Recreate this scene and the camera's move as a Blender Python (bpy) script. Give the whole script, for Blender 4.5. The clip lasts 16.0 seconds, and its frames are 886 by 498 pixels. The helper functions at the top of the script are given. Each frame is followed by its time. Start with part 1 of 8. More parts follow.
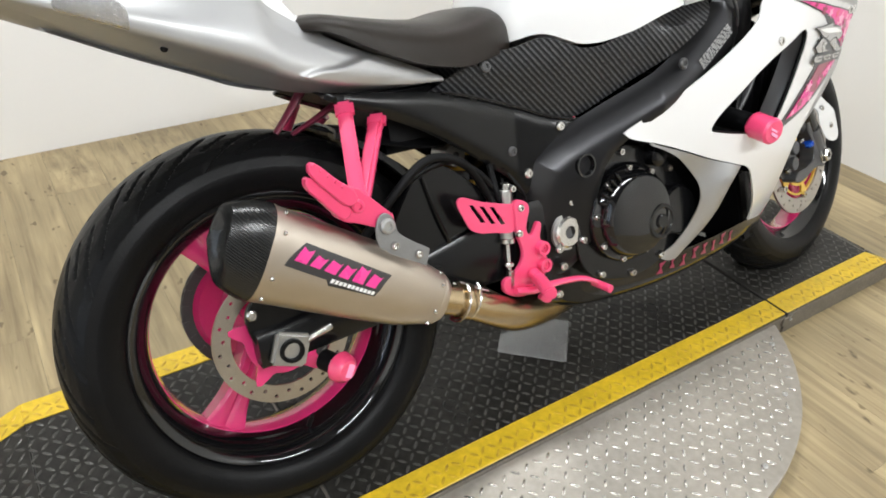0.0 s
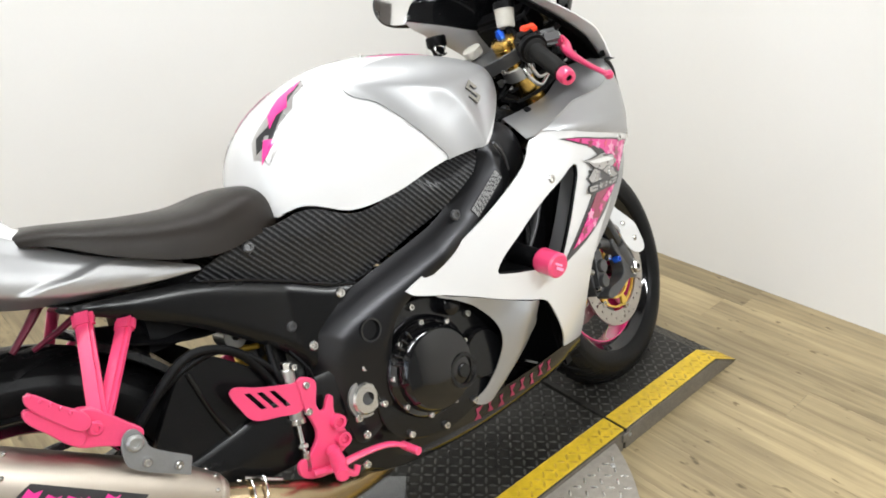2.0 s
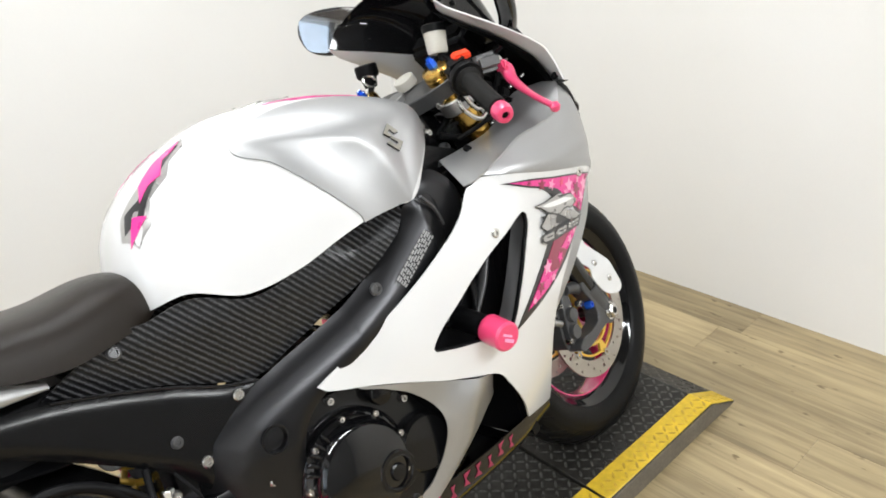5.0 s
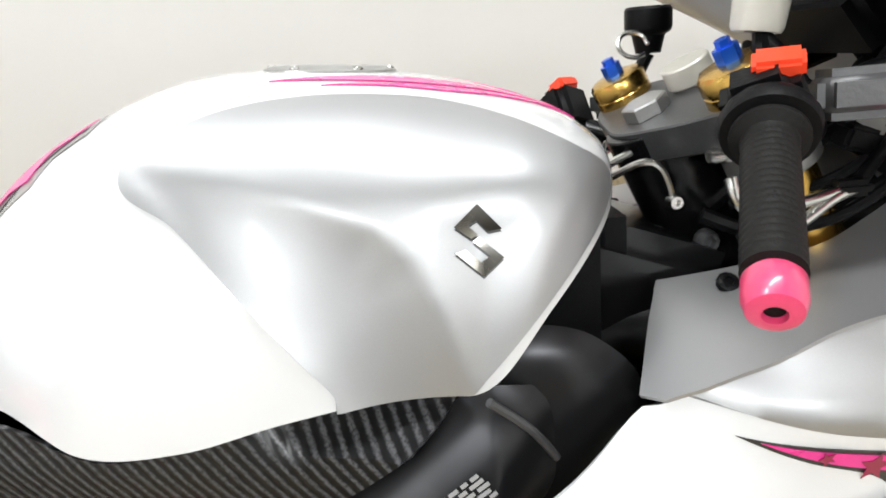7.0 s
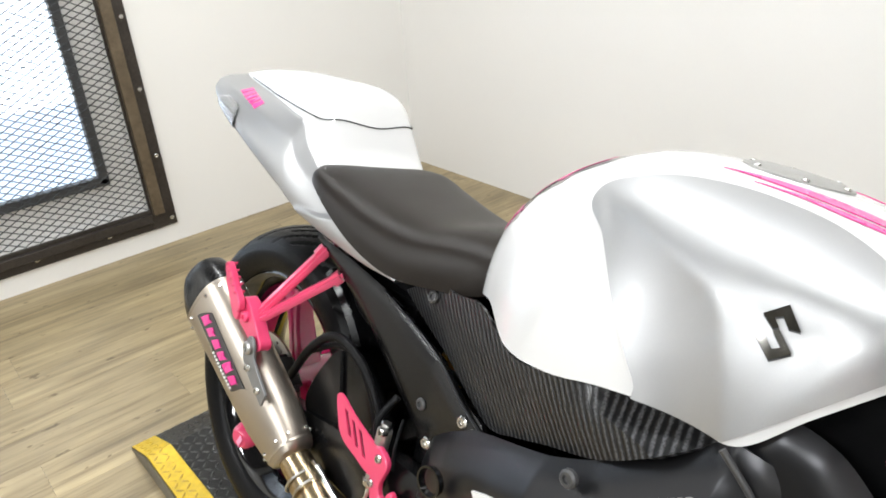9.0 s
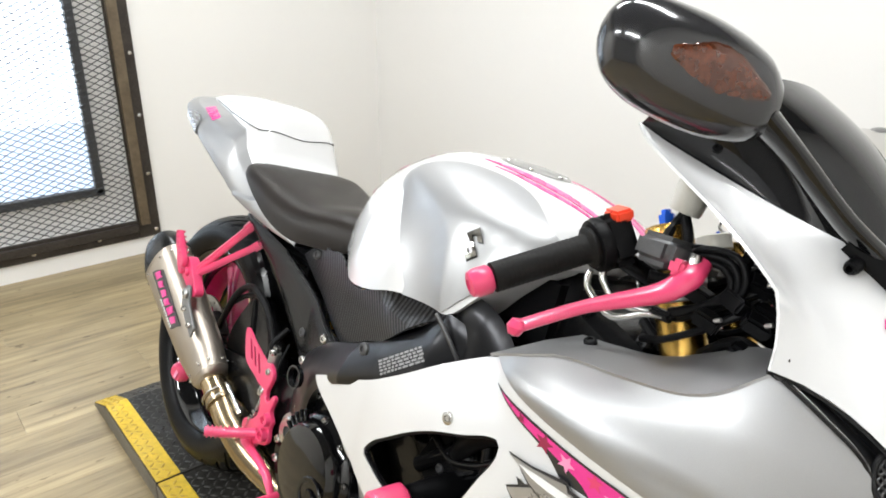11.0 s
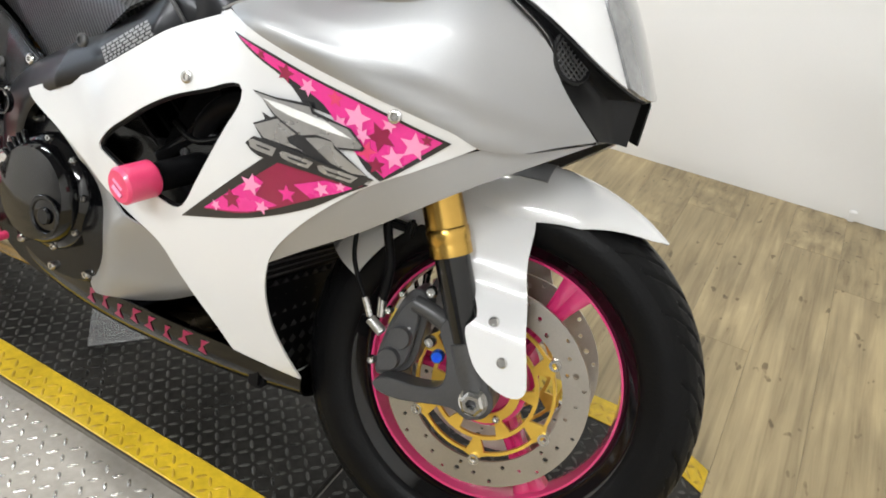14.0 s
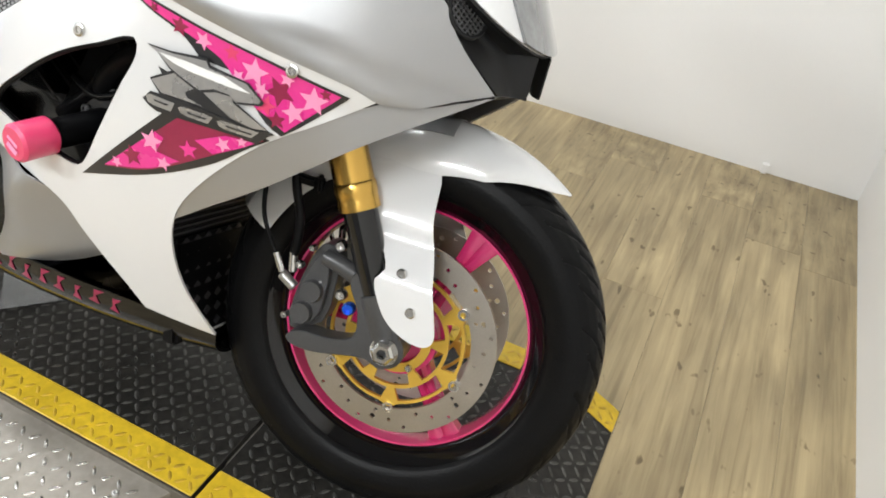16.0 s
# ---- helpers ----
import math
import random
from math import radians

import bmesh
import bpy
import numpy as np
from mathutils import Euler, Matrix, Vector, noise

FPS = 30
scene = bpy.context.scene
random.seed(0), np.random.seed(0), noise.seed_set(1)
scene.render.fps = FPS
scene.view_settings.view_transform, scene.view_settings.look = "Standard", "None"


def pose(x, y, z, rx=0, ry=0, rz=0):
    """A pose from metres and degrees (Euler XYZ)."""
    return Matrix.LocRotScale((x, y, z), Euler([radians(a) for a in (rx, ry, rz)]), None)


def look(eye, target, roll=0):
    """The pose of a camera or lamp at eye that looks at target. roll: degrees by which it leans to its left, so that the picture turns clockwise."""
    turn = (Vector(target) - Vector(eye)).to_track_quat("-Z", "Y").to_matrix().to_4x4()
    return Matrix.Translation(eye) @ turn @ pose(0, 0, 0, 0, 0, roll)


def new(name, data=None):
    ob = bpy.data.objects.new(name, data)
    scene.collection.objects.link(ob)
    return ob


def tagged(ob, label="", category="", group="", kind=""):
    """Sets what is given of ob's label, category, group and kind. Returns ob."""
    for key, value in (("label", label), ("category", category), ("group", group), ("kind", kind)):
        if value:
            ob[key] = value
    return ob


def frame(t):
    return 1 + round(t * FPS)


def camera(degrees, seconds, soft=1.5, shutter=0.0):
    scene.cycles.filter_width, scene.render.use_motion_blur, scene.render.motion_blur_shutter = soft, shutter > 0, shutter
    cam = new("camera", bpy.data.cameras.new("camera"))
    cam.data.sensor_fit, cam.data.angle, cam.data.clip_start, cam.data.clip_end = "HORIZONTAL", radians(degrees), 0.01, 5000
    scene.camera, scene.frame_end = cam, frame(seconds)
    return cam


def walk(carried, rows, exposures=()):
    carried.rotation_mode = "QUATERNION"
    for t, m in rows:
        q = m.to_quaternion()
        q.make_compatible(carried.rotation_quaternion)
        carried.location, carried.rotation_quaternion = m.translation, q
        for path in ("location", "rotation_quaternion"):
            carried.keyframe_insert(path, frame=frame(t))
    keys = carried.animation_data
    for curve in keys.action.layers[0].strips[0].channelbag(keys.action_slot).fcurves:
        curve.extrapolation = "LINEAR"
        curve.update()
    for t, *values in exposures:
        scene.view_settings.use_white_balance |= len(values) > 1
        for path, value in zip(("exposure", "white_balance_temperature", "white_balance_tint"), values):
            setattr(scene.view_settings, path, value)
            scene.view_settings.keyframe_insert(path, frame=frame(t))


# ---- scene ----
cam = camera(62.78, 16.0, soft=1.8)
PATH = [
    (0, (-0.271, -0.827, 1.095), (0.419, 0.197, 0.244), 2.66),
    (0.5, (-0.162, -0.841, 1.109), (0.577, 0.206, 0.331), 1.31),
    (1, (-0.090, -0.855, 1.118), (0.693, 0.170, 0.353), -0.20),
    (1.5, (-0.059, -0.874, 1.142), (0.785, 0.139, 0.427), -1.20),
    (2, (-0.042, -0.892, 1.172), (0.855, 0.113, 0.511), -1.27),
    (2.5, (-0.041, -0.890, 1.170), (0.872, 0.107, 0.520), -1.09),
    (3, (-0.029, -0.903, 1.185), (0.904, 0.093, 0.562), -1.71),
    (3.5, (-0.023, -0.904, 1.193), (0.918, 0.098, 0.592), -2.22),
    (4, (-0.004, -0.901, 1.200), (0.950, 0.100, 0.619), -2.32),
    (4.2, (0.033, -0.903, 1.202), (0.978, 0.100, 0.608), -3.76),
    (6.3, (0.725, -0.412, 1.128), (1.56, 1.00, 0.085), -1.0),
    (6.5, (0.817, -0.356, 1.125), (1.473, 1.188, 0.035), -1.2),
    (7, (0.872, -0.304, 1.095), (0.945, 1.345, -0.034), -4.2),
    (7.5, (0.889, -0.403, 1.105), (0.598, 1.271, 0.049), 0.1),
    (8, (0.952, -0.449, 1.136), (0.065, 1.046, 0.147), -1.7),
    (8.5, (1.042, -0.387, 1.14), (-0.23, 0.827, 0.187), -3.2),
    (8.7, (1.068, -0.397, 1.157), (-0.294, 0.745, 0.24), -5.0),
    (10.8, (1.570, -0.509, 1.184), (0.456, 0.339, 0.644), 0.16),
    (11, (1.587, -0.515, 1.180), (0.503, 0.365, 0.631), -0.02),
    (11.5, (1.600, -0.595, 1.165), (0.657, 0.426, 0.599), -0.91),
    (12, (1.625, -0.648, 1.142), (0.799, 0.443, 0.528), 0.55),
    (12.5, (1.646, -0.655, 1.117), (0.889, 0.459, 0.457), 1.95),
    (13, (1.657, -0.645, 1.074), (0.980, 0.473, 0.338), 3.52),
    (13.5, (1.668, -0.639, 1.036), (1.048, 0.479, 0.251), 4.60),
    (14, (1.685, -0.640, 1.009), (1.125, 0.475, 0.177), 5.70),
    (14.5, (1.706, -0.647, 0.986), (1.198, 0.462, 0.113), 6.01),
    (15, (1.722, -0.655, 0.963), (1.284, 0.448, 0.046), 7.25),
    (15.5, (1.722, -0.667, 0.973), (1.318, 0.454, 0.061), 9.42),
    (16, (1.738, -0.634, 1.021), (1.307, 0.492, 0.128), 8.06),
]
EXPOSURES = [(0.0, 0.0), (16.0, 0.0)]
walk(cam, [(t, look(eye, target, roll)) for t, eye, target, roll in PATH], EXPOSURES)

# ---- light: added ceiling fixtures out of view, and daylight behind the window ----
world = bpy.data.worlds.new("world")
scene.world = world
world.use_nodes = True
world.node_tree.nodes["Background"].inputs[0].default_value = (0.75, 0.85, 1.0, 1)
world.node_tree.nodes["Background"].inputs[1].default_value = 0.6


def area_lamp(name, at, sx, sy, watts, colour, rot=(0, 0, 0)):
    data = bpy.data.lights.new(name, "AREA")
    data.shape, data.size, data.size_y, data.energy, data.color = "RECTANGLE", sx, sy, watts, colour
    ob = new(name, data)
    ob.matrix_world = pose(*at, *rot)
    return ob


# places and watts set by how bright the bike and walls should be
LAMPS = [(-0.55, -2.3), (1.35, -2.3), (-0.45, 0.50), (1.05, 0.50)]
for lx, ly in LAMPS:
    area_lamp("tube_light", (lx, ly, 2.58), 1.2, 0.16, 29 if ly > -1 else 74, (0.955, 0.985, 1.0))
# ---- materials ----
def material(name, colour, rough=0.5, metal=0.0, coat=0.0, vary=0.12, scale=14.0, fine=160.0, bump=0.08, grain=0.08, stretch=(1, 1, 1), random_tint=0.0, coat_rough=0.06, depth=0.002, spec=0.5):
    """A surface with cloudy variation, fine grain and relief."""
    m = bpy.data.materials.new(name)
    m.use_nodes = True
    nt = m.node_tree
    b = nt.nodes["Principled BSDF"]
    tc = nt.nodes.new("ShaderNodeTexCoord")
    mp = nt.nodes.new("ShaderNodeMapping")
    mp.inputs["Scale"].default_value = stretch
    nt.links.new(tc.outputs["Object"], mp.inputs["Vector"])
    n1 = nt.nodes.new("ShaderNodeTexNoise")
    n1.inputs["Scale"].default_value, n1.inputs["Detail"].default_value = scale, 4
    n2 = nt.nodes.new("ShaderNodeTexNoise")
    n2.inputs["Scale"].default_value, n2.inputs["Detail"].default_value = fine, 3
    nt.links.new(mp.outputs[0], n1.inputs["Vector"])
    nt.links.new(mp.outputs[0], n2.inputs["Vector"])
    a = nt.nodes.new("ShaderNodeMath")
    a.operation = "MULTIPLY_ADD"
    a.inputs[1].default_value, a.inputs[2].default_value = 2 * vary, 1 - vary
    nt.links.new(n1.outputs["Fac"], a.inputs[0])
    c = nt.nodes.new("ShaderNodeMath")
    c.operation = "MULTIPLY_ADD"
    c.inputs[1].default_value, c.inputs[2].default_value = 2 * grain, 1 - grain
    nt.links.new(n2.outputs["Fac"], c.inputs[0])
    prod = nt.nodes.new("ShaderNodeMath")
    prod.operation = "MULTIPLY"
    nt.links.new(a.outputs[0], prod.inputs[0])
    nt.links.new(c.outputs[0], prod.inputs[1])
    last = prod
    if random_tint:
        oi = nt.nodes.new("ShaderNodeObjectInfo")
        r = nt.nodes.new("ShaderNodeMath")
        r.operation = "MULTIPLY_ADD"
        r.inputs[1].default_value, r.inputs[2].default_value = 2 * random_tint, 1 - random_tint
        nt.links.new(oi.outputs["Random"], r.inputs[0])
        last = nt.nodes.new("ShaderNodeMath")
        last.operation = "MULTIPLY"
        nt.links.new(prod.outputs[0], last.inputs[0])
        nt.links.new(r.outputs[0], last.inputs[1])
    mix = nt.nodes.new("ShaderNodeVectorMath")
    mix.operation = "SCALE"
    mix.inputs[0].default_value = colour
    nt.links.new(last.outputs[0], mix.inputs["Scale"])
    nt.links.new(mix.outputs[0], b.inputs["Base Color"])
    rr = nt.nodes.new("ShaderNodeMath")
    rr.operation = "MULTIPLY_ADD"
    rr.inputs[1].default_value, rr.inputs[2].default_value = 0.3 * rough, 0.85 * rough
    nt.links.new(n1.outputs["Fac"], rr.inputs[0])
    nt.links.new(rr.outputs[0], b.inputs["Roughness"])
    b.inputs["Metallic"].default_value = metal
    b.inputs["Specular IOR Level"].default_value = spec
    b.inputs["Coat Weight"].default_value = coat
    b.inputs["Coat Roughness"].default_value = coat_rough
    if bump:
        bp = nt.nodes.new("ShaderNodeBump")
        bp.inputs["Strength"].default_value, bp.inputs["Distance"].default_value = bump, depth
        nt.links.new(n2.outputs["Fac"], bp.inputs["Height"])
        nt.links.new(bp.outputs[0], b.inputs["Normal"])
    return m


def carbon_material(name, period=0.0085, dark=(0.003, 0.003, 0.0035), light=(0.030, 0.030, 0.033), turn=(0, 0.75, 0.35), rough=0.36, relief=0.35, spec=0.14):
    """Woven carbon cloth under matt lacquer: diagonal ribs with a cross weave."""
    m = material(name, (0.02, 0.02, 0.02), rough, 0.0, 0.0, bump=0, spec=spec)
    nt = m.node_tree
    b = nt.nodes["Principled BSDF"]
    tc = nt.nodes.new("ShaderNodeTexCoord")
    mp = nt.nodes.new("ShaderNodeMapping")
    mp.inputs["Rotation"].default_value = turn
    nt.links.new(tc.outputs["Object"], mp.inputs["Vector"])
    w = nt.nodes.new("ShaderNodeTexWave")
    w.inputs["Scale"].default_value, w.inputs["Distortion"].default_value = 0.314 / period, 0.6
    w.inputs["Detail"].default_value, w.inputs["Detail Scale"].default_value = 2.0, 3.0
    nt.links.new(mp.outputs[0], w.inputs["Vector"])
    ck = nt.nodes.new("ShaderNodeTexNoise")
    ck.inputs["Scale"].default_value = 420
    nt.links.new(mp.outputs[0], ck.inputs["Vector"])
    mul = nt.nodes.new("ShaderNodeMath")
    mul.operation = "MULTIPLY"
    nt.links.new(w.outputs["Fac"], mul.inputs[0])
    nt.links.new(ck.outputs["Fac"], mul.inputs[1])
    rp = nt.nodes.new("ShaderNodeValToRGB")
    rp.color_ramp.elements[0].color, rp.color_ramp.elements[1].color = (*dark, 1), (*light, 1)
    rp.color_ramp.elements[0].position, rp.color_ramp.elements[1].position = 0.2, 0.6
    nt.links.new(mul.outputs[0], rp.inputs[0])
    nt.links.new(rp.outputs[0], b.inputs["Base Color"])
    bp = nt.nodes.new("ShaderNodeBump")
    bp.inputs["Strength"].default_value, bp.inputs["Distance"].default_value = relief, 0.0015
    nt.links.new(w.outputs["Fac"], bp.inputs["Height"])
    nt.links.new(bp.outputs[0], b.inputs["Normal"])
    return m


def wood_material(name):
    """Pale greyed vinyl planks: long grain, knots, plank-to-plank tint."""
    m = material(name, (0.37, 0.29, 0.175), 0.40, bump=0, spec=0.4)
    nt = m.node_tree
    b = nt.nodes["Principled BSDF"]
    tc = nt.nodes.new("ShaderNodeTexCoord")
    oi = nt.nodes.new("ShaderNodeObjectInfo")
    off = nt.nodes.new("ShaderNodeVectorMath")
    off.operation = "MULTIPLY_ADD"
    off.inputs[1].default_value = (37, 53, 11)
    nt.links.new(oi.outputs["Random"], off.inputs[0])
    nt.links.new(tc.outputs["Object"], off.inputs[2])
    mp = nt.nodes.new("ShaderNodeMapping")
    mp.inputs["Scale"].default_value = (1.3, 0.06, 1)
    nt.links.new(off.outputs[0], mp.inputs["Vector"])
    g = nt.nodes.new("ShaderNodeTexNoise")
    g.inputs["Scale"].default_value, g.inputs["Detail"].default_value, g.inputs["Roughness"].default_value = 34, 8, 0.62
    g.inputs["Distortion"].default_value = 0.5
    nt.links.new(mp.outputs[0], g.inputs["Vector"])
    mp2 = nt.nodes.new("ShaderNodeMapping")
    mp2.inputs["Scale"].default_value = (1, 0.28, 1)
    nt.links.new(off.outputs[0], mp2.inputs["Vector"])
    k = nt.nodes.new("ShaderNodeTexNoise")
    k.inputs["Scale"].default_value, k.inputs["Detail"].default_value = 9, 5
    nt.links.new(mp2.outputs[0], k.inputs["Vector"])
    rp = nt.nodes.new("ShaderNodeValToRGB")
    rp.color_ramp.elements[0].position, rp.color_ramp.elements[0].color = 0.28, (0.20, 0.156, 0.092, 1)
    rp.color_ramp.elements[1].position, rp.color_ramp.elements[1].color = 0.74, (0.46, 0.378, 0.230, 1)
    e = rp.color_ramp.elements.new(0.5)
    e.color = (0.335, 0.272, 0.163, 1)
    nt.links.new(g.outputs["Fac"], rp.inputs[0])
    rg = nt.nodes.new("ShaderNodeValToRGB")
    rg.color_ramp.elements[0].position, rg.color_ramp.elements[0].color = 0.33, (0.70, 0.67, 0.63, 1)
    rg.color_ramp.elements[1].position, rg.color_ramp.elements[1].color = 0.62, (1.02, 0.98, 0.91, 1)
    nt.links.new(k.outputs["Fac"], rg.inputs[0])
    mx = nt.nodes.new("ShaderNodeVectorMath")
    mx.operation = "MULTIPLY"
    nt.links.new(rp.outputs[0], mx.inputs[0])
    nt.links.new(rg.outputs[0], mx.inputs[1])
    t = nt.nodes.new("ShaderNodeMath")
    t.operation = "MULTIPLY_ADD"
    t.inputs[1].default_value, t.inputs[2].default_value = 0.22, 0.89
    nt.links.new(oi.outputs["Random"], t.inputs[0])
    sc = nt.nodes.new("ShaderNodeVectorMath")
    sc.operation = "SCALE"
    sp = nt.nodes.new("ShaderNodeTexNoise")
    sp.inputs["Scale"].default_value, sp.inputs["Detail"].default_value = 38, 2
    mp3 = nt.nodes.new("ShaderNodeMapping")
    mp3.inputs["Scale"].default_value = (1, 0.45, 1)
    nt.links.new(off.outputs[0], mp3.inputs["Vector"])
    nt.links.new(mp3.outputs[0], sp.inputs["Vector"])
    rs = nt.nodes.new("ShaderNodeValToRGB")
    rs.color_ramp.elements[0].position, rs.color_ramp.elements[0].color = 0.27, (0.45, 0.42, 0.38, 1)
    rs.color_ramp.elements[1].position, rs.color_ramp.elements[1].color = 0.33, (1, 1, 1, 1)
    nt.links.new(sp.outputs["Fac"], rs.inputs[0])
    my = nt.nodes.new("ShaderNodeVectorMath")
    my.operation = "MULTIPLY"
    nt.links.new(mx.outputs[0], my.inputs[0])
    nt.links.new(rs.outputs[0], my.inputs[1])
    nt.links.new(my.outputs[0], sc.inputs[0])
    nt.links.new(t.outputs[0], sc.inputs["Scale"])
    nt.links.new(sc.outputs[0], b.inputs["Base Color"])
    bp = nt.nodes.new("ShaderNodeBump")
    bp.inputs["Strength"].default_value, bp.inputs["Distance"].default_value = 0.15, 0.001
    nt.links.new(g.outputs["Fac"], bp.inputs["Height"])
    nt.links.new(bp.outputs[0], b.inputs["Normal"])
    return m


def glass_material(name, colour, rough=0.03, alpha=0.0):
    m = bpy.data.materials.new(name)
    m.use_nodes = True
    b = m.node_tree.nodes["Principled BSDF"]
    b.inputs["Base Color"].default_value = (*colour, 1)
    b.inputs["Roughness"].default_value = rough
    b.inputs["Transmission Weight"].default_value = 1.0 - alpha
    b.inputs["IOR"].default_value = 1.45
    return m


def glow_material(name, colour, strength):
    m = bpy.data.materials.new(name)
    m.use_nodes = True
    b = m.node_tree.nodes["Principled BSDF"]
    b.inputs["Base Color"].default_value = (*colour, 1)
    b.inputs["Emission Color"].default_value = (*colour, 1)
    b.inputs["Emission Strength"].default_value = strength
    return m


WALL = material("white_wall_paint", (0.79, 0.78, 0.76), 0.55, vary=0.025, scale=1.6, fine=260, grain=0.015, bump=0.05)
# dark greys of the unseen south wall and ceiling, chosen for dark reflections
UNSEEN_WALL = material("grey_unseen_wall", (0.24, 0.24, 0.24), 0.8, vary=0.2, scale=2, grain=0.05)
HOUSING = material("white_enamel", (0.8, 0.8, 0.79), 0.5)
CEILING = material("dark_grey_ceiling", (0.12, 0.12, 0.12), 0.7, vary=0.02, scale=2, grain=0.01)
WOOD = wood_material("greyed_oak_vinyl")
GAP = material("dark_floor_gap", (0.05, 0.04, 0.03), 0.8)
BLACK_PLATE = material("worn_black_steel", (0.023, 0.0215, 0.019), 0.40, 0.2, vary=0.9, scale=5, fine=60, grain=0.85, bump=0.35, spec=0.28)
LUG_STEEL = material("worn_lug_steel", (0.075, 0.073, 0.068), 0.28, 0.5, vary=0.9, scale=7, fine=45, grain=0.8)
SILVER_PLATE = material("bare_tread_steel", (0.30, 0.275, 0.24), 0.42, 0.45, vary=0.25, scale=6, fine=60, grain=0.25, bump=0.15, spec=0.35)
SILVER_LUG = material("polished_lug_steel", (0.52, 0.50, 0.46), 0.26, 0.8, vary=0.3, scale=12, fine=80, grain=0.3)
YELLOW_LUG = material("worn_yellow_lug_paint", (0.46, 0.29, 0.02), 0.36, vary=0.75, scale=14, fine=60, grain=0.7)
HANGER_STEEL = material("bead_blasted_hanger_steel", (0.20, 0.20, 0.20), 0.42, 0.4, vary=0.12, fine=300, grain=0.1)
SPAR_PAINT = material("satin_dark_spar_paint", (0.030, 0.030, 0.032), 0.30, 0.8, 0.0, vary=0.08, scale=9, fine=400, grain=0.04, bump=0.0, spec=0.4)
YELLOW = material("scuffed_yellow_paint", (0.62, 0.42, 0.02), 0.40, vary=0.34, scale=13, fine=70, grain=0.30, bump=0.2)
GREY_EDGE = material("raw_grey_steel_edge", (0.15, 0.135, 0.11), 0.55, 0.3, vary=0.4, scale=14, grain=0.4)
FRAME_STEEL = material("rusty_dark_steel", (0.05, 0.042, 0.036), 0.55, 0.5, vary=0.5, scale=12, fine=90, grain=0.4, bump=0.2)
ANGLE_STEEL = material("bare_brown_steel", (0.16, 0.125, 0.085), 0.5, 0.6, vary=0.5, scale=9, fine=70, grain=0.3, bump=0.2)
MESH_STEEL = material("dark_mesh_steel", (0.06, 0.062, 0.065), 0.5, 0.5)
PEARL = material("pearl_white_paint", (0.67, 0.67, 0.67), 0.24, 0.0, 0.9, vary=0.015, scale=6, fine=900, grain=0.02, bump=0.02)
SILVER = material("silver_metallic_paint", (0.385, 0.387, 0.39), 0.46, 0.75, 0.3, vary=0.02, scale=6, fine=1500, grain=0.08, bump=0.03, coat_rough=0.15)
PINK = material("hot_pink_paint", (0.70, 0.052, 0.150), 0.33, 0.0, 0.5, vary=0.08, scale=18, fine=300, grain=0.05, bump=0.05)
PINK_RIM = material("gloss_pink_rim_paint", (0.60, 0.028, 0.15), 0.25, 0.0, 0.9, vary=0.08, scale=12, fine=300, grain=0.05)
MAGENTA = material("magenta_decal_film", (0.72, 0.03, 0.26), 0.28, 0.0, 0.6, vary=0.12, scale=22, grain=0.06, bump=0)
MAROON = material("dark_maroon_decal_film", (0.26, 0.012, 0.055), 0.3, 0.0, 0.6, vary=0.15, scale=22, grain=0.06, bump=0)
DIM_PINK = material("deep_pink_print", (0.24, 0.009, 0.05), 0.3, 0.0, 0.4, vary=0.3, scale=40, grain=0.06, bump=0)
RUSTY_PINK = material("dull_maroon_paint", (0.11, 0.009, 0.026), 0.4, vary=0.2, scale=30, grain=0.1)
ROSE = material("pale_rose_decal_film", (0.85, 0.30, 0.50), 0.3, 0.0, 0.6, vary=0.1, scale=22, grain=0.06, bump=0)
DECAL_BLACK = material("black_decal_film", (0.02, 0.02, 0.022), 0.3, 0.0, 0.5, bump=0)
DECAL_SILVER = material("brushed_silver_decal_film", (0.42, 0.41, 0.40), 0.28, 0.6, 0.4, vary=0.22, scale=26, bump=0)
LABEL_GREY = material("grey_label_print", (0.30, 0.30, 0.30), 0.5, bump=0)
LENS_GREY = material("clear_lamp_glass", (0.24, 0.245, 0.25), 0.10, 0.35, 0.6, vary=0.6, scale=30, grain=0.2, bump=0, spec=0.5)
FACET = material("bright_lamp_facets", (0.62, 0.62, 0.62), 0.14, 0.9, 0.3, bump=0)
WHITE_INK = material("white_print", (0.75, 0.75, 0.74), 0.5, bump=0)
BLACK_SATIN = material("satin_black_frame_paint", (0.004, 0.004, 0.0044), 0.26, 0.0, 0.12, vary=0.2, fine=400, grain=0.1, bump=0.03, spec=0.24, coat_rough=0.2)
BLACK_PLASTIC = material("matt_black_plastic", (0.004, 0.004, 0.0045), 0.42, vary=0.2, fine=500, grain=0.12, bump=0.2, spec=0.12)
SCOOP_PLASTIC = material("moulded_black_plastic", (0.009, 0.009, 0.0095), 0.40, vary=0.15, fine=600, grain=0.1, bump=0.1, spec=0.25)
BLACK_GLOSS = material("gloss_black_paint", (0.004, 0.004, 0.0045), 0.09, 0.0, 0.4, vary=0.1, grain=0.05, bump=0.01, spec=0.32)
ENGINE_BLACK = material("satin_black_engine_casting", (0.004, 0.004, 0.0045), 0.22, 0.0, 0.25, vary=0.25, scale=16, fine=420, grain=0.15, bump=0.1, spec=0.2)
RUBBER = material("tyre_rubber", (0.0042, 0.0042, 0.0045), 0.38, vary=0.25, scale=18, fine=220, grain=0.2, bump=0.25, spec=0.12)
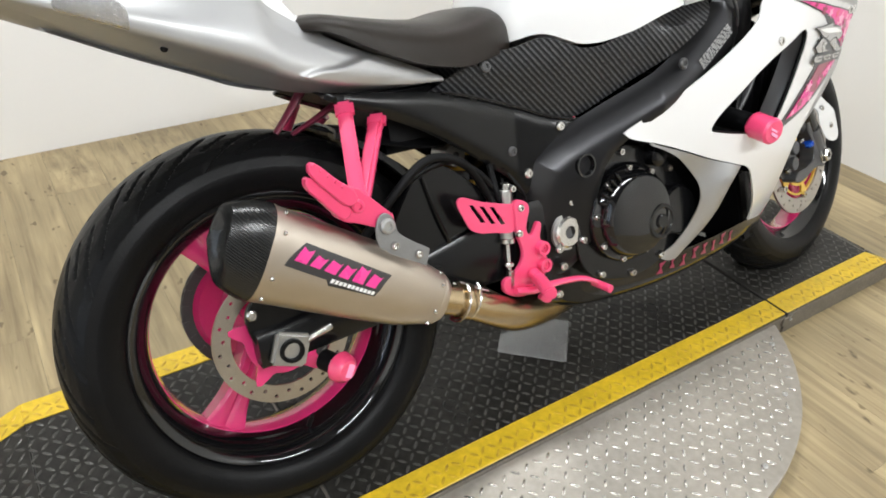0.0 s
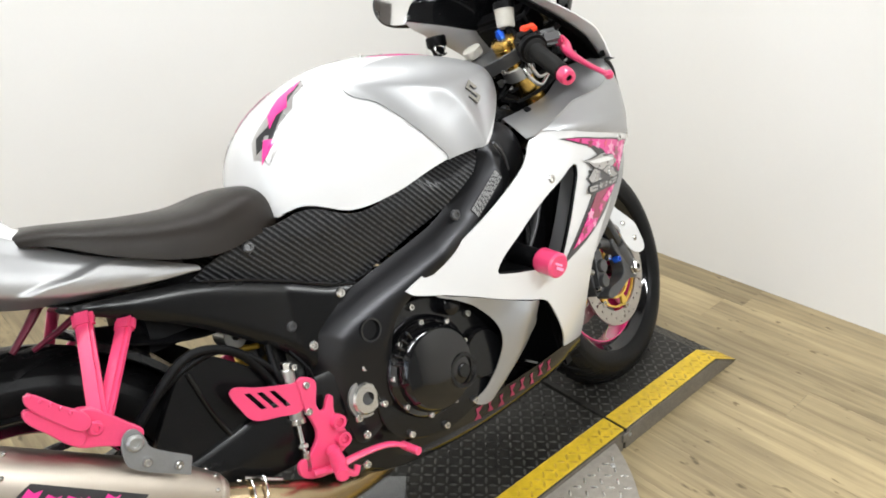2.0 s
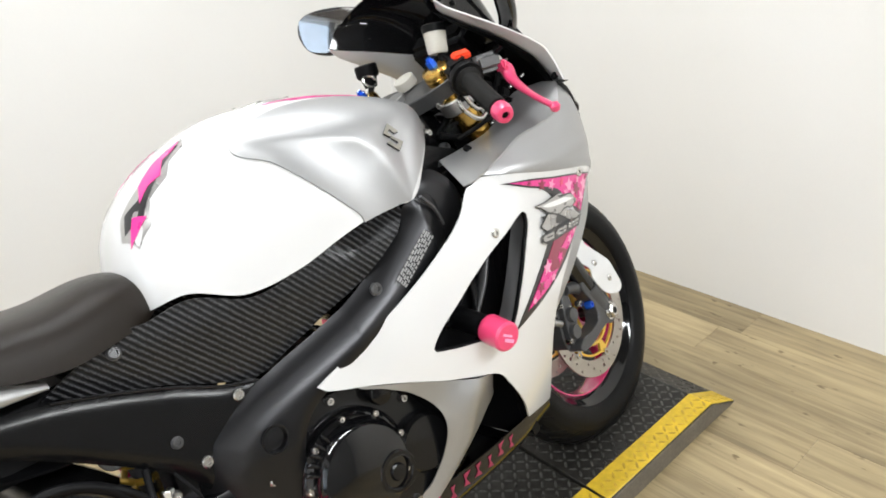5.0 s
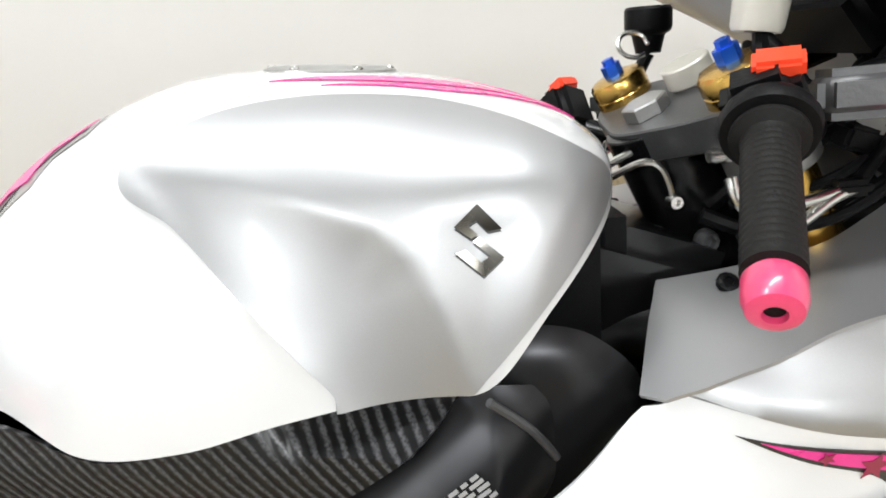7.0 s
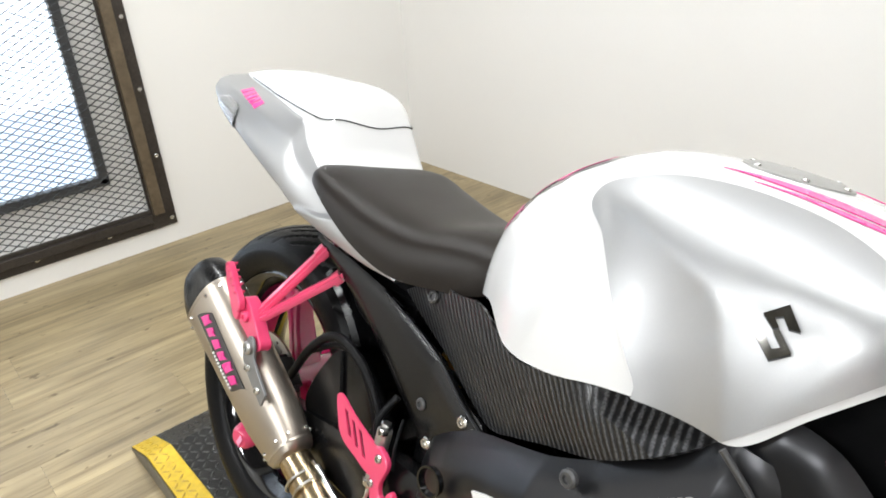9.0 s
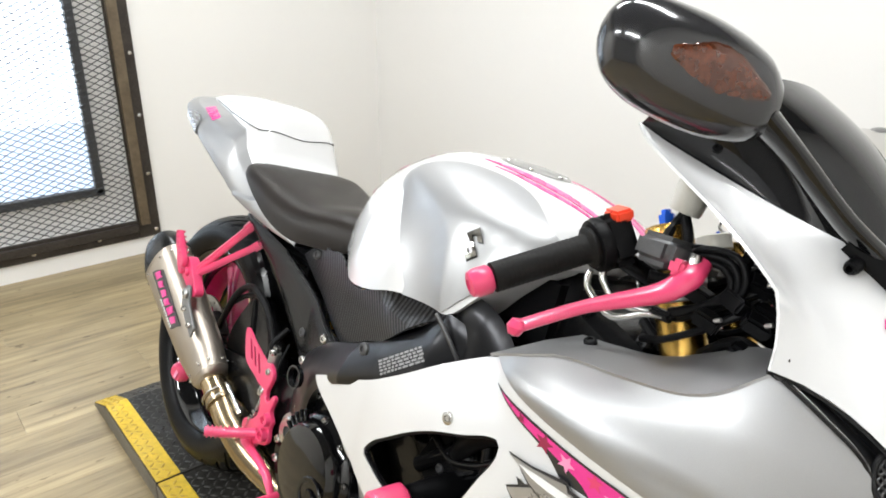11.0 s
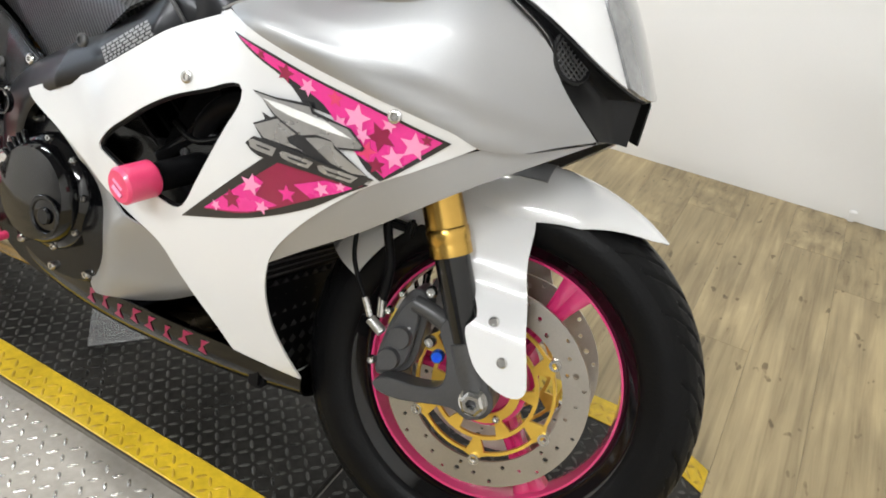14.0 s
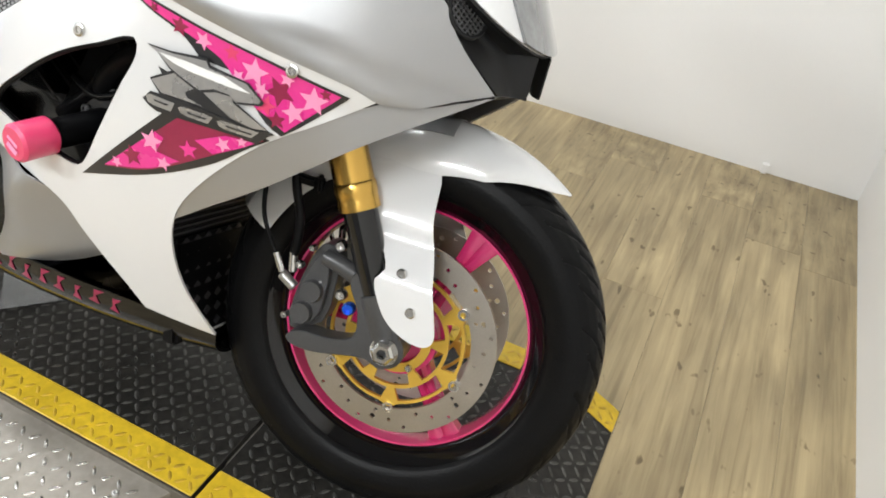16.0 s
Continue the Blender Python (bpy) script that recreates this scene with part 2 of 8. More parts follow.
GRIP_RUBBER = material("grip_rubber", (0.009, 0.0085, 0.008), 0.55, vary=0.25, fine=300, grain=0.2, bump=0.3, spec=0.15)
SEAT_VINYL = material("black_seat_vinyl", (0.013, 0.0095, 0.0070), 0.36, vary=0.2, scale=9, fine=650, grain=0.2, bump=0.3, spec=0.26)
CHROME = material("bright_chrome", (0.36, 0.345, 0.315), 0.10, 1.0, vary=0.05, grain=0.02, bump=0)
STEEL = material("bright_steel", (0.58, 0.57, 0.55), 0.25, 1.0, vary=0.1, fine=300, grain=0.06)
DISC_STEEL = material("ground_disc_steel", (0.46, 0.43, 0.39), 0.34, 1.0, vary=0.1, fine=350, grain=0.1, stretch=(1, 1, 1))
TITANIUM = material("brushed_titanium", (0.46, 0.41, 0.35), 0.40, 1.0, vary=0.06, scale=5, fine=240, grain=0.07, stretch=(1.6, 9, 9), bump=0.1)
HOT_PIPE = material("heat_tinted_titanium_pipe", (0.40, 0.31, 0.19), 0.26, 1.0, vary=0.3, scale=9, fine=240, grain=0.08)
GOLD = material("gold_anodised_alloy", (0.58, 0.36, 0.09), 0.25, 1.0, vary=0.1, fine=300, grain=0.06)
GOLD_DISC = material("gold_disc_carrier", (0.80, 0.52, 0.09), 0.32, 0.75, vary=0.1, fine=300, grain=0.06)
BLUE = material("blue_anodised_alloy", (0.02, 0.13, 0.75), 0.25, 0.7, 0.2)
GREY_CAST = material("dark_grey_casting", (0.075, 0.075, 0.077), 0.36, 0.35, vary=0.18, fine=300, grain=0.15, bump=0.15, spec=0.4)
ALLOY = material("satin_grey_alloy", (0.44, 0.44, 0.43), 0.36, 0.9, vary=0.1, fine=300, grain=0.1)
RED_SWITCH = material("red_switch_plastic", (0.80, 0.06, 0.02), 0.35)
SMOKE = glass_material("dark_smoke_screen", (0.006, 0.006, 0.0065), 0.05, 0.97)
CLEAR = glass_material("clear_lens", (0.95, 0.95, 0.95), 0.04, 0.1)
AMBER = material("amber_reflector", (0.085, 0.022, 0.008), 0.09, 0.3, 0.8, vary=0.95, scale=110, fine=260, grain=0.6, bump=0.08, spec=0.5)
FLUID = material("cloudy_reservoir_plastic", (0.52, 0.50, 0.44), 0.3, 0.0, 0.4, vary=0.06)
MIRROR_SHELL = material("gloss_graphite_shell", (0.022, 0.022, 0.024), 0.16, 0.1, 0.6, vary=0.06, grain=0.04, bump=0.01, spec=0.5)
SHEET = glass_material("clear_plastic_film", (0.80, 0.80, 0.80), 0.22, 0.14)
MIRROR_GLASS = material("mirror_glass", (0.8, 0.8, 0.8), 0.03, 1.0, bump=0, vary=0.0, grain=0.0)
# woven ribs; their light tone is raised to paint in the cloth's sheen
CARBON = carbon_material("ribbed_carbon_cloth", light=(0.075, 0.075, 0.079), rough=0.31, spec=0.36)
CARBON_FINE = carbon_material("carbon_end_cap", 0.0032, dark=(0.006, 0.006, 0.006), light=(0.020, 0.020, 0.020), rough=0.24, relief=0.06, spec=0.4)
DAYLIGHT = glow_material("bright_daylight_beyond", (0.72, 0.85, 1.0), 1.25)
LAMP_GLOW = glow_material("lit_diffuser", (1.0, 0.97, 0.92), 4.0)

# ---- shaping helpers ----
from mathutils.geometry import delaunay_2d_cdt


def link_mesh(name, bm, mat, parent=None, label="", sharp=38):
    bmesh.ops.recalc_face_normals(bm, faces=bm.faces)
    me = bpy.data.meshes.new(name)
    bm.to_mesh(me)
    bm.free()
    me.materials.append(mat)
    me.shade_smooth()
    me.set_sharp_from_angle(angle=radians(sharp))
    ob = new(name, me)
    if parent is not None:
        ob.parent = parent
    return tagged(ob, label) if label else ob


part = link_mesh


def smooth_line(pts, step, closed=True):
    """A curve through 2D points; a third element of 1 marks a sharp corner."""
    n = len(pts)
    out = []
    for i in range(n if closed else n - 1):
        p1, p2 = pts[i], pts[(i + 1) % n]
        a, b = Vector(p1[:2]), Vector(p2[:2])
        pa = pts[i - 1] if closed or i > 0 else p1
        pb = pts[(i + 2) % n] if closed or i + 2 < n else p2
        d = (b - a).length
        ta = (b - Vector(pa[:2])) if len(p1) < 3 else (b - a) * 2
        tb = (Vector(pb[:2]) - a) if len(p2) < 3 else (b - a) * 2
        ta = ta.normalized() * d if ta.length > 1e-9 else (b - a)
        tb = tb.normalized() * d if tb.length > 1e-9 else (b - a)
        k = max(1, int(round(d / step)))
        for j in range(k):
            s = j / k
            h1, h2 = 2 * s**3 - 3 * s**2 + 1, s**3 - 2 * s**2 + s
            h3, h4 = -2 * s**3 + 3 * s**2, s**3 - s**2
            out.append(tuple(h1 * a + h2 * ta + h3 * b + h4 * tb))
    if not closed:
        out.append(tuple(pts[-1][:2]))
    return out


def inside(p, poly):
    x, y = p
    hit = False
    for i in range(len(poly)):
        (x1, y1), (x2, y2) = poly[i - 1], poly[i]
        if (y1 > y) != (y2 > y) and x < (x2 - x1) * (y - y1) / (y2 - y1) + x1:
            hit = not hit
    return hit


def sheet(outline, fn, step=0.012, thick=0.003, holes=(), inner=True, edge_step=None):
    """A curved plate: a 2D outline with holes, laid into space by fn(u, v), with thickness."""
    es = edge_step or step * 0.7
    loops = [smooth_line(outline, es)] + [smooth_line(h, es) for h in holes]
    verts, edges = [], []
    for lp in loops:
        k = len(verts)
        verts += [Vector(p) for p in lp]
        edges += [(k + i, k + (i + 1) % len(lp)) for i in range(len(lp))]
    us, vs = [p[0] for p in loops[0]], [p[1] for p in loops[0]]
    if inner:
        for i in range(1, int((max(us) - min(us)) / step) + 1):
            for j in range(1, int((max(vs) - min(vs)) / step) + 1):
                p = (min(us) + (i - 0.37 * (j % 2)) * step, min(vs) + (j - 0.21) * step)
                if inside(p, loops[0]) and not any(inside(p, h) for h in loops[1:]):
                    if min((Vector(p) - Vector(q)).length for lp in loops for q in lp) > step * 0.45:
                        verts.append(Vector(p))
    vo, _, fo, *_ = delaunay_2d_cdt(verts, edges, [], 0, 1e-7)
    bm = bmesh.new()
    bv = [bm.verts.new(fn(v[0], v[1])) for v in vo]
    for f in fo:
        c = (sum(vo[i][0] for i in f) / len(f), sum(vo[i][1] for i in f) / len(f))
        if inside(c, loops[0]) and not any(inside(c, h) for h in loops[1:]):
            try:
                bm.faces.new([bv[i] for i in f])
            except ValueError:
                pass
    bmesh.ops.delete(bm, geom=[v for v in bm.verts if not v.link_faces], context="VERTS")
    bmesh.ops.recalc_face_normals(bm, faces=bm.faces)
    if thick:
        bmesh.ops.solidify(bm, geom=list(bm.faces), thickness=thick)
    return bm


def plate(outline, y0, y1, step=0.02, holes=(), fn=None):
    """A flat plate in the plane of x and z between two depths, with eased edges."""
    base = fn or (lambda u, v: Vector((u, y0, v)))
    bm = sheet(outline, base, step, 0, holes, inner=False, edge_step=step * 0.5)
    ext = bmesh.ops.extrude_face_region(bm, geom=list(bm.faces))
    bmesh.ops.translate(bm, verts=[v for v in ext["geom"] if isinstance(v, bmesh.types.BMVert)], vec=(0, y1 - y0, 0))
    bmesh.ops.recalc_face_normals(bm, faces=bm.faces)
    rim = [e for e in bm.edges if len(e.link_faces) == 2 and e.calc_face_angle(0) > 1.0]
    if abs(y1 - y0) > 0.005:
        bmesh.ops.bevel(bm, geom=rim, offset=min(0.0016, abs(y1 - y0) * 0.2), segments=1, affect="EDGES")
    return bm


def revolve(profile, segs=64, centre=(0, 0, 0), close=False, turn=None, axis="y", bm=None):
    """A turned body: profile of (along the axis, radius)."""
    bm = bm or bmesh.new()
    rings = []
    m = turn or Matrix.Identity(4)
    for i in range(segs):
        a = 2 * math.pi * i / segs
        ring = []
        for y, r in profile:
            if axis == "y":
                p = Vector((r * math.cos(a), y, r * math.sin(a)))
            elif axis == "z":
                p = Vector((r * math.cos(a), r * math.sin(a), y))
            else:
                p = Vector((y, r * math.cos(a), r * math.sin(a)))
            ring.append(bm.verts.new(m @ (p + Vector(centre))))
        rings.append(ring)
    k = len(profile)
    for i in range(segs):
        r1, r2 = rings[i], rings[(i + 1) % segs]
        for j in range(k if close else k - 1):
            q = (r1[j], r1[(j + 1) % k], r2[(j + 1) % k], r2[j])
            bm.faces.new(q)
    if not close:
        for j in (0, k - 1):
            if profile[j][1] > 1e-5:
                bm.faces.new([rings[i][j] for i in range(segs)])
    bmesh.ops.remove_doubles(bm, verts=bm.verts, dist=1e-6)
    return bm


def rod(a, b, r0, r1=None, segs=20, bm=None, round_end=0.0):
    """A round bar from a to b."""
    a, b = Vector(a), Vector(b)
    d = b - a
    m = Matrix.Translation(a) @ d.to_track_quat("Z", "Y").to_matrix().to_4x4()
    r1 = r0 if r1 is None else r1
    n = d.length
    e = round_end or min(0.0015, r0 * 0.25, n * 0.2)
    prof = [(0, 0), (0, r0 - e), (e, r0), (n - e, r1), (n, r1 - e), (n, 0)]
    return revolve(prof, segs, turn=m, axis="z", bm=bm)


def tube(points, radius, segs=14, bm=None, samples=8, flat=1.0):
    """A round or oval pipe along a smooth path; radius may be a list."""
    bm = bm or bmesh.new()
    pts = [Vector(p) for p in points]
    rad = list(radius) if isinstance(radius, (list, tuple)) else [radius] * len(pts)
    path, rr = [], []
    for i in range(len(pts) - 1):
        p0, p1, p2, p3 = pts[max(i - 1, 0)], pts[i], pts[i + 1], pts[min(i + 2, len(pts) - 1)]
        for j in range(samples):
            s = j / samples
            path.append(0.5 * (2 * p1 + (p2 - p0) * s + (2 * p0 - 5 * p1 + 4 * p2 - p3) * s * s + (3 * p1 - p0 - 3 * p2 + p3) * s**3))
            rr.append(rad[i] * (1 - s) + rad[i + 1] * s)
    path.append(pts[-1])
    rr.append(rad[-1])
    up = Vector((0, 0, 1)) if abs((path[1] - path[0]).normalized().z) < 0.9 else Vector((1, 0, 0))
    rings = []
    for i, p in enumerate(path):
        t = (path[min(i + 1, len(path) - 1)] - path[max(i - 1, 0)]).normalized()
        s = t.cross(up).normalized()
        up = s.cross(t).normalized()
        rings.append([bm.verts.new(p + rr[i] * (math.cos(a) * s + flat * math.sin(a) * up)) for a in (2 * math.pi * k / segs for k in range(segs))])
    for r1, r2 in zip(rings, rings[1:]):
        for k in range(segs):
            bm.faces.new((r1[k], r1[(k + 1) % segs], r2[(k + 1) % segs], r2[k]))
    bm.faces.new(rings[0])
    bm.faces.new(rings[-1])
    return bm


def block(size, m=None, bevel=0.004, segments=2, bm=None):
    """A box with eased edges."""
    own = bmesh.new()
    bmesh.ops.create_cube(own, size=1)
    bmesh.ops.scale(own, vec=size, verts=own.verts)
    if bevel:
        bmesh.ops.bevel(own, geom=list(own.edges), offset=min(bevel, min(size) * 0.45), segments=segments, affect="EDGES")
    if m is not None:
        bmesh.ops.transform(own, matrix=m, verts=own.verts)
    if bm is None:
        return own
    return join(bm, own)


def join(bm, other):
    k = [bm.verts.new(v.co) for v in other.verts]
    other.verts.index_update()
    for f in other.faces:
        bm.faces.new([k[v.index] for v in f.verts])
    other.free()
    return bm


def loft(rings, cap=True, closed=True):
    """A skin over rings of equal length."""
    bm = bmesh.new()
    rows = [[bm.verts.new(p) for p in ring] for ring in rings]
    n = len(rows[0])
    for r1, r2 in zip(rows, rows[1:]):
        for k in range(n if closed else n - 1):
            q = (r1[k], r1[(k + 1) % n], r2[(k + 1) % n], r2[k])
            bm.faces.new(q)
    if cap and closed:
        bm.faces.new(rows[0])
        bm.faces.new(rows[-1])
    bmesh.ops.remove_doubles(bm, verts=bm.verts, dist=1e-6)
    return bm


def lerp_table(table, x):
    """Smooth interpolation in a table of (x, value, ...)."""
    if x <= table[0][0]:
        return table[0][1:]
    for i, (a, b) in enumerate(zip(table, table[1:])):
        if x <= b[0]:
            s = (x - a[0]) / (b[0] - a[0])
            p, q = table[max(i - 1, 0)], table[min(i + 2, len(table) - 1)]
            res = []
            for k in range(1, len(a)):
                ma = (b[k] - p[k]) / (b[0] - p[0]) * (b[0] - a[0])
                mb = (q[k] - a[k]) / (q[0] - a[0]) * (b[0] - a[0])
                res.append((2 * s**3 - 3 * s**2 + 1) * a[k] + (s**3 - 2 * s**2 + s) * ma + (3 * s**2 - 2 * s**3) * b[k] + (s**3 - s**2) * mb)
            return res
    return table[-1][1:]


def bolt(at, r, length=0.006, direction=(0, -1, 0), bm=None, socket=True):
    """A round-headed screw with a hexagon socket."""
    a, d = Vector(at), Vector(direction).normalized()
    m = Matrix.Translation(a) @ d.to_track_quat("Z", "Y").to_matrix().to_4x4()
    prof = [(-0.002, r), (length * 0.6, r), (length, r * 0.75), (length, r * 0.48), (length * 0.45, r * 0.42), (length * 0.45, 0)]
    return revolve(prof, 12, turn=m, axis="z", bm=bm)

# ---- the room ----
FLOOR_Z, CEIL_Z = -0.064, 2.7
X0, X1, Y0, Y1 = -1.70, 2.195, -4.6, 1.705
WALL_T = 0.14


def box_between(a, b, bevel=0.0):
    size = [abs(q - p) for p, q in zip(a, b)]
    return block(size, Matrix.Translation([(p + q) / 2 for p, q in zip(a, b)]), bevel, 1)


def structure(name, bm, mat, label, category):
    return tagged(link_mesh(name, bm, mat), label, category, kind="structure")


floor = structure("floor", box_between((X0 - 0.2, Y0 - 0.2, FLOOR_Z - 0.15), (X1 + 0.2, Y1 + 0.2, FLOOR_Z - 0.004)), GAP, "greyed oak vinyl plank floor, slightly worn", "floor")
# the ceiling is out of view, darkened so black parts reflect little
structure("ceiling", box_between((X0 - 0.2, Y0 - 0.2, CEIL_Z), (X1 + 0.2, Y1 + 0.2, CEIL_Z + 0.12)), CEILING, "unseen ceiling, dark grey to keep reflections dark", "ceiling")
structure("wall_north", box_between((X0 - WALL_T, Y1, FLOOR_Z - 0.1), (X1 + WALL_T, Y1 + WALL_T, CEIL_Z)), WALL, "plain white painted wall behind the motorcycle", "wall")
structure("wall_east", box_between((X1, Y0, FLOOR_Z - 0.1), (X1 + WALL_T, Y1, CEIL_Z)), WALL, "plain white painted wall ahead of the motorcycle", "wall")
# added wall out of view, dark so that black parts mirror a dark room
structure("wall_south", box_between((X0 - WALL_T, Y0 - WALL_T, FLOOR_Z - 0.1), (X1 + WALL_T, Y0, CEIL_Z)), UNSEEN_WALL, "unseen wall opposite the motorcycle, dark grey to keep reflections dark", "wall")
# west wall with the window opening
WY0, WY1, WZ0, WZ1 = -1.0, 0.365, 0.10, 2.0
bm = bmesh.new()
for a, b in (((Y0, FLOOR_Z - 0.1), (Y1, WZ0)), ((Y0, WZ1), (Y1, CEIL_Z)), ((Y0, WZ0), (WY0, WZ1)), ((WY1, WZ0), (Y1, WZ1))):
    join(bm, box_between((X0 - WALL_T, a[0], a[1]), (X0, b[0], b[1])))
structure("wall_west", bm, WALL, "white painted wall with a screened window", "wall")

# unseen fluorescent fixtures over the bay, added to go with the lamps
for lx, ly in LAMPS:
    fix = tagged(new("ceiling_light"), "white fluorescent ceiling light fixture, lit, added out of view", "ceiling light", "ceiling lights")
    fix.location = (lx, ly, CEIL_Z)
    part("housing", block((1.3, 0.22, 0.06), pose(0, 0, -0.03), 0.01), HOUSING, fix)
    part("diffuser", block((1.22, 0.17, 0.02), pose(0, 0, -0.07), 0.008), LAMP_GLOW, fix, "lit white diffuser")

# the window: steel frame, expanded-metal screen, inner sash and the daylight beyond
win = tagged(new("window_1"), "window behind a dark expanded-metal screen in a rusty steel frame", "window", kind="structure")
win.location = (X0, WY1, WZ0)
W, H = WY1 - WY0, WZ1 - WZ0
bm = bmesh.new()
for a, b in (((0.0, -0.085), (0.098, H + 0.085)), ((-W - 0.098, -0.085), (-W, H + 0.085))):
    join(bm, box_between((0, a[0], a[1]), (0.012, b[0], b[1]), 0.002))
for a, b in (((-W, -0.085), (0, 0.0)), ((-W, H), (0, H + 0.085))):
    join(bm, box_between((0, a[0], a[1]), (0.012, b[0], b[1]), 0.002))
part("window_frame", bm, FRAME_STEEL, win, "flat dark rusty steel frame with round screws")
bm = box_between((0.0125, 0.008, -0.02), (0.036, 0.052, H + 0.02), 0.003)
part("angle_bar", bm, ANGLE_STEEL, win, "bare brown steel angle bar with weld marks")
part("angle_bar", box_between((0.0125, -W, -0.05), (0.03, 0.0, -0.014), 0.003), FRAME_STEEL, win)
for k in range(8):
    part("screw", bolt((0.012, 0.078, -0.055 + 0.262 * k), 0.009, 0.005, (1, 0, 0)), STEEL, win)
for k in range(5):
    part("screw", bolt((0.012, -0.17 - 0.262 * k, -0.055), 0.009, 0.005, (1, 0, 0)), STEEL, win)
# expanded-metal: zigzag strands
CW, CH, SW = 0.050, 0.0262, 0.0046
verts, faces = [], []
rows_n, cols_n = int(H / CH) + 1, int(W / CW) + 1
for r in range(rows_n):
    for s in (-1, 1):
        for c in range(cols_n * 2):
            y1, y2 = -c * CW / 2, -(c + 1) * CW / 2
            if y2 < -W - 0.02:
                continue
            z1 = r * CH + s * (CH / 2 if c % 2 else 0)
            z2 = r * CH + s * (0 if c % 2 else CH / 2)
            k = len(verts)
            verts += [(-0.004, y1, z1 - SW / 2), (-0.004, y1, z1 + SW / 2), (-0.004, y2, z2 + SW / 2), (-0.004, y2, z2 - SW / 2)]
            verts += [(-0.001, y1, z1 - SW / 4), (-0.001, y1, z1 + SW / 4), (-0.001, y2, z2 + SW / 4), (-0.001, y2, z2 - SW / 4)]
            faces += [(k, k + 3, k + 2, k + 1), (k + 4, k + 5, k + 6, k + 7), (k, k + 1, k + 5, k + 4), (k + 2, k + 3, k + 7, k + 6), (k + 1, k + 2, k + 6, k + 5), (k + 3, k, k + 4, k + 7)]
me = bpy.data.meshes.new("screen")
me.from_pydata(verts, [], faces)
me.materials.append(MESH_STEEL)
scr = tagged(new("screen", me), "dark expanded-metal security mesh", kind="stuff")
scr.parent = win
# sash bars deep in the reveal and the bright pane
bm = bmesh.new()
for a, b in (((-0.135, 0.13), (-0.10, H)), ((-W + 0.1, 0.13), (-W + 0.135, H)), ((-W + 0.1, 0.13), (-0.10, 0.165))):
    join(bm, box_between((-0.075, a[0], a[1]), (-0.035, b[0], b[1]), 0.003))
part("sash", bm, GREY_CAST, win, "thin grey inner window sash")
bm = bmesh.new()
for a, b in (((-0.10, 0.0), (0.0, H)), ((-W, 0.0), (-W + 0.1, H)), ((-W + 0.1, 0.0), (-0.10, 0.13))):
    join(bm, box_between((-0.09, a[0], a[1]), (-0.06, b[0], b[1])))
part("reveal", bm, WALL, win, "white board round the inner sash")
pane = part("pane", box_between((-0.066, -W + 0.12, 0.15), (-0.062, -0.12, H)), CLEAR, win, "clear window glass")
pane.visible_shadow = False
structure("backdrop", box_between((X0 - 0.9, WY0 - 0.9, WZ0 - 0.6), (X0 - 0.88, WY1 + 0.7, WZ1 + 0.6)), DAYLIGHT, "bright overcast daylight outside the window", "backdrop")
area_lamp("window_daylight", (X0 - 0.10, (WY0 + WY1) / 2, (WZ0 + WZ1) / 2 + 0.05), 1.1, 1.6, 12, (0.86, 0.93, 1.0), (0, -90, 0))
tagged(part("wall_tab", block((0.022, 0.014, 0.035), pose(1.905, Y1 - 0.007, FLOOR_Z + 0.0175), 0.003), WALL), "small white plastic tab at the foot of the wall", "wall tab")

# ---- display platform: tread-plate centre, two ramps, yellow edges ----
PX0, PX1, RX0, RX1 = 0.028, 1.198, -0.55, 1.752
PY0, PY1, STRIP = -0.150, 0.445, 0.061


KF, KR = 1.625, -0.40


def deck_z(x):
    if x > KF:
        return FLOOR_Z * min(1, (x - KF) / (RX1 - KF))
    if x < KR:
        return FLOOR_Z * min(1, (KR - x) / (KR - RX0))
    return 0.0


def lug_mesh(name, spots, dz, mat, parent, label):
    """Raised tread lugs, each a lens with a ridge, at (x, y, turn)."""
    vs, fs = [], []
    for x, y, a in spots:
        ca, sa = math.cos(a), math.sin(a)
        k = len(vs)
        for u, v, h in ((-0.0105, 0, 0), (-0.005, -0.0029, 0), (0.005, -0.0029, 0), (0.0105, 0, 0), (0.005, 0.0029, 0), (-0.005, 0.0029, 0), (-0.006, 0, 0.0021), (0.006, 0, 0.0021)):
            px, py = x + u * ca - v * sa, y + u * sa + v * ca
            vs.append((px, py, dz(px) + h))
        fs += [(k, k + 1, k + 6), (k + 1, k + 2, k + 7, k + 6), (k + 2, k + 3, k + 7), (k + 3, k + 4, k + 7), (k + 4, k + 5, k + 6, k + 7), (k + 5, k, k + 6)]
    me = bpy.data.meshes.new(name)
    me.from_pydata(vs, [], fs)
    me.materials.append(mat)
    me.shade_smooth()
    ob = tagged(new(name, me), label, kind="stuff")
    ob.parent = parent
    return ob


def lug_spots(x0, x1, y0, y1, keep=lambda x, y: True, pitch=0.0205):
    out = []
    for i in range(int((x1 - x0) / pitch)):
        for j in range(int((y1 - y0) / pitch)):
            x, y = x0 + (i + 0.5) * pitch, y0 + (j + 0.5) * pitch
            if keep(x, y):
                out.append((x, y, radians(45 if (i + j) % 2 else -45)))
    return out


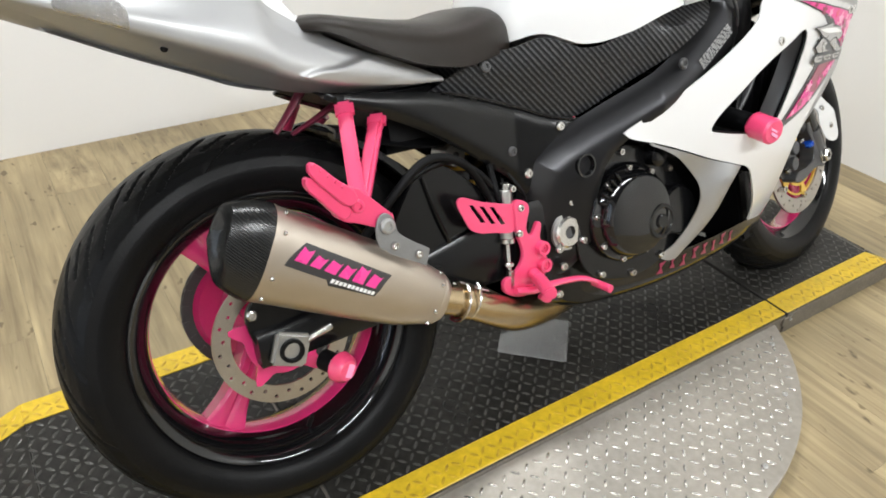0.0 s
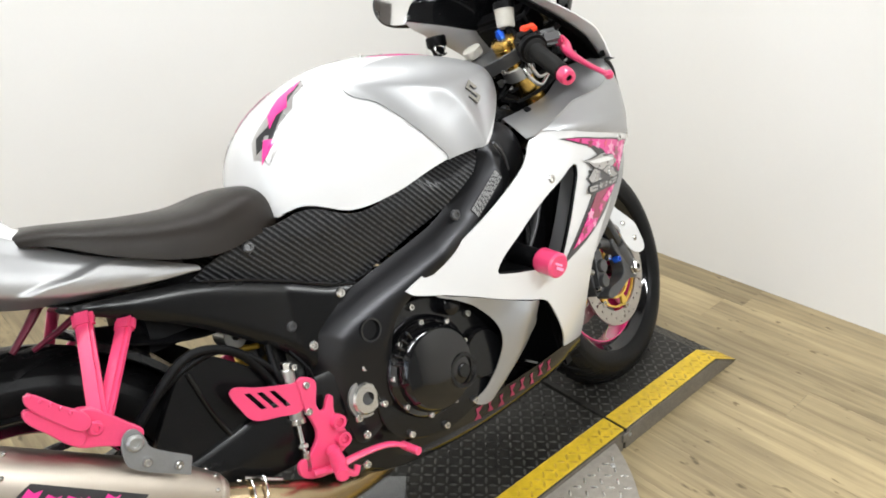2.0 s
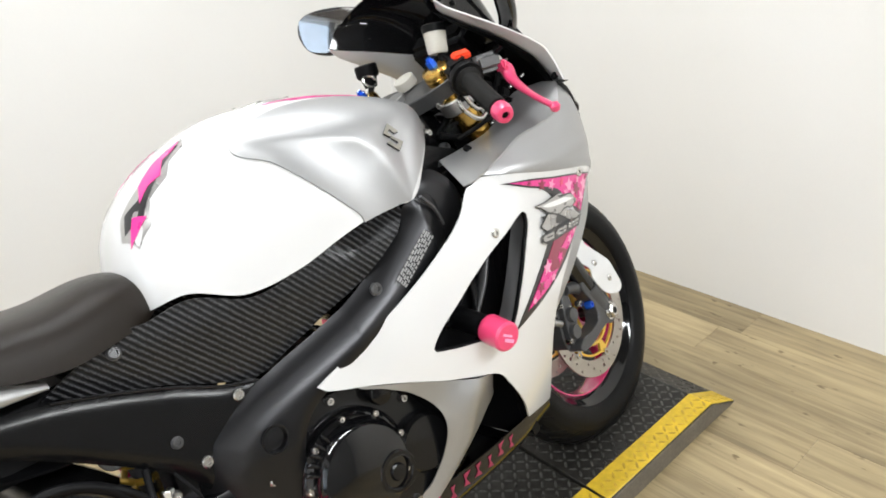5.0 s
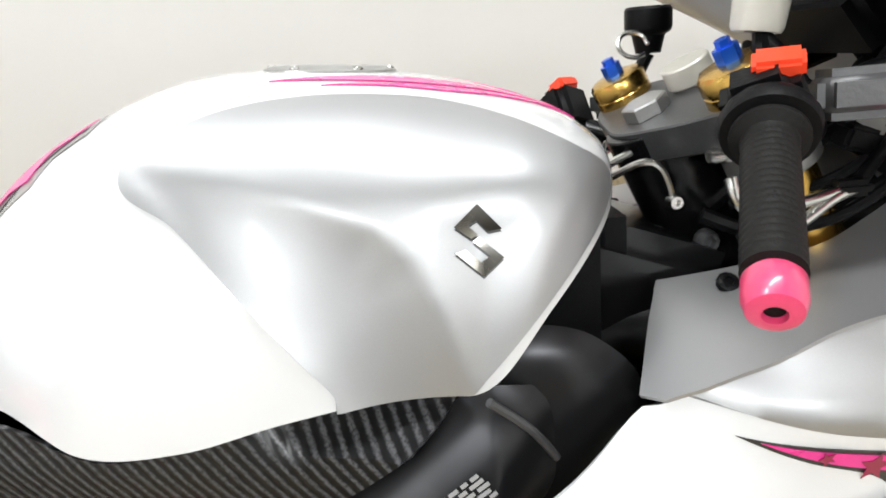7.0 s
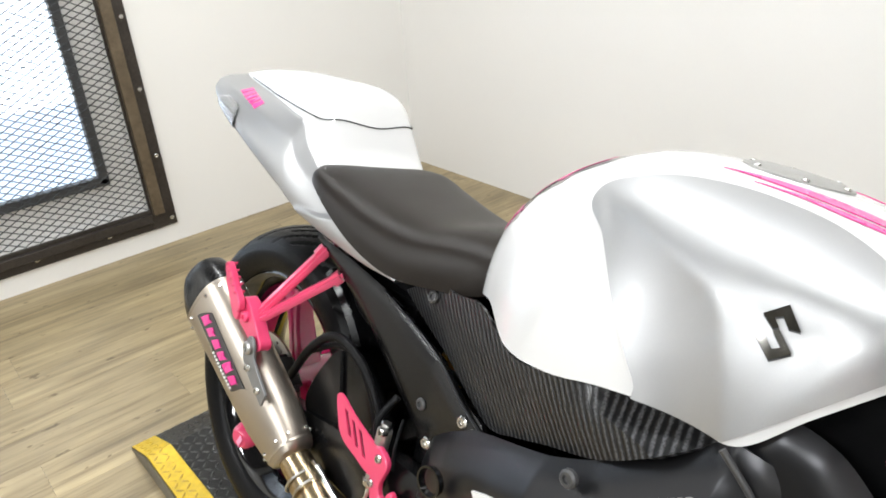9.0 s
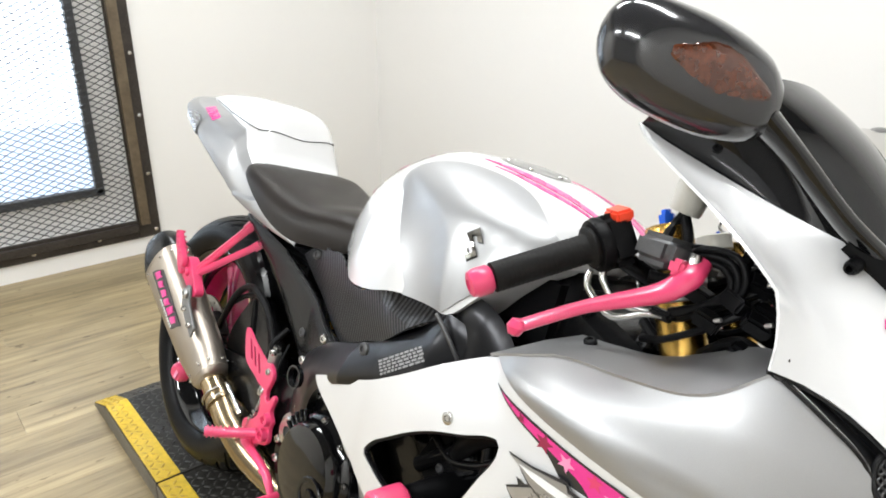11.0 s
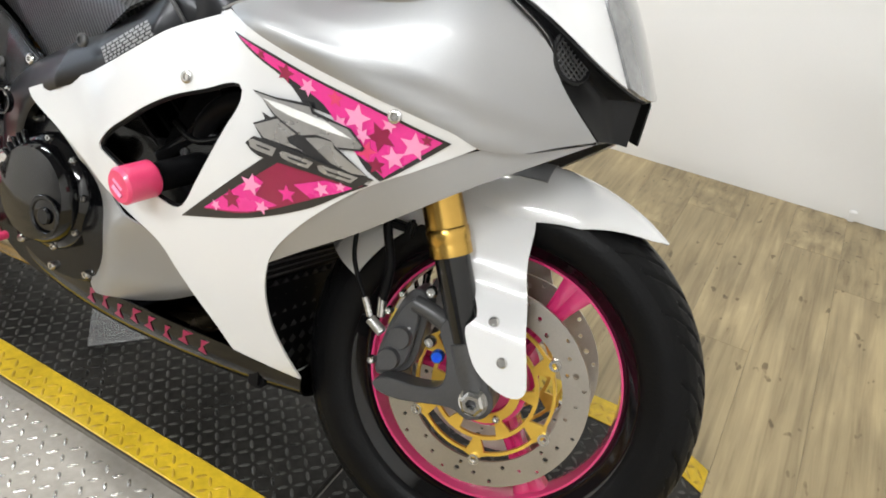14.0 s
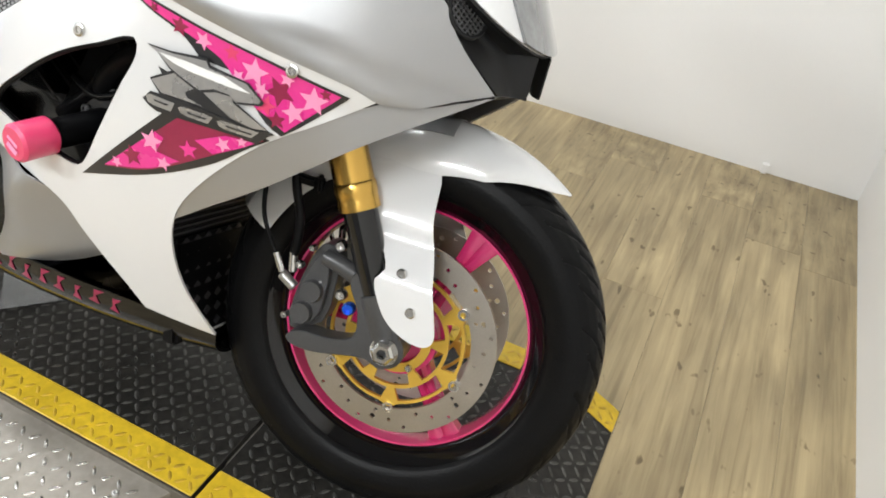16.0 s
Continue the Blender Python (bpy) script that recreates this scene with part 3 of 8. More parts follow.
def slope_plate(x0, x1, y0, y1, top, bottom):
    """A plate or wedge under the deck line."""
    bm = bmesh.new()
    q = [bm.verts.new(p) for p in ((x0, y0, bottom(x0)), (x1, y0, bottom(x1)), (x1, y1, bottom(x1)), (x0, y1, bottom(x0)), (x0, y0, top(x0)), (x1, y0, top(x1)), (x1, y1, top(x1)), (x0, y1, top(x0)))]
    for f in ((0, 1, 2, 3), (4, 5, 6, 7), (0, 1, 5, 4), (1, 2, 6, 5), (2, 3, 7, 6), (3, 0, 4, 7)):
        bm.faces.new([q[i] for i in f])
    bmesh.ops.bevel(bm, geom=list(bm.edges), offset=0.0018, segments=1, affect="EDGES")
    return bm


platform = tagged(new("display_platform"), "black tread-plate display platform with yellow edges and end ramps", "platform")
platform.location = (0, 0, 0)
below = lambda x: FLOOR_Z + 0.001
part("deck", slope_plate(PX0 + 0.004, PX1 - 0.004, PY0, PY1, lambda x: -0.002, below), BLACK_PLATE, platform, "worn black diamond tread-plate deck")
for name, x0, x1 in (("end_deck", PX1 + 0.004, KF), ("end_deck", KR, PX0 - 0.004), ("ramp", KF, RX1), ("ramp", RX0, KR)):
    part(name, slope_plate(x0, x1, PY0, PY1, lambda x: deck_z(x) - 0.002, lambda x: FLOOR_Z - 0.001), BLACK_PLATE, platform, "sloping black tread-plate ramp" if name == "ramp" else "black tread-plate end deck")
for y0, y1 in ((PY0, PY0 + STRIP), (PY1 - STRIP, PY1)):
    for x0, x1 in ((PX0 + 0.004, PX1 - 0.004), (PX1 + 0.004, KF), (KF, RX1 - 0.004), (RX0 + 0.004, KR), (KR, PX0 - 0.004)):
        part("yellow_strip", slope_plate(x0, x1, y0 + 0.001, y1, lambda x: deck_z(x) + 0.0004, lambda x: deck_z(x) - 0.0022), YELLOW, platform, "scuffed yellow painted tread-plate edge")
        part("edge_face", slope_plate(x0, x1, y0 - 0.003 if y0 < 0 else y1, y0 if y0 < 0 else y1 + 0.003, lambda x: deck_z(x) - 0.0035, lambda x: min(FLOOR_Z + 0.001, deck_z(x) - 0.004)), GREY_EDGE, platform, "bare grey steel side face")
gap = lambda x: abs(x - PX0) > 0.014 and abs(x - PX1) > 0.014
lug_mesh("tread_pattern", lug_spots(RX0, RX1, PY0 + STRIP, PY1 - STRIP, lambda x, y: gap(x)), lambda x: deck_z(x) - 0.002, LUG_STEEL, platform, "raised worn black tread lugs")
for y0 in (PY0, PY1 - STRIP):
    lug_mesh("tread_pattern", lug_spots(RX0, RX1, y0 + 0.004, y0 + STRIP - 0.001, lambda x, y: gap(x)), lambda x: deck_z(x) + 0.0004, YELLOW_LUG, platform, "raised yellow painted tread lugs")

part("joint_bracket", block((0.034, 0.005, 0.026), Matrix.Translation((PX1, PY0 - 0.006, -0.018)), 0.0015, 1), GREY_EDGE, platform, "small steel bracket at the deck joint")
part("bracket_bolt", bolt((PX1 + 0.009, PY0 - 0.0085, -0.016), 0.005, 0.003, (0, -1, 0)), ALLOY, platform)

TCX, TCY, TR, TZ = 0.613, 0.148, 0.62, -0.014
turntable = tagged(new("turntable"), "round bare steel tread-plate turntable under the platform", "turntable")
turntable.location = (TCX, TCY, FLOOR_Z)
prof = [(0, 0.0), (0, TR), (TZ - FLOOR_Z - 0.002, TR), (TZ - FLOOR_Z, TR - 0.003), (TZ - FLOOR_Z, 0)]
part("plate", revolve(prof, 160, axis="z"), SILVER_PLATE, turntable, "bare silver diamond tread plate")
ok = lambda x, y: (x - TCX) ** 2 + (y - TCY) ** 2 < (TR - 0.015) ** 2
lg = lug_mesh("tread_pattern", lug_spots(0.0, 1.25, -0.48, PY0 - 0.006, ok, 0.026), lambda x: TZ, SILVER_LUG, turntable, "raised bare steel tread lugs")
lg.matrix_parent_inverse = Matrix.Translation((-TCX, -TCY, -FLOOR_Z))
for a in (-140, -118, -96, -74, -52, -36):
    p = (0.585 * math.cos(radians(a)), 0.585 * math.sin(radians(a)), TZ - FLOOR_Z)
    part("screw", bolt(p, 0.006, 0.004, (0, 0, 1)), ALLOY, turntable)

# ---- the motorcycle: one thing, built upright, then leaned on the platform ----
bike = tagged(new("motorcycle"), "pearl white and silver sports motorcycle with hot pink parts, leaning", "motorcycle")
LEAN = Matrix.Rotation(radians(0.9), 4, "Y") @ Matrix.Rotation(radians(-19.0), 4, "X")
bike.matrix_world = LEAN

RAKE, STEER_DEG = radians(26.5), 9.0
AXLE_F, AXLE_R = Vector((1.402, 0.030, 0.300)), Vector((0.0, 0.0, 0.315))
UP = Vector((-math.sin(RAKE), -0.045, math.cos(RAKE))).normalized()
BACK = Vector((-math.cos(RAKE), 0, -math.sin(RAKE)))
PIVOT_F = AXLE_F + 0.03 * BACK
STEER = Matrix.Translation(PIVOT_F) @ Matrix.Rotation(radians(STEER_DEG), 4, UP) @ Matrix.Translation(-PIVOT_F)


def steered(bm):
    bmesh.ops.transform(bm, matrix=STEER, verts=bm.verts)
    return bm


def mirrored(bm):
    bmesh.ops.transform(bm, matrix=Matrix.Scale(-1, 4, (0, 1, 0)), verts=bm.verts)
    bmesh.ops.reverse_faces(bm, faces=bm.faces)
    return bm


def tyre_mesh(c, r, hw, pitch, slant, m=None):
    """A tyre with curved cut tread grooves."""
    shape = [(-0.80, 0.715), (-0.90, 0.735), (-1.0, 0.80), (-1.01, 0.845), (-0.95, 0.893), (-0.84, 0.930), (-0.66, 0.962), (-0.44, 0.985), (-0.22, 0.997), (0, 1.0)]
    shape = shape + [(-a, b) for a, b in reversed(shape[:-1])]
    prof = []
    for (a, b), (a2, b2) in zip(shape, shape[1:]):
        n = 6 if b > 0.84 else 2
        prof += [(a + (a2 - a) * k / n, b + (b2 - b) * k / n) for k in range(n)]
    prof.append(shape[-1])
    segs = 560
    bm = bmesh.new()
    rings = []
    for i in range(segs):
        a = 2 * math.pi * i / segs
        ring = []
        for py, pr in prof:
            rr = pr * r
            if pr > 0.87:
                side = 1 if py > 0 else -1
                s = abs(py)
                for off, s0, s1, w in ((0.0, 0.10, 0.86, 0.017), (0.36, 0.34, 0.95, 0.013), (0.68, 0.22, 0.62, 0.012)):
                    if s0 < s < s1:
                        d = (a - slant * (s ** 1.5) - (0.5 if side > 0 else 0) * pitch - off * pitch) % pitch
                        d = min(d, pitch - d)
                        if d < w:
                            rr -= 0.0055 * min(1.0, (1 - d / w) * 2.2)
            ring.append(bm.verts.new(c + Vector((rr * math.cos(a), py * hw, rr * math.sin(a)))))
        rings.append(ring)
    k = len(prof)
    for i in range(segs):
        r1, r2 = rings[i], rings[(i + 1) % segs]
        for j in range(k - 1):
            bm.faces.new((r1[j], r1[j + 1], r2[j + 1], r2[j]))
    # inner liner closes the casing
    for i in range(segs):
        bm.faces.new((rings[i][0], rings[(i + 1) % segs][0], rings[(i + 1) % segs][-1], rings[i][-1]))
    if m is not None:
        bmesh.ops.transform(bm, matrix=m, verts=bm.verts)
    return bm


def ring_plate(c, y, r_in, r_out, thick, holes, m=None, segs=96):
    """A drilled brake ring lying across the axle."""
    circ = lambda x, z, r, n: [(x + r * math.cos(2 * math.pi * i / n), z + r * math.sin(2 * math.pi * i / n), 1) for i in range(n)]
    hs = [circ(0, 0, r_in, segs)] + [circ(rad * math.cos(a), rad * math.sin(a), hr, 8) for rad, a, hr in holes]
    bm = sheet(circ(0, 0, r_out, segs), lambda u, v: c + Vector((u, y, v)), 0.02, 0, hs, inner=False, edge_step=1.0)
    ext = bmesh.ops.extrude_face_region(bm, geom=list(bm.faces))
    bmesh.ops.translate(bm, verts=[v for v in ext["geom"] if isinstance(v, bmesh.types.BMVert)], vec=(0, thick, 0))
    if m is not None:
        bmesh.ops.transform(bm, matrix=m, verts=bm.verts)
    return bm


def spoke(c, angle, r0, r1, w0, w1, depth, m=None):
    """A broad hollow-sided wheel spoke that splits and flares towards the rim."""
    rings = []
    d, s = Vector((math.cos(angle), 0, math.sin(angle))), Vector((-math.sin(angle), 0, math.cos(angle)))
    for k in range(9):
        t = k / 8
        r, w = r0 + (r1 - r0) * t, w0 + (w1 - w0) * (t ** 1.6) - 0.012 * math.sin(math.pi * t)
        h = depth * (1 - 0.35 * t)
        e = 0.25
        rings.append([c + d * r + s * w * a + Vector((0, h * b, 0)) for a, b in ((-1, -1 + e), (-1 + e, -1), (-0.25, -1), (0, -0.72), (0.25, -1), (1 - e, -1), (1, -1 + e), (1, 1 - e), (1 - e, 1), (-1 + e, 1), (-1, 1 - e))])
    bm = loft(rings)
    if m is not None:
        bmesh.ops.transform(bm, matrix=m, verts=bm.verts)
    return bm


def rim_mesh(c, hw, m=None, r=0.2265):
    prof = [(-hw, r), (-hw - 0.002, r - 0.004), (-hw, r - 0.010), (-hw + 0.008, r - 0.016), (-hw + 0.016, r - 0.026), (-hw * 0.45, r - 0.036), (0, r - 0.040)]
    inner = prof + [(-a, b) for a, b in reversed(prof[:-1])]
    outer = [(hw - 0.004, r - 0.002), (hw - 0.014, r - 0.012), (0.02, r - 0.026), (-0.02, r - 0.026), (-hw + 0.014, r - 0.012), (-hw + 0.004, r - 0.002)]
    bm = revolve(inner + outer, 128, c, close=True)
    if m is not None:
        bmesh.ops.transform(bm, matrix=m, verts=bm.verts)
    return bm


def rim_band(c, r, m=None):
    """A painted band round the far half of the rim's inner barrel."""
    bm = revolve([(-0.024, r - 0.0385), (-0.006, r - 0.0414), (0.006, r - 0.0416), (0.022, r - 0.039), (0.034, r - 0.033), (0.034, r - 0.030), (0.006, r - 0.0385), (-0.006, r - 0.0385), (-0.024, r - 0.0350)], 128, c, close=True)
    if m is not None:
        bmesh.ops.transform(bm, matrix=m, verts=bm.verts)
    return bm


def front_wheel():
    c, m = AXLE_F, STEER
    w = part("front_wheel", rim_mesh(c, 0.049, m), BLACK_GLOSS, bike, "gloss black cast front wheel rim")
    part("tyre", tyre_mesh(c, 0.300, 0.060, 2 * math.pi / 17, 0.30, m), RUBBER, w, "black grooved front tyre")
    part("rim_band", rim_band(c, 0.2265, m), PINK_RIM, w, "gloss pink band inside the rim")
    for k in range(3):
        sp = part("spoke", spoke(c, radians(65 + 120 * k), 0.03, 0.198, 0.024, 0.030, 0.02, m), PINK_RIM, w, "hot pink wheel spoke")
    part("hub", revolve([(-0.055, 0.022), (-0.055, 0.060), (-0.046, 0.062), (-0.03, 0.040), (0.03, 0.040), (0.046, 0.062), (0.055, 0.060), (0.055, 0.022)], 40, c, close=True, turn=m), PINK_RIM, w)
    holes = []
    for k in range(36):
        a = 2 * math.pi * k / 36
        holes.append(((0.121, 0.131, 0.141)[k % 3], a, 0.0032))
    for k in range(6):
        holes.append((0.1325, 2 * math.pi * (k + 0.48) / 6, 0.0045))
    for y, lab in ((-0.066, "drilled steel front brake disc"), (0.061, "drilled steel front brake disc")):
        d = part("brake_disc", ring_plate(c, y, 0.1115, 0.149, 0.005, holes, m), DISC_STEEL, w, lab)
        # gold carrier: inner ring, outer ring, paired arms
        ring = lambda r, n, lobe=0.0: [((r + lobe * max(0.0, math.cos(6 * (2 * math.pi * i / n - radians(39)))) ** 6) * math.cos(2 * math.pi * i / n), (r + lobe * max(0.0, math.cos(6 * (2 * math.pi * i / n - radians(39)))) ** 6) * math.sin(2 * math.pi * i / n), 1) for i in range(n)]

        def arc_slot(mid, half, r0, r1, n=9):
            inner = [(r0, mid - half + 2 * half * i / n) for i in range(n + 1)]
            outer = [(r1, mid + 0.86 * half - 1.72 * half * i / n) for i in range(n + 1)]
            return [(r * math.cos(a), r * math.sin(a), 1) for r, a in inner + outer]

        cuts = [ring(0.040, 40)]
        for k in range(6):
            cuts.append(arc_slot(radians(69 + 60 * k), 0.45, 0.0790, 0.0985))
            cuts.append(arc_slot(radians(39 + 60 * k), 0.44, 0.0530, 0.0735))
        bm = sheet(ring(0.1030, 96, 0.007), lambda u, v: c + Vector((u, y, v)), 0.02, 0, cuts, inner=False, edge_step=1.0)
        ext = bmesh.ops.extrude_face_region(bm, geom=list(bm.faces))
        bmesh.ops.translate(bm, verts=[v for v in ext["geom"] if isinstance(v, bmesh.types.BMVert)], vec=(0, 0.006, 0))
        bmesh.ops.transform(bm, matrix=m, verts=bm.verts)
        part("carrier", bm, GOLD_DISC, w, "gold brake disc carrier")
        for k in range(6):
            a = radians(39 + 60 * k)
            at = c + Vector((0.1095 * math.cos(a), y + (-0.001 if y < 0 else 0.006), 0.1095 * math.sin(a)))
            bm = revolve([(-0.004, 0.0045), (-0.004, 0.0085), (0.008, 0.0085), (0.008, 0.0045)], 16, at, close=True, turn=m)
            part("bobbin", bm, STEEL, w)
        for k in range(5):
            a = radians(20 + 72 * k)
            side = -1 if y < 0 else 1
            at = c + Vector((0.049 * math.cos(a), y + (0.002 if y < 0 else 0.008), 0.049 * math.sin(a)))
            b = bolt(at, 0.006, 0.006, (0, side, 0))
            bmesh.ops.transform(b, matrix=m, verts=b.verts)
            part("disc_bolt", b, STEEL, w)
    bm = revolve([(-0.085, 0.0), (-0.085, 0.011), (0.085, 0.011), (0.085, 0.0)], 24, c, turn=m)
    part("axle", bm, GREY_CAST, w)
    bm = revolve([(-0.140, 0.008), (-0.140, 0.0135), (-0.137, 0.0175), (-0.124, 0.0175), (-0.124, 0.008)], 6, c, close=True, turn=m)
    part("axle_nut", bm, STEEL, w, "bright steel axle nut")
    part("axle_washer", revolve([(-0.1255, 0.008), (-0.1285, 0.0205), (-0.1240, 0.0205), (-0.1235, 0.008)], 28, c, close=True, turn=m), STEEL, w)


front_wheel()


def rear_wheel():
    c = AXLE_R
    w = part("rear_wheel", rim_mesh(c, 0.074), BLACK_GLOSS, bike, "gloss black cast rear wheel rim")
    part("tyre", tyre_mesh(c, 0.315, 0.090, 2 * math.pi / 15, 0.42), RUBBER, w, "black wide grooved rear tyre")
    part("rim_band", rim_band(c, 0.2265), PINK_RIM, w, "gloss pink band inside the rim")
    for k in range(3):
        part("spoke", spoke(c, radians(115 + 120 * k), 0.035, 0.198, 0.027, 0.040, 0.026), PINK_RIM, w, "hot pink wheel spoke")
    part("hub", revolve([(-0.07, 0.024), (-0.07, 0.046), (-0.03, 0.04), (0.05, 0.05), (0.085, 0.055), (0.085, 0.024)], 40, c, close=True), PINK_RIM, w)
    holes = [((0.094, 0.101)[k % 2], 2 * math.pi * k / 30, 0.0034) for k in range(30)]
    part("brake_disc", ring_plate(c, -0.088, 0.083, 0.111, 0.005, holes), DISC_STEEL, w, "drilled steel rear brake disc")
    star = [((0.062 + 0.028 * max(0.0, math.cos(5 * (2 * math.pi * i / 80 - 0.26))) ** 3) * math.cos(2 * math.pi * i / 80), (0.062 + 0.028 * max(0.0, math.cos(5 * (2 * math.pi * i / 80 - 0.26))) ** 3) * math.sin(2 * math.pi * i / 80), 1) for i in range(80)]
    bore = [(0.045 * math.cos(2 * math.pi * i / 40), 0.045 * math.sin(2 * math.pi * i / 40), 1) for i in range(40)]
    bm = plate(star, -0.0885, -0.0835, 0.03, [bore], lambda u, v: c + Vector((u, -0.0885, v)))
    part("carrier", bm, PINK_RIM, w, "pink rear disc carrier")
    teeth = []
    for k in range(84):
        a = 2 * math.pi * k / 84
        rr = 0.112 if k % 2 else 0.104
        teeth.append((rr * math.cos(a), rr * math.sin(a), 1))
    circ = [(0.094 * math.cos(2 * math.pi * k / 40), 0.094 * math.sin(2 * math.pi * k / 40), 1) for k in range(40)]
    part("sprocket", plate(teeth, 0.098, 0.104, 0.03, [circ], lambda u, v: c + Vector((u, 0.098, v))), GREY_CAST, w, "dark rear sprocket")
    part("sprocket_carrier", revolve([(0.088, 0.03), (0.088, 0.088), (0.097, 0.096), (0.1, 0.096), (0.1, 0.03)], 40, c, close=True), PINK_RIM, w)
    part("valve_stem", rod(c + Vector((0.02, -0.05, -0.19)), c + Vector((0.025, -0.066, -0.165)), 0.004), BLACK_PLASTIC, w)


rear_wheel()


def chain():
    c, f = AXLE_R + Vector((0, 0.101, 0)), Vector((0.50, 0.101, 0.385))
    pts, r1, r2 = [], 0.108, 0.038
    d = (f - c).normalized()
    nrm = Vector((-d.z, 0, d.x))
    a0 = math.atan2(nrm.z, nrm.x)
    for k in range(25):
        a = a0 + math.pi * k / 24
        pts.append(c + r1 * Vector((math.cos(a), 0, math.sin(a))))
    for k in range(9):
        a = a0 + math.pi + math.pi * k / 8
        pts.append(f + r2 * Vector((math.cos(a), 0, math.sin(a))))
    pts.append(pts[0])
    path = []
    for p, q in zip(pts, pts[1:]):
        n = max(1, round((q - p).length / 0.0125))
        path += [p + (q - p) * k / n for k in range(n)]
    bm = bmesh.new()
    for i, (p, q) in enumerate(zip(path, path[1:] + path[:1])):
        for s in ((-0.006, 0.006) if i % 2 else (-0.0035, 0.0035)):
            mid, t = (p + q) / 2, q - p
            block((max(t.length, 0.005) + 0.007, 0.0022, 0.013), Matrix.Translation(mid + Vector((0, s, 0))) @ Matrix.Rotation(-math.atan2(t.z, t.x), 4, "Y"), 0.0, 1, bm)
    part("drive_chain", bm, GREY_CAST, bike, "dark roller drive chain")


chain()


# fork, clamps and calipers turn with the bars
def fork_leg(side):
    off = Vector((0, 0.1025 * side, 0))
    at = lambda h: AXLE_F + off + UP * h
    leg = part("fork_leg", steered(rod(at(0.215), at(0.674), 0.0282, segs=32)), GOLD, bike, "gold upper fork tube")
    bm = revolve([(0, 0.0270), (0, 0.0292), (0.014, 0.0292), (0.017, 0.0284), (0.022, 0.0298), (0.036, 0.0298), (0.039, 0.0278)], 32, axis="z", close=True, turn=Matrix.Translation(at(0.200)) @ UP.to_track_quat("Z", "Y").to_matrix().to_4x4())
    part("seal_collar", steered(bm), GOLD, leg, "gold fork seal collar")
    part("stanchion", steered(rod(at(0.070), at(0.21), 0.0245, segs=32)), BLACK_GLOSS, leg, "gloss black lower fork tube")
    # axle clamp casting
    bm = rod(at(-0.004) + Vector((0, 0, 0)), at(0.082), 0.027, 0.028, 24)
    join(bm, rod(AXLE_F + off + Vector((0, -0.022, 0)), AXLE_F + off + Vector((0, 0.022, 0)), 0.027, segs=28))
    s = side
    foot = [(1.330, 0.388), (1.368, 0.398), (1.425, 0.300), (1.405, 0.272), (1.374, 0.278), (1.294, 0.260), (1.258, 0.267), (1.272, 0.284), (1.322, 0.290), (1.352, 0.304), (1.350, 0.340)]
    join(bm, plate(foot, 0.03 + s * 0.126, 0.03 + s * 0.090, 0.012))
    join(bm, tube([(1.282, 0.03 + s * 0.112, 0.398), (1.312, 0.03 + s * 0.110, 0.392), (1.340, 0.03 + s * 0.106, 0.380)], [0.012, 0.013, 0.014], 12, samples=4))
    part("axle_clamp", steered(bm), GREY_CAST, leg, "dark grey cast axle clamp")
    # cap with blue adjuster
    cap = Matrix.Translation(at(0.674)) @ UP.to_track_quat("Z", "Y").to_matrix().to_4x4()
    b = revolve([(0, 0), (0, 0.0285), (0.012, 0.0285), (0.016, 0.026), (0.018, 0.019), (0.018, 0)], 12, axis="z", turn=cap)
    part("fork_cap", steered(b), GOLD, leg, "gold fork cap")
    b = revolve([(0.018, 0), (0.018, 0.010), (0.030, 0.010), (0.030, 0.006), (0.036, 0.006), (0.036, 0)], 6, axis="z", turn=cap)
    part("adjuster", steered(b), BLUE, leg, "blue anodised preload adjuster")
    # radial caliper behind the leg, over the disc: two stepped bodies, bolts and hose ends
    y = lambda d: 0.03 + s * d
    outer = [(1.250, 0.274), (1.270, 0.280), (1.297, 0.300), (1.303, 0.350), (1.296, 0.404), (1.274, 0.412), (1.257, 0.380), (1.245, 0.310)]
    cal = part("brake_caliper", steered(plate(outer, y(0.098), y(0.050), 0.012)), GREY_CAST, leg, "dark grey radial brake caliper")
    face = [(1.254, 0.283), (1.268, 0.288), (1.289, 0.304), (1.294, 0.350), (1.288, 0.396), (1.277, 0.400), (1.263, 0.374), (1.252, 0.312)]
    part("caliper_face", steered(plate(face, y(0.112), y(0.096), 0.010)), GREY_CAST, cal)
    for px, pz in ((1.268, 0.308), (1.276, 0.344)):
        part("piston_cover", steered(revolve([(0.0, 0.0), (0.0, 0.015), (0.004, 0.0165), (0.010, 0.0165), (0.010, 0.0)], 20, Vector((px, y(0.112) if s > 0 else y(0.122), pz)))), GREY_CAST, cal)
    for px, pz, r in ((1.301, 0.420, 0.0085), (1.318, 0.352, 0.0085), (1.244, 0.296, 0.006), (1.249, 0.374, 0.006), (1.262, 0.404, 0.005)):
        part("caliper_bolt", steered(bolt((px, y(0.108), pz), r, 0.010, (0, s, 0))), STEEL, cal)
    part("mount_bolt", steered(bolt((1.336, y(0.118), 0.340), 0.0095, 0.014, (0.1, s, 0.1))), BLUE, cal, "blue anodised caliper bolt")
    if s < 0:
        for k in range(6):
            part("label_bar", steered(block((0.0036, 0.0012, 0.0046), Matrix.Translation((1.270 + 0.0028 * k, y(0.1128), 0.322 + 0.0075 * k)) @ Matrix.Rotation(radians(20), 4, "Y"), 0)), LABEL_GREY, cal)
    part("banjo", steered(rod((1.222, y(0.104), 0.350), (1.246, y(0.104), 0.336), 0.0078)), ALLOY, cal)
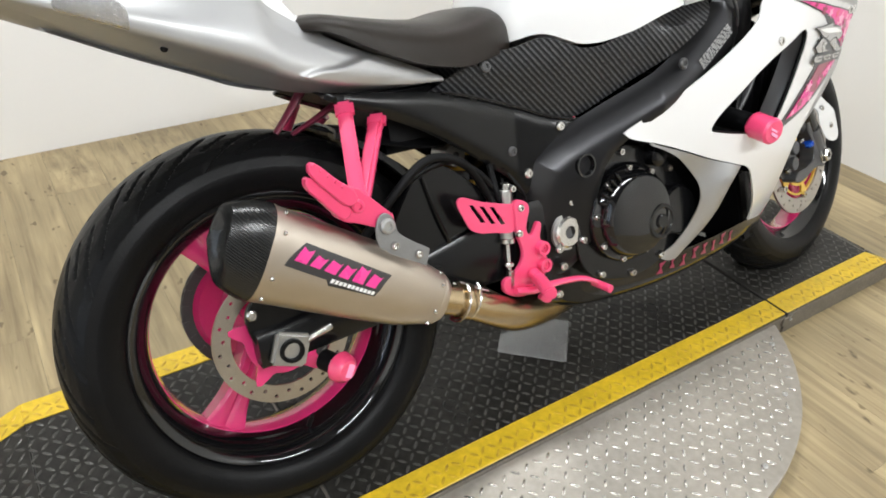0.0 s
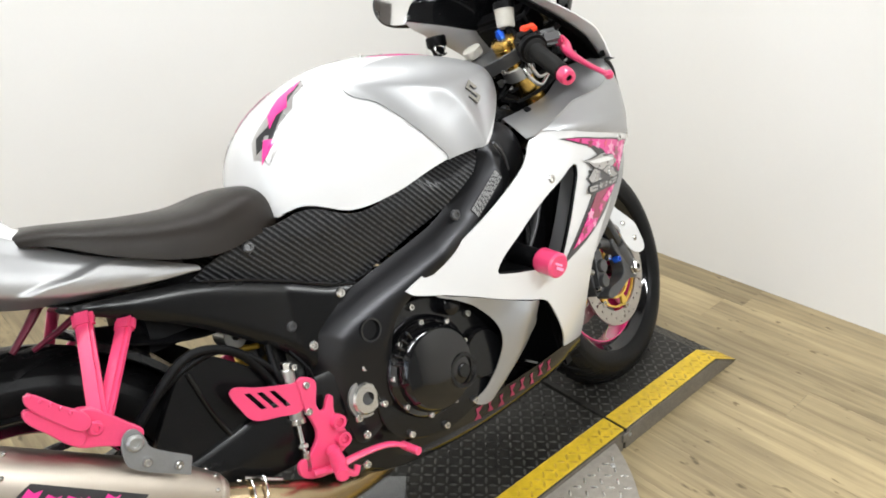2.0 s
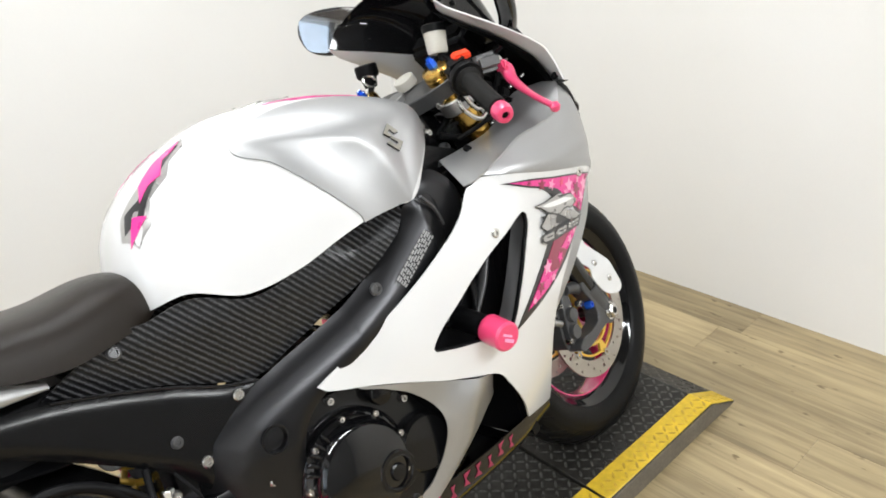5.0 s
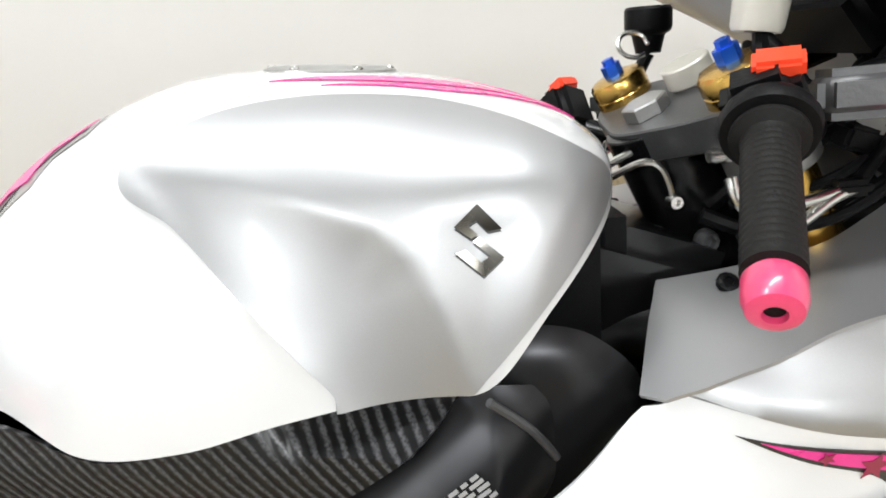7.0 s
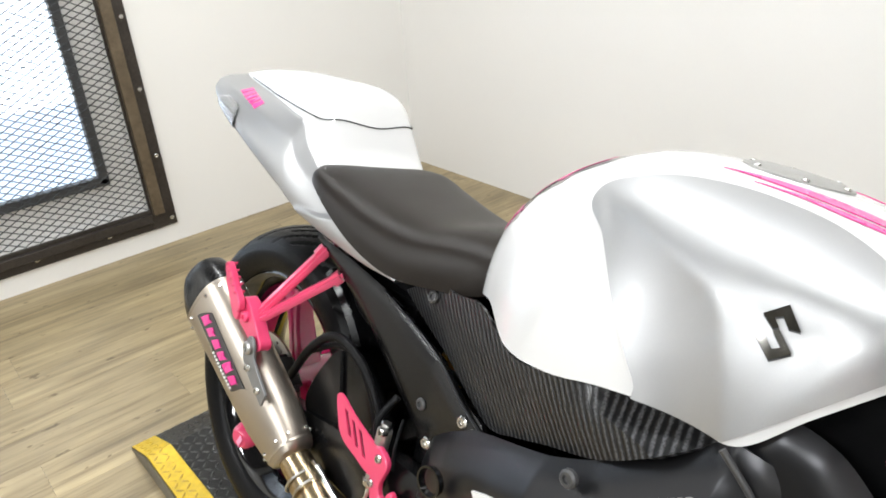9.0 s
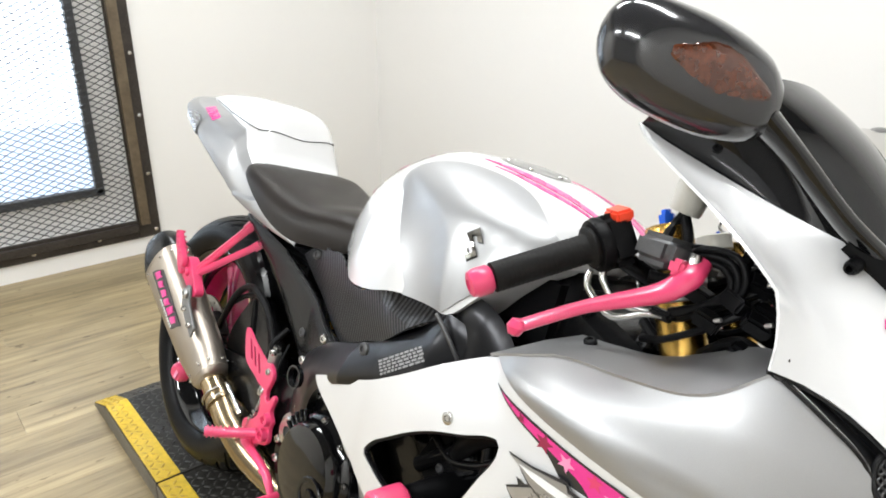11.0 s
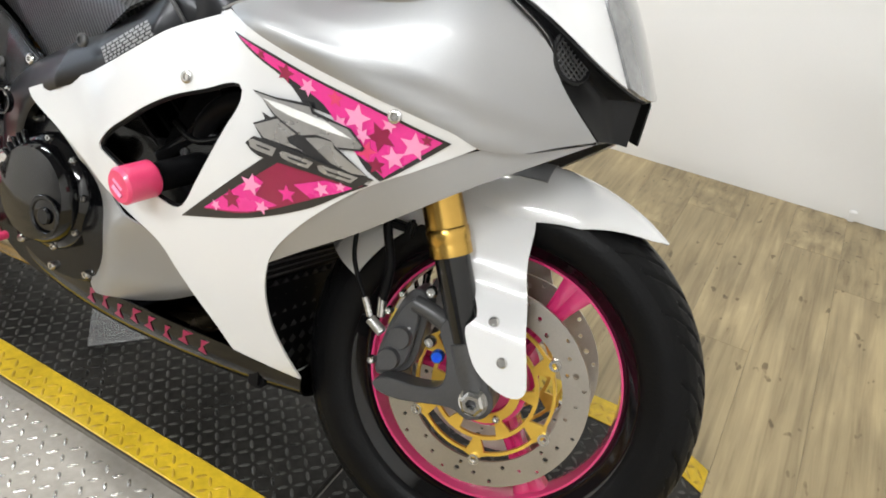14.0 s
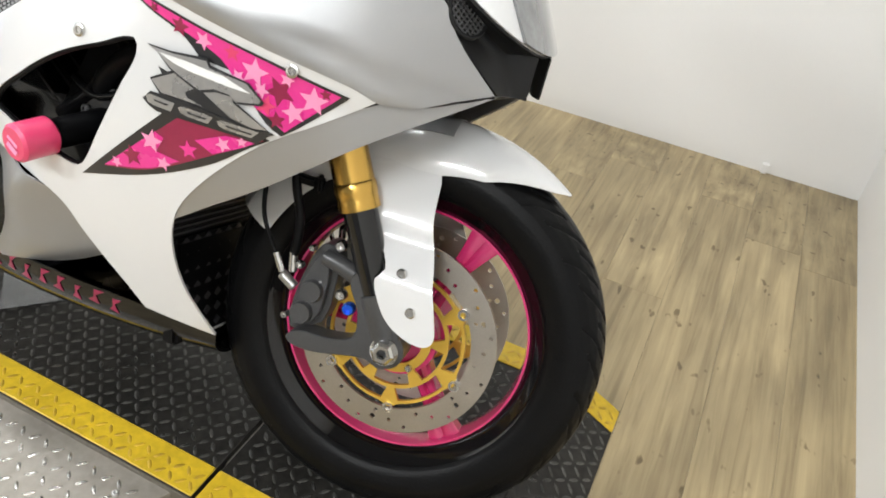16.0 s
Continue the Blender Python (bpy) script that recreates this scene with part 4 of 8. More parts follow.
    part("hose_ferrule", steered(rod((1.236, y(0.100), 0.356), (1.231, y(0.100), 0.386), 0.0066)), STEEL, leg, "bright hose end")
    part("hose_ferrule", steered(rod((1.222, y(0.104), 0.352), (1.206, y(0.104), 0.378), 0.0052)), STEEL, leg, "bright hose end")
    high = [at(0.34) + BACK * 0.045, at(0.55) + BACK * 0.02]
    hose = [Vector((1.232, y(0.100), 0.380)), Vector((1.231, y(0.104), 0.434)), Vector((1.214, y(0.108), 0.486)), Vector((1.206, y(0.106), 0.54))] + high
    part("brake_hose", steered(tube(hose, 0.0066, 10)), BLACK_PLASTIC, leg, "black brake hose")
    thin = [Vector((1.208, y(0.104), 0.374)), Vector((1.188, y(0.106), 0.405)), Vector((1.174, y(0.106), 0.440)), Vector((1.170, y(0.102), 0.50)), high[0] + BACK * 0.02]
    part("brake_hose", steered(tube(thin, 0.0036, 8)), BLACK_PLASTIC, leg, "thin black sensor lead")
    part("hose_clip", steered(block((0.034, 0.016, 0.013), Matrix.Translation((1.226, y(0.104), 0.492)), 0.004)), BLACK_PLASTIC, leg)
    part("hose_clip", steered(block((0.012, 0.016, 0.026), Matrix.Translation((1.246, y(0.104), 0.492)), 0.004)), BLACK_PLASTIC, leg)


for s in (-1, 1):
    fork_leg(s)


def clamps():
    for h, mat, lab, wide in ((0.634, GREY_CAST, "grey cast upper triple clamp", 0.03), (0.43, BLACK_SATIN, "black lower triple clamp", 0.038)):
        c = AXLE_F + UP * h
        out = []
        pts = [(-0.105, 0.032), (-0.05, 0.036), (0.0, 0.02), (0.05, 0.036), (0.105, 0.032), (0.137, 0.0), (0.105, -0.034), (0.04, -0.058), (0.0, -0.066), (-0.04, -0.058), (-0.105, -0.034), (-0.137, 0.0)]
        m = Matrix.Translation(c) @ Matrix((( -BACK.x, 0, UP.x, 0), (0, 1, 0, 0), (-BACK.z, 0, UP.z, 0), (0, 0, 0, 1)))
        bm = plate([(a, b) for a, b in pts], 0, wide, 0.012, fn=lambda u, v: Vector((u, 0, v)))
        bmesh.ops.transform(bm, matrix=m @ Matrix(((0, 0, 1, 0), (1, 0, 0, 0), (0, 1, 0, 0), (0, 0, 0, 1))), verts=bm.verts)
        part("triple_clamp", steered(bm), mat, bike, lab)
    top = AXLE_F + UP * 0.664 + BACK * 0.03
    part("stem_nut", steered(rod(top, top + UP * 0.014, 0.021, segs=6)), ALLOY, bike)
    key = AXLE_F + UP * 0.668 - BACK * 0.02
    part("ignition_lock", steered(rod(key, key + UP * 0.02, 0.022, segs=28)), FLUID, bike, "pale ignition lock barrel")


clamps()


def front_fender():
    """White mudguard over the tyre with skirts down both fork legs."""
    c = AXLE_F
    rings = []
    for k in range(31):
        a = radians(57 + (158 - 57) * k / 30)
        t = k / 30
        tip = min(1.0, t * 5.0) ** 0.6
        hw = 0.012 + (0.073 - 0.012) * tip
        drop = 0.030 + 0.045 * min(1, t * 3)
        crest = 0.321 + 0.004 * math.sin(math.pi * t)
        ring = []
        for j in range(17):
            b = -1 + 2 * j / 16
            y = hw * math.sin(b * math.pi / 2)
            rr = crest - drop * (1 - math.cos(b * math.pi / 2)) * tip
            ring.append(c + Vector((rr * math.cos(a), y, rr * math.sin(a))))
        rings.append(ring)
    bm = loft(rings, cap=False, closed=False)
    bmesh.ops.solidify(bm, geom=list(bm.faces), thickness=0.003)
    fender = part("front_fender", steered(bm), PEARL, bike, "pearl white front mudguard")
    top = []
    for k in range(10, 31):
        r = rings[k]
        top.append([r[j] + (r[j] - Vector((c.x, r[j].y, c.z))).normalized() * 0.0012 for j in range(4, 13)])
    bm = loft(top, cap=False, closed=False)
    bmesh.ops.solidify(bm, geom=list(bm.faces), thickness=0.001)
    part("fender_top", steered(bm), SILVER, fender, "silver upper face of the mudguard")
    skirt = [(1.285, 0.530), (1.34, 0.556), (1.395, 0.560), (1.405, 0.540, 1), (1.413, 0.49), (1.438, 0.425), (1.464, 0.350), (1.463, 0.336), (1.451, 0.328), (1.427, 0.330), (1.394, 0.347), (1.371, 0.379), (1.364, 0.400), (1.373, 0.415), (1.353, 0.445), (1.334, 0.474), (1.311, 0.520)]
    for s in (-1, 1):
        fn = lambda u, v: Vector((u, 0.030 + s * (0.066 + 0.036 * max(0, min(1, (0.565 - v) / 0.09)) + 0.034 * max(0, min(1, (0.455 - v) / 0.05))), v))
        bm = sheet(skirt, fn, 0.012, 0.003)
        sk = part("fork_skirt", steered(bm), PEARL, fender, "pearl white fork cover")
        for p in ((1.397, 0.416), (1.424, 0.370)):
            q = fn(*p)
            part("screw", steered(bolt(q, 0.0075, 0.004, (0, s, 0))), STEEL, sk)
    bm = sheet([(1.222, 0.494), (1.272, 0.530), (1.298, 0.51), (1.302, 0.47), (1.288, 0.498), (1.255, 0.500)], lambda u, v: Vector((u - 0.014, -0.064, v)), 0.012, 0.003)
    part("hose_guide", steered(bm), PEARL, fender)


front_fender()

# ---- bodywork ----
def side_y(x, z):
    """Half width of the side fairing."""
    return -(0.4419 - 1.0915 * x - 0.4427 * z + 0.6646 * x * x - 0.4184 * x * z + 0.6812 * z * z) + 0.030 * max(0.0, (0.80 - x) / 0.15) ** 1.5 - 0.038 * math.exp(-((x - 1.0) / 0.06) ** 2 - ((z - 0.725) / 0.045) ** 2) - 2.0 * max(0.0, x - 1.30) ** 2


def on_side(side, lift=0.0, extra=None):
    return lambda u, v: Vector((u, side * (side_y(u, v) + lift + (extra(u, v) if extra else 0)), v))


def bump_at(x, z, cx, cz, sx, sz, h):
    return h * math.exp(-((x - cx) / sx) ** 2 - ((z - cz) / sz) ** 2)


RIDGE = [(1.026, 0.722), (1.136, 0.698), (1.241, 0.678), (1.335, 0.662), (1.366, 0.650)]
CUTOUT = [(0.832, 0.494), (0.90, 0.553), (0.965, 0.595), (1.03, 0.624), (1.078, 0.643), (1.084, 0.625), (1.066, 0.585), (1.03, 0.510), (1.004, 0.462), (0.985, 0.454), (0.915, 0.468), (0.86, 0.480)]


def ridge_z(x):
    return lerp_table(RIDGE, x)[0]


def white_relief(u, v):
    return 0.010 * math.exp(-(((ridge_z(u) - v) / 0.02) ** 2)) if u > 1.0 else 0.0


def fairing(side):
    white = [(0.637, 0.520, 1), (0.700, 0.547), (0.757, 0.568), (0.812, 0.593), (0.90, 0.645), (0.962, 0.687), (1.0, 0.711), (1.026, 0.722, 1)] + RIDGE[1:4] + [(1.366, 0.650, 1), (1.31, 0.608), (1.247, 0.563), (1.19, 0.508), (1.150, 0.458), (1.134, 0.425), (1.126, 0.377), (1.130, 0.317), (1.142, 0.270), (1.157, 0.224, 1), (1.056, 0.242, 1), (1.035, 0.284), (0.985, 0.354), (0.955, 0.390), (0.90, 0.412), (0.84, 0.434), (0.78, 0.460), (0.715, 0.486), (0.650, 0.508)]
    body = part("fairing", sheet(white, on_side(side, 0, white_relief), 0.013, 0.004, [CUTOUT]), PEARL, bike, "pearl white side fairing with a triangular opening")
    # rolled lip round the opening
    lip = [on_side(side, -0.006, white_relief)(*p) for p in smooth_line(CUTOUT, 0.012)]
    part("opening_lip", tube(lip + [lip[0]], 0.0045, 8, samples=1), BLACK_PLASTIC, body)
    rim = [p for p in smooth_line(CUTOUT, 0.010) if p[0] > 1.0 + max(0.0, p[1] - 0.47) * 0.36]
    rim.sort(key=lambda p: p[1])
    edge = [on_side(side, -0.005, white_relief)(*p) for p in rim]
    bm = loft([edge, [p + Vector((0.012, -side * 0.048, 0.004)) for p in edge]], cap=False, closed=False)
    bmesh.ops.solidify(bm, geom=list(bm.faces), thickness=0.002)
    part("opening_return", bm, SILVER, body, "silver inner return of the opening")
    for pts, r in (([(0.875, 0.485), (0.93, 0.535), (0.985, 0.585), (1.04, 0.612)], 0.012), ([(0.985, 0.470), (1.000, 0.530), (0.990, 0.590), (0.965, 0.62)], 0.0085), ([(0.90, 0.545), (0.94, 0.530), (0.985, 0.545), (1.02, 0.57)], 0.006)):
        part("coolant_hose", tube([(x, side * (0.165 - 1.6 * (r - 0.006)), z) for x, z in pts], r, 12), BLACK_SATIN, body, "black hose behind the opening")
    part("inner_bracket", block((0.085, 0.016, 0.040), Matrix.Translation((0.945, side * 0.152, 0.520)) @ Matrix.Rotation(radians(-38), 4, "Y"), 0.006, 3), ENGINE_BLACK, body, "black bracket behind the opening")
    for x, z in ((0.922, 0.505), (0.968, 0.540)):
        part("bracket_bolt", bolt((x, side * 0.160, z), 0.007, 0.005, (0, side, 0)), GREY_CAST, body)
    top = [(1.022, 0.725, 1), (1.066, 0.744), (1.12, 0.765), (1.20, 0.774), (1.27, 0.790), (1.318, 0.835, 1), (1.36, 0.812), (1.400, 0.783), (1.423, 0.742), (1.470, 0.686, 1), (1.44, 0.672), (1.40, 0.652), (1.366, 0.648, 1), (1.335, 0.660), (1.241, 0.676), (1.136, 0.696)]
    def extra(u, v):
        # a fold runs along the middle of the panel
        z0, z1 = ridge_z(min(u, 1.36)), lerp_table([(1.02, 0.727), (1.115, 0.763), (1.20, 0.780), (1.318, 0.835), (1.47, 0.80)], u)[0]
        h = (v - z0) / max(0.02, z1 - z0)
        f = max(0.0, min(1.0, (u - 1.02) / 0.14))
        rise = 0.012 * min(1.0, h / 0.24) - 0.006 * max(0.0, min(1.0, (h - 0.24) / 0.36)) - 0.040 * max(0.0, h - 0.60)
        return 0.0015 + 0.010 * math.exp(-(((v - ridge_z(min(u, 1.36))) / 0.02) ** 2)) + f * rise

    part("upper_panel", sheet(top, on_side(side, 0, extra), 0.009, 0.004), SILVER, body, "silver upper fairing panel", sharp=60)
    # shelf that folds inwards to the fork, with a plain rear edge
    rim = smooth_line([(1.000, 0.716), (1.022, 0.725), (1.066, 0.744), (1.12, 0.765), (1.20, 0.774), (1.27, 0.790), (1.318, 0.835)], 0.012, closed=False)
    outer = [on_side(side, 0.003, extra)(*p) for p in rim]
    outer[0].y = side * 0.212
    lip = [(1.000, 1.048, 0.108, 0.760), (1.05, 1.070, 0.111, 0.763), (1.09, 1.105, 0.117, 0.769), (1.15, 1.170, 0.126, 0.784), (1.20, 1.215, 0.124, 0.807), (1.26, 1.266, 0.120, 0.836), (1.318, 1.316, 0.132, 0.842)]
    inner = []
    for p in outer:
        x, y, z = lerp_table(lip, p.x)
        inner.append(Vector((x, side * y, z)))
    mid = [a.lerp(b, 0.55) + Vector((0, side * -0.002, 0.004)) for a, b in zip(outer, inner)]
    turned = [b + Vector((0, -side * 0.006, -0.010)) for b in inner]
    bm = loft([outer, mid, inner, turned], cap=False, closed=False)
    bmesh.ops.solidify(bm, geom=list(bm.faces), thickness=0.003)
    part("upper_shelf", bm, SILVER, body, "silver shelf folding in beside the fork", sharp=50)
    k = min(range(len(mid)), key=lambda q: abs(mid[q].x - 1.085))
    part("shelf_screw", bolt(mid[k].lerp(inner[k], 0.4) + Vector((0, 0, 0.003)), 0.0085, 0.004, (0, side * 0.6, 0.8)), BLACK_PLASTIC, body)
    low = [(1.366, 0.648, 1), (1.40, 0.652), (1.44, 0.669), (1.470, 0.684, 1), (1.427, 0.650), (1.359, 0.597), (1.30, 0.548), (1.24, 0.500), (1.18, 0.458), (1.133, 0.424, 1), (1.147, 0.460), (1.187, 0.511), (1.244, 0.567), (1.308, 0.613)]
    part("lower_lip", sheet(low, on_side(side, -0.003), 0.013, 0.004), SILVER, body, "silver chin strip under the side panel")
    under = [(0.700, 0.492, 1), (0.715, 0.484), (0.78, 0.458), (0.84, 0.432), (0.90, 0.410), (0.955, 0.388), (0.985, 0.350), (0.995, 0.318), (0.945, 0.280), (0.88, 0.248), (0.82, 0.234), (0.765, 0.238), (0.790, 0.264), (0.817, 0.305), (0.830, 0.350), (0.823, 0.392), (0.788, 0.434), (0.738, 0.468), (0.70, 0.487)]
    crest = [(0.234, 0.792), (0.303, 0.850), (0.358, 0.871), (0.409, 0.892), (0.50, 0.90)]

    def swell(u, v):
        # the panel swells to an upright crest; behind it the face turns in to the engine
        d = u - lerp_table(crest, v)[0]
        fade = max(0.0, min(1.0, (0.45 - v) / 0.06))
        return fade * (0.024 - min(0.075, (0.48 if d < 0 else 0.62) * (math.sqrt(d * d + 0.0001) - 0.01)))

    part("lower_panel", sheet(under, on_side(side, -0.006, swell), 0.013, 0.004), SILVER, body, "silver bulged lower fairing panel")
    # decal: black-edged pink star field with a grey emblem of plain shapes
    up_d = lambda k: on_side(side, 0.0013 + 0.0008 * k, white_relief)
    part("decal", sheet([(1.050, 0.700, 1), (1.113, 0.690), (1.175, 0.677), (1.232, 0.667), (1.272, 0.6595), (1.338, 0.6465, 1), (1.285, 0.594), (1.268, 0.580, 1), (1.250, 0.590), (1.215, 0.632, 1), (1.210, 0.639, 1), (1.167, 0.643, 1), (1.142, 0.663), (1.096, 0.680)], up_d(0), 0.013, 0.0006), DECAL_BLACK, body, "black outline of the side graphic")
    part("decal", sheet([(1.064, 0.6965, 1), (1.113, 0.687), (1.175, 0.6740), (1.232, 0.664), (1.272, 0.656), (1.329, 0.645, 1), (1.283, 0.598), (1.272, 0.586, 1), (1.253, 0.598, 1), (1.228, 0.610, 1), (1.207, 0.635), (1.191, 0.650), (1.156, 0.664), (1.108, 0.679)], up_d(1), 0.013, 0.0006), MAGENTA, body, "magenta star-patterned graphic")
    part("decal", sheet([(1.003, 0.447, 1), (1.133, 0.574, 1), (1.150, 0.571), (1.195, 0.573), (1.256, 0.571, 1), (1.236, 0.557), (1.186, 0.519), (1.107, 0.480)], up_d(0), 0.013, 0.0006), DECAL_BLACK, body, "black outline of the side graphic")
    part("decal", sheet([(1.041, 0.471, 1), (1.145, 0.566, 1), (1.195, 0.568), (1.250, 0.569, 1), (1.234, 0.559), (1.186, 0.530), (1.107, 0.487)], up_d(1), 0.013, 0.0006), MAROON, body, "maroon star-patterned graphic")
    part("decal", sheet([(1.043, 0.473, 1), (1.088, 0.514, 1), (1.116, 0.540, 1), (1.128, 0.535, 1), (1.118, 0.515, 1), (1.148, 0.511, 1), (1.107, 0.489)], up_d(2), 0.013, 0.0005), MAGENTA, body)
    part("decal", sheet([(1.168, 0.545, 1), (1.205, 0.562, 1), (1.240, 0.563, 1), (1.222, 0.551), (1.190, 0.534, 1)], up_d(2), 0.013, 0.0005), MAGENTA, body)

    def star(cx, cz, r, turn, mat, k):
        pts = []
        for i in range(10):
            a = turn + math.pi * i / 5
            rr = r if i % 2 == 0 else r * 0.45
            pts.append((cx + rr * math.cos(a), cz + rr * math.sin(a), 1))
        part("star", sheet(pts, up_d(k), 0.05, 0.0004, inner=False), mat, body)

    for cx, cz, r, t, mat, k in ((1.300, 0.632, 0.017, 0.3, ROSE, 2), (1.262, 0.632, 0.018, 0.9, MAROON, 2), (1.232, 0.646, 0.017, 0.2, ROSE, 2), (1.280, 0.612, 0.014, 0.7, ROSE, 2), (1.248, 0.612, 0.013, 0.1, PINK, 2), (1.262, 0.598, 0.011, 0.5, MAROON, 2), (1.170, 0.664, 0.011, 1.1, ROSE, 2), (1.205, 0.660, 0.010, 0.4, PINK, 2), (1.140, 0.672, 0.012, 1.4, MAROON, 2), (1.105, 0.684, 0.006, 0.8, MAROON, 2), (1.313, 0.643, 0.007, 0.5, MAROON, 3), (1.214, 0.636, 0.009, 0.9, ROSE, 3), (1.242, 0.628, 0.010, 1.2, ROSE, 3), (1.270, 0.648, 0.009, 0.1, ROSE, 3), (1.085, 0.499, 0.014, 0.6, MAROON, 3), (1.112, 0.527, 0.015, 0.2, ROSE, 3), (1.062, 0.483, 0.008, 1.0, ROSE, 3), (1.128, 0.502, 0.010, 0.1, ROSE, 3), (1.203, 0.550, 0.010, 0.9, ROSE, 3), (1.225, 0.560, 0.007, 0.4, ROSE, 3), (1.160, 0.530, 0.012, 0.5, MAGENTA, 2)):
        star(cx, cz, r, t, mat, k)

    # the emblem as plain angular shapes, each with a black edge
    def emblem(pts, k, mat, name="emblem_shape"):
        mx, mz = sum(p[0] for p in pts) / len(pts), sum(p[1] for p in pts) / len(pts)
        grow = []
        for x, z in pts:
            d = Vector((x - mx, z - mz))
            d = d * (1 + 0.0028 / max(d.length, 0.004)) + Vector((0, 0.0010 if z > mz else -0.0010))
            grow.append((mx + d.x, mz + d.y, 1))
        part(name, sheet(grow, up_d(k), 0.02, 0.0006), DECAL_BLACK, body)
        part(name, sheet([(x, z, 1) for x, z in pts], up_d(k + 1.2), 0.02, 0.0006), mat, body, "brushed silver emblem shape")

    part("emblem_ground", sheet([(1.118, 0.620, 1), (1.150, 0.612, 1), (1.200, 0.612, 1), (1.214, 0.590, 1), (1.262, 0.580, 1), (1.250, 0.574, 1), (1.190, 0.574, 1), (1.140, 0.588, 1)], up_d(3.4), 0.02, 0.0005), DECAL_BLACK, body)
    emblem([(1.111, 0.603), (1.139, 0.618), (1.173, 0.613), (1.155, 0.600), (1.158, 0.594), (1.176, 0.590), (1.125, 0.591)], 4, DECAL_SILVER)
    emblem([(1.174, 0.608), (1.209, 0.614), (1.213, 0.604), (1.254, 0.583), (1.237, 0.581), (1.211, 0.586)], 4, DECAL_SILVER)
    emblem([(1.105, 0.641), (1.136, 0.640), (1.178, 0.643), (1.182, 0.636), (1.226, 0.631), (1.245, 0.616), (1.243, 0.612), (1.217, 0.607), (1.208, 0.613), (1.190, 0.614), (1.173, 0.608), (1.147, 0.618), (1.136, 0.623), (1.118, 0.636)], 6, DECAL_SILVER)
    # highlight on the upper emblem shape, painted as a white patch
    part("emblem_gloss", sheet([(1.120, 0.637, 1), (1.150, 0.6365, 1), (1.200, 0.632, 1), (1.234, 0.621, 1), (1.205, 0.622, 1), (1.160, 0.626, 1), (1.138, 0.630, 1)], up_d(8.2), 0.03, 0.0004), WHITE_INK, body)
    part("emblem_strip", sheet([(1.102, 0.578), (1.112, 0.589, 1), (1.136, 0.590, 1), (1.207, 0.583, 1), (1.238, 0.580, 1), (1.262, 0.582, 1), (1.243, 0.563, 1), (1.226, 0.566, 1), (1.187, 0.567, 1), (1.122, 0.567, 1)], up_d(6.6), 0.02, 0.0006), DECAL_BLACK, body)
    # three plain blocks under the emblem, each with a dark notch
    for x0, x1, z0, z1, slant in ((1.107, 1.144, 0.5725, 0.5855, 0.004), (1.149, 1.192, 0.5715, 0.5830, 0.006), (1.197, 1.246, 0.5695, 0.5805, 0.008)):
        part("emblem_bar", sheet([(x0, z1 - 0.003, 1), (x0 + 0.005, z1, 1), (x1, z1 - 0.002, 1), (x1 - slant, z0, 1), (x0 + 0.012, z0 + 0.001, 1), (x0 + 0.003, z0 + 0.003, 1)], up_d(7.8), 0.02, 0.0006), DECAL_SILVER, body, "brushed silver emblem block")
        part("emblem_notch", sheet([(x0 + 0.011, z1 - 0.0045, 1), (x1 - 0.006, z1 - 0.0055, 1), (x1 - 0.009, z1 - 0.0075, 1), (x0 + 0.013, z1 - 0.0065, 1)], up_d(9.0), 0.03, 0.0004, inner=False), DECAL_BLACK, body)
    for p in ((0.999, 0.630), (1.275, 0.660)):
        q = on_side(side, 0.001, white_relief)(*p)
        part("fastener", bolt(q, 0.0085, 0.003, (0, side, 0)), STEEL, body)
    return body


for s in (-1, 1):
    fairing(s)


def belly_pan():
    table = [(0.485, 0.118, 0.256, 0.202), (0.60, 0.135, 0.234, 0.170), (0.75, 0.150, 0.234, 0.158), (0.90, 0.150, 0.238, 0.162), (1.05, 0.128, 0.236, 0.168), (1.155, 0.098, 0.228, 0.178)]
    rings = []
    for k in range(29):
        x = 0.485 + (1.155 - 0.485) * k / 28
        w, zt, zb = lerp_table(table, x)
        ring = []
        for j in range(25):
            a = math.pi * j / 24
            c, s = math.cos(a), math.sin(a)
            ring.append(Vector((x, w * abs(c) ** 0.6 * (1 if c > 0 else -1), zt - (zt - zb) * s ** 0.7)))
        rings.append(ring)
    bm = loft(rings, cap=False, closed=False)
    bmesh.ops.solidify(bm, geom=list(bm.faces), thickness=0.004)
    pan = part("belly_pan", bm, BLACK_GLOSS, bike, "gloss black belly pan with pink lettering bars")
    for s in (-1, 1):
        for k in range(8):
            x = 0.755 + 0.033 * k
            w, zt, zb = lerp_table(table, x)
            h = 0.025 - 0.0004 * k

            def fn(u, v, s=s):
                w, zt, zb = lerp_table(table, u)
                q = max(0.0, min(1.0, (zt - v) / (zt - zb)))
                sn = q ** (1 / 0.7)
                return Vector((u, s * (w * math.sqrt(max(0.0, 1 - sn * sn)) ** 0.6 + 0.0055), v))

            z = zt - 0.007 + 0.003 * math.sin(k * 2.3)
            part("lettering_bar", sheet([(x + 0.008, z, 1), (x + 0.026 - 0.004 * (k % 3), z + 0.001, 1), (x + 0.012, z - 0.4 * h, 1), (x + 0.019, z - h, 1), (x + 0.004 * (k % 2), z - h + 0.003, 1), (x + 0.009, z - 0.55 * h, 1)], fn, 0.012, 0.0008), DIM_PINK, pan)


belly_pan()


